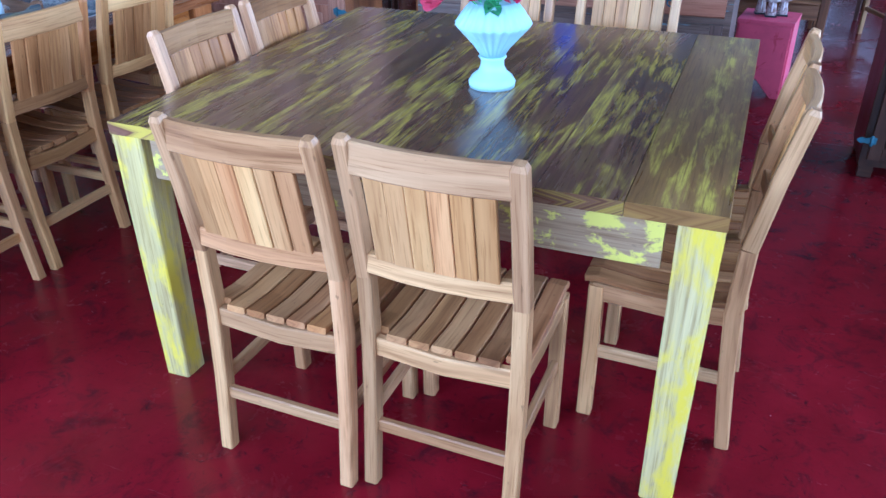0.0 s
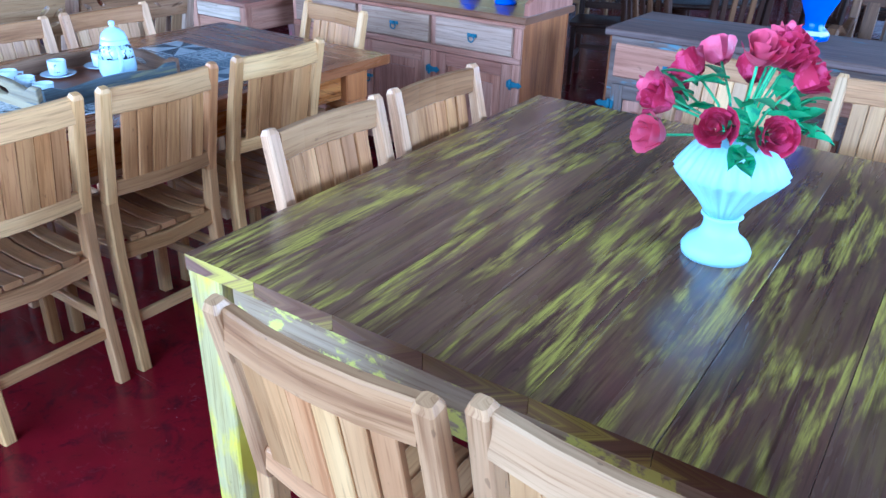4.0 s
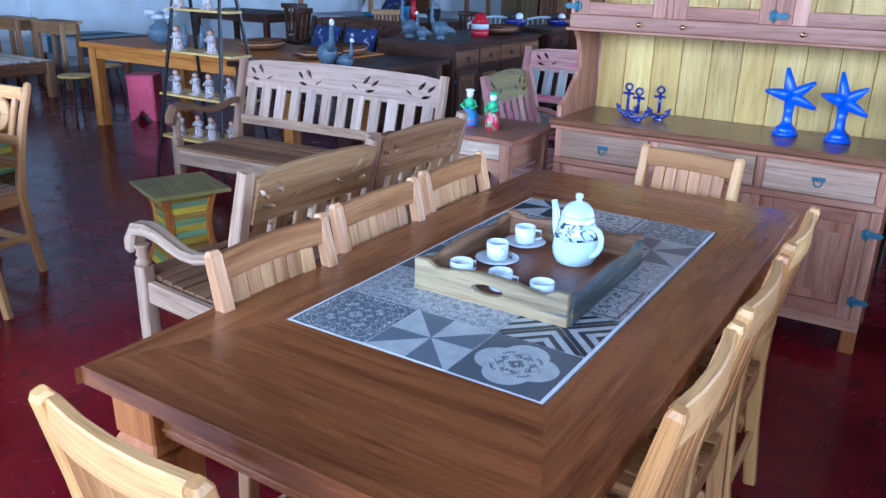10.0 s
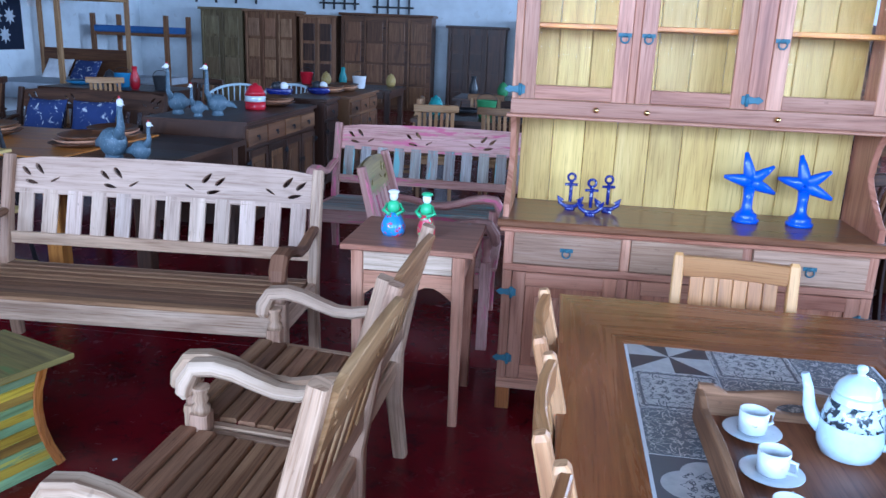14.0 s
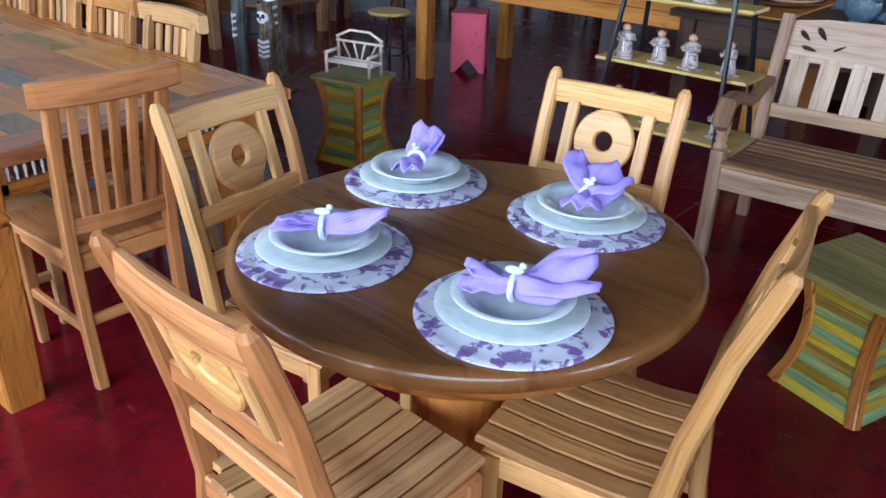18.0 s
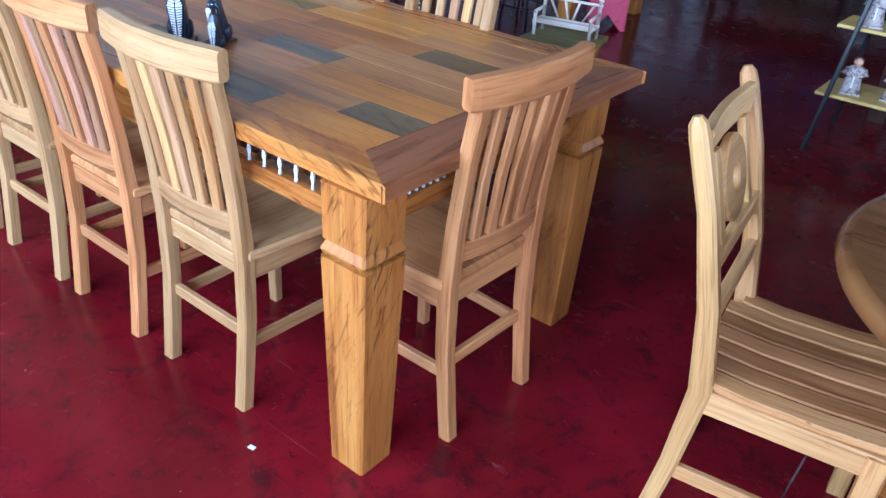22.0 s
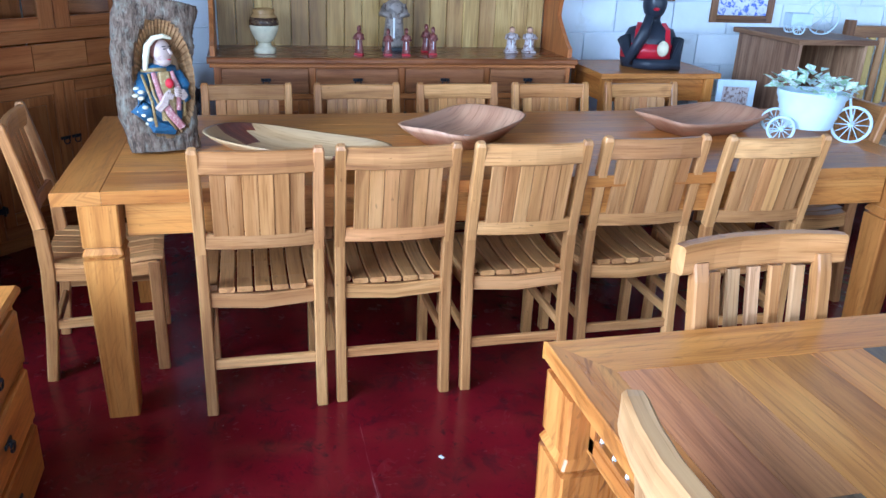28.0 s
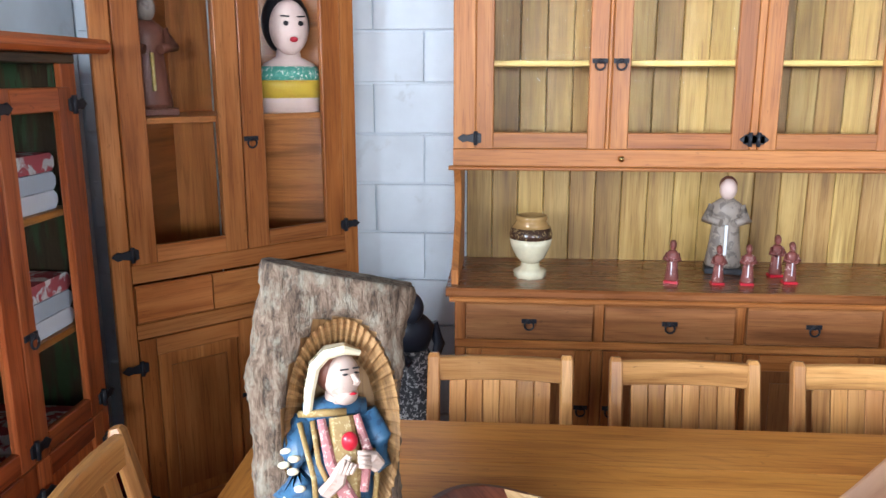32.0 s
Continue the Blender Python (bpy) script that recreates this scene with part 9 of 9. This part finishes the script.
for y, z in ((15.0, 2.2), (16.0, 2.3), (14.3, 2.1)):
    solid("framed_sketch", Geo().box(-13.098, -13.08, y - 0.2, y + 0.2, z - 0.3, z + 0.3), PAPER, "pale framed sketch on the white wall", "picture", group="framed sketches")
for x, y in ((-7.25, 9.5), (-6.75, 9.9)):
    t = thing("wicker_chair", "white woven wicker chair", "chair", pose(x, y, 0), "wicker chairs")
    part("seat", Geo().lathe([(0.24, 0.40), (0.26, 0.42), (0.24, 0.44)], segs=24), WOVEN, t)
    n = 14
    for i in range(n):
        a = math.pi * i / (n - 1)
        part("cane", Geo().tube([(0.24 * math.cos(a), 0.24 * math.sin(a), 0.44), (0.29 * math.cos(a), 0.29 * math.sin(a), 0.82 + 0.10 * math.sin(a))], 0.008, 5), WOVEN, t)
    part("rim", Geo().tube([(0.29 * math.cos(math.pi * i / 13), 0.29 * math.sin(math.pi * i / 13), 0.82 + 0.10 * math.sin(math.pi * i / 13)) for i in range(14)], 0.016, 7), WOVEN, t)
    for k in range(4):
        a = radians(45 + 90 * k)
        part("leg", Geo().tube([(0.2 * math.cos(a), 0.2 * math.sin(a), 0.40), (0.22 * math.cos(a), 0.22 * math.sin(a), 0)], 0.014, 6), WOVEN, t)


# ---- small goods on the tables further back ----
bl = thing("round_blue_vase", "round pale blue vase with white paper flowers on the work table", "vase", pose(-8.28, 5.2, 0.79))
part("vase_body", Geo().lathe([(0.05, 0), (0.10, 0.04), (0.125, 0.10), (0.10, 0.165), (0.05, 0.19), (0.055, 0.21)], segs=24), GUINEA, bl)
for i in range(7):
    a = i * 0.9
    part("petal", Geo().ball((0.09 * math.cos(a), 0.09 * math.sin(a), 0.25 + 0.02 * (i % 3)), 0.07, 0.05, 0.03, 10, 6), CLOTHW, bl)
for i in range(3):
    solid("bottle", Geo().lathe([(0.03, 0), (0.032, 0.02), (0.03, 0.11), (0.014, 0.15), (0.013, 0.19), (0.016, 0.195)], segs=14), GUINEA, "small grey-blue ceramic bottle on the work table", "bottle", pose(-7.98 + 0.17 * i, 5.22 + 0.05 * (i % 2), 0.79), "bottles on the work table")
GOODS = [paint("goods_blue", (0.05, 0.22, 0.42), 0.4), paint("goods_sky", (0.25, 0.48, 0.58), 0.4), PAPER, paint("goods_green", (0.06, 0.26, 0.10), 0.5), RED, paint("goods_teal", (0.04, 0.26, 0.26), 0.4), GOLD, DARKSTONE]
TOPS = ((-4.9, -3.5, 8.3, 9.3), (-1.9, -0.2, 8.4, 9.3), (0.2, 1.6, 6.7, 7.4), (1.0, 2.6, 9.6, 10.6), (-4.9, -2.9, 11.2, 12.2), (-2.0, -0.2, 11.6, 12.6), (-9.9, -8.2, 9.7, 10.7), (-7.6, -5.9, 12.0, 13.1), (0.6, 2.4, 12.6, 13.4))
rg = random.Random(12)
for x0, x1, y0, y1 in TOPS:
    for i in range(5):
        x, y = x0 + (x1 - x0) * (0.12 + 0.19 * i), rg.uniform(y0 + 0.15, y1 - 0.15)
        mat, kind = rg.choice(GOODS), rg.randrange(4)
        at = pose(x, y, 0.78, 0, 0, rg.uniform(-30, 30))
        if kind == 0:
            t = thing("bucket", "small painted metal bucket on a table in the hall", "bucket", at, "goods on the far tables")
            part("bucket_body", Geo().lathe([(0.075, 0), (0.08, 0.01), (0.105, 0.17), (0.11, 0.175), (0.10, 0.17), (0.072, 0.012), (0.001, 0.01)], segs=20), mat, t)
            part("handle", Geo().tube([(0.105 * math.cos(a), 0, 0.165 + 0.08 * math.sin(a)) for a in [math.pi * j / 9 for j in range(10)]], 0.004, 5), IRON, t)
        elif kind == 1:
            t = thing("lidded_jar", "small glazed lidded jar on a table in the hall", "jar", at, "goods on the far tables")
            part("jar_body", Geo().lathe([(0.05, 0), (0.075, 0.04), (0.08, 0.10), (0.055, 0.15), (0.05, 0.16)], segs=20), mat, t)
            part("lid", Geo().lathe([(0.055, 0.1605), (0.05, 0.17), (0.02, 0.185), (0.012, 0.2), (0.001, 0.205)], segs=18), mat, t)
        elif kind == 2:
            solid("dish", Geo().lathe([(0.09, 0), (0.12, 0.012), (0.18, 0.045), (0.175, 0.048), (0.11, 0.02), (0.001, 0.01)], segs=24), mat, "glazed round dish on a table in the hall", "dish", at, "goods on the far tables")
        else:
            solid("vase", Geo().lathe([(0.04, 0), (0.06, 0.05), (0.065, 0.12), (0.03, 0.22), (0.035, 0.28), (0.03, 0.28), (0.026, 0.22)], segs=18), mat, "slim glazed vase on a table in the hall", "vase", at, "goods on the far tables")
# little stools and folded cloths on the dark sideboards
for x, y, z in ((-6.3, 8.45, 0.92), (-6.1, 9.15, 0.9)):
    t = thing("checked_dish", "black and white checked round box on the sideboard", "box", pose(x, y, z))
    part("dish", Geo().lathe([(0.09, 0), (0.13, 0.03), (0.14, 0.07), (0.13, 0.075)], segs=24), NAVYW, t)
    for k in range(3):
        part("ball", Geo().ball((0.05 * math.cos(k * 2.1), 0.05 * math.sin(k * 2.1), 0.10), 0.045, 0.045, 0.04, 10, 7), DARKSTONE if k else PAPER, t)
fan = thing("wall_fan", "grey wall fan with a round wire cage", "fan", pose(0.4, 17.97, 2.75))
part("bracket", Geo().box(-0.03, 0.03, -0.18, 0.028, -0.03, 0.03), IRON, fan)
for r in (0.10, 0.2, 0.28):
    part("cage_ring", Geo().tube([(r * math.cos(a), -0.24 + (0.06 if r > 0.25 else 0), r * math.sin(a)) for a in [2 * math.pi * i / 24 for i in range(24)]], 0.008, 5, True), IRON, fan)
part("motor", Geo().ball((0, -0.2, 0), 0.07, 0.06, 0.07, 12, 8), DARKSTONE, fan)
for k in range(3):
    a = radians(120 * k + 20)
    part("blade", Geo().bar((0.05 * math.cos(a), -0.22, 0.05 * math.sin(a)), (0.24 * math.cos(a), -0.22, 0.24 * math.sin(a)), (-math.sin(a), 0.3, math.cos(a)), 0.10, 0.006, 0.002), DARKSTONE, fan)
wh = thing("wall_hanging", "dark navy textile with white flower motifs on the white wall", "textile", pose(-13.095, 6.9, 0))
part("cloth", Geo().box(0, 0.02, 0, 7.0, 1.05, 3.1), paint("navy_textile", (0.012, 0.018, 0.04), 0.9), wh)
part("hanging_rail", Geo().tube([(0.03, -0.05, 3.12), (0.03, 7.05, 3.12)], 0.018, 8), MIDWOOD, wh)
TURNED = Matrix(((0, 0, 1, 0), (1, 0, 0, 0), (0, 1, 0, 0), (0, 0, 0, 1)))
star = [((0.15 if n % 2 == 0 else 0.08) * math.cos(math.pi * n / 8), (0.15 if n % 2 == 0 else 0.08) * math.sin(math.pi * n / 8)) for n in range(16)]
motif = plate("motif", [star], 0.004, CLOTHW, TURNED, 0.0005)
for r in range(6):
    for n in range(20):
        ob = part("motif", motif, CLOTHW, wh)
        ob.location = (0.0235, 0.25 + 0.33 * n + (0.16 if r % 2 else 0), 1.3 + 0.32 * r)
for x, y, rz in ((-6.27, 4.03, 20), (-4.98, 3.05, 50), (-7.38, 1.0, 10), (-10.34, 1.09, 35)):
    solid("paper_scrap", Geo().box(-0.009, 0.009, -0.006, 0.006, 0.0004, 0.0016, 0.0002), PAPER, "tiny scrap of white paper on the red floor", "litter", pose(x, y, 0, 0, 0, rz), "scraps on the floor")
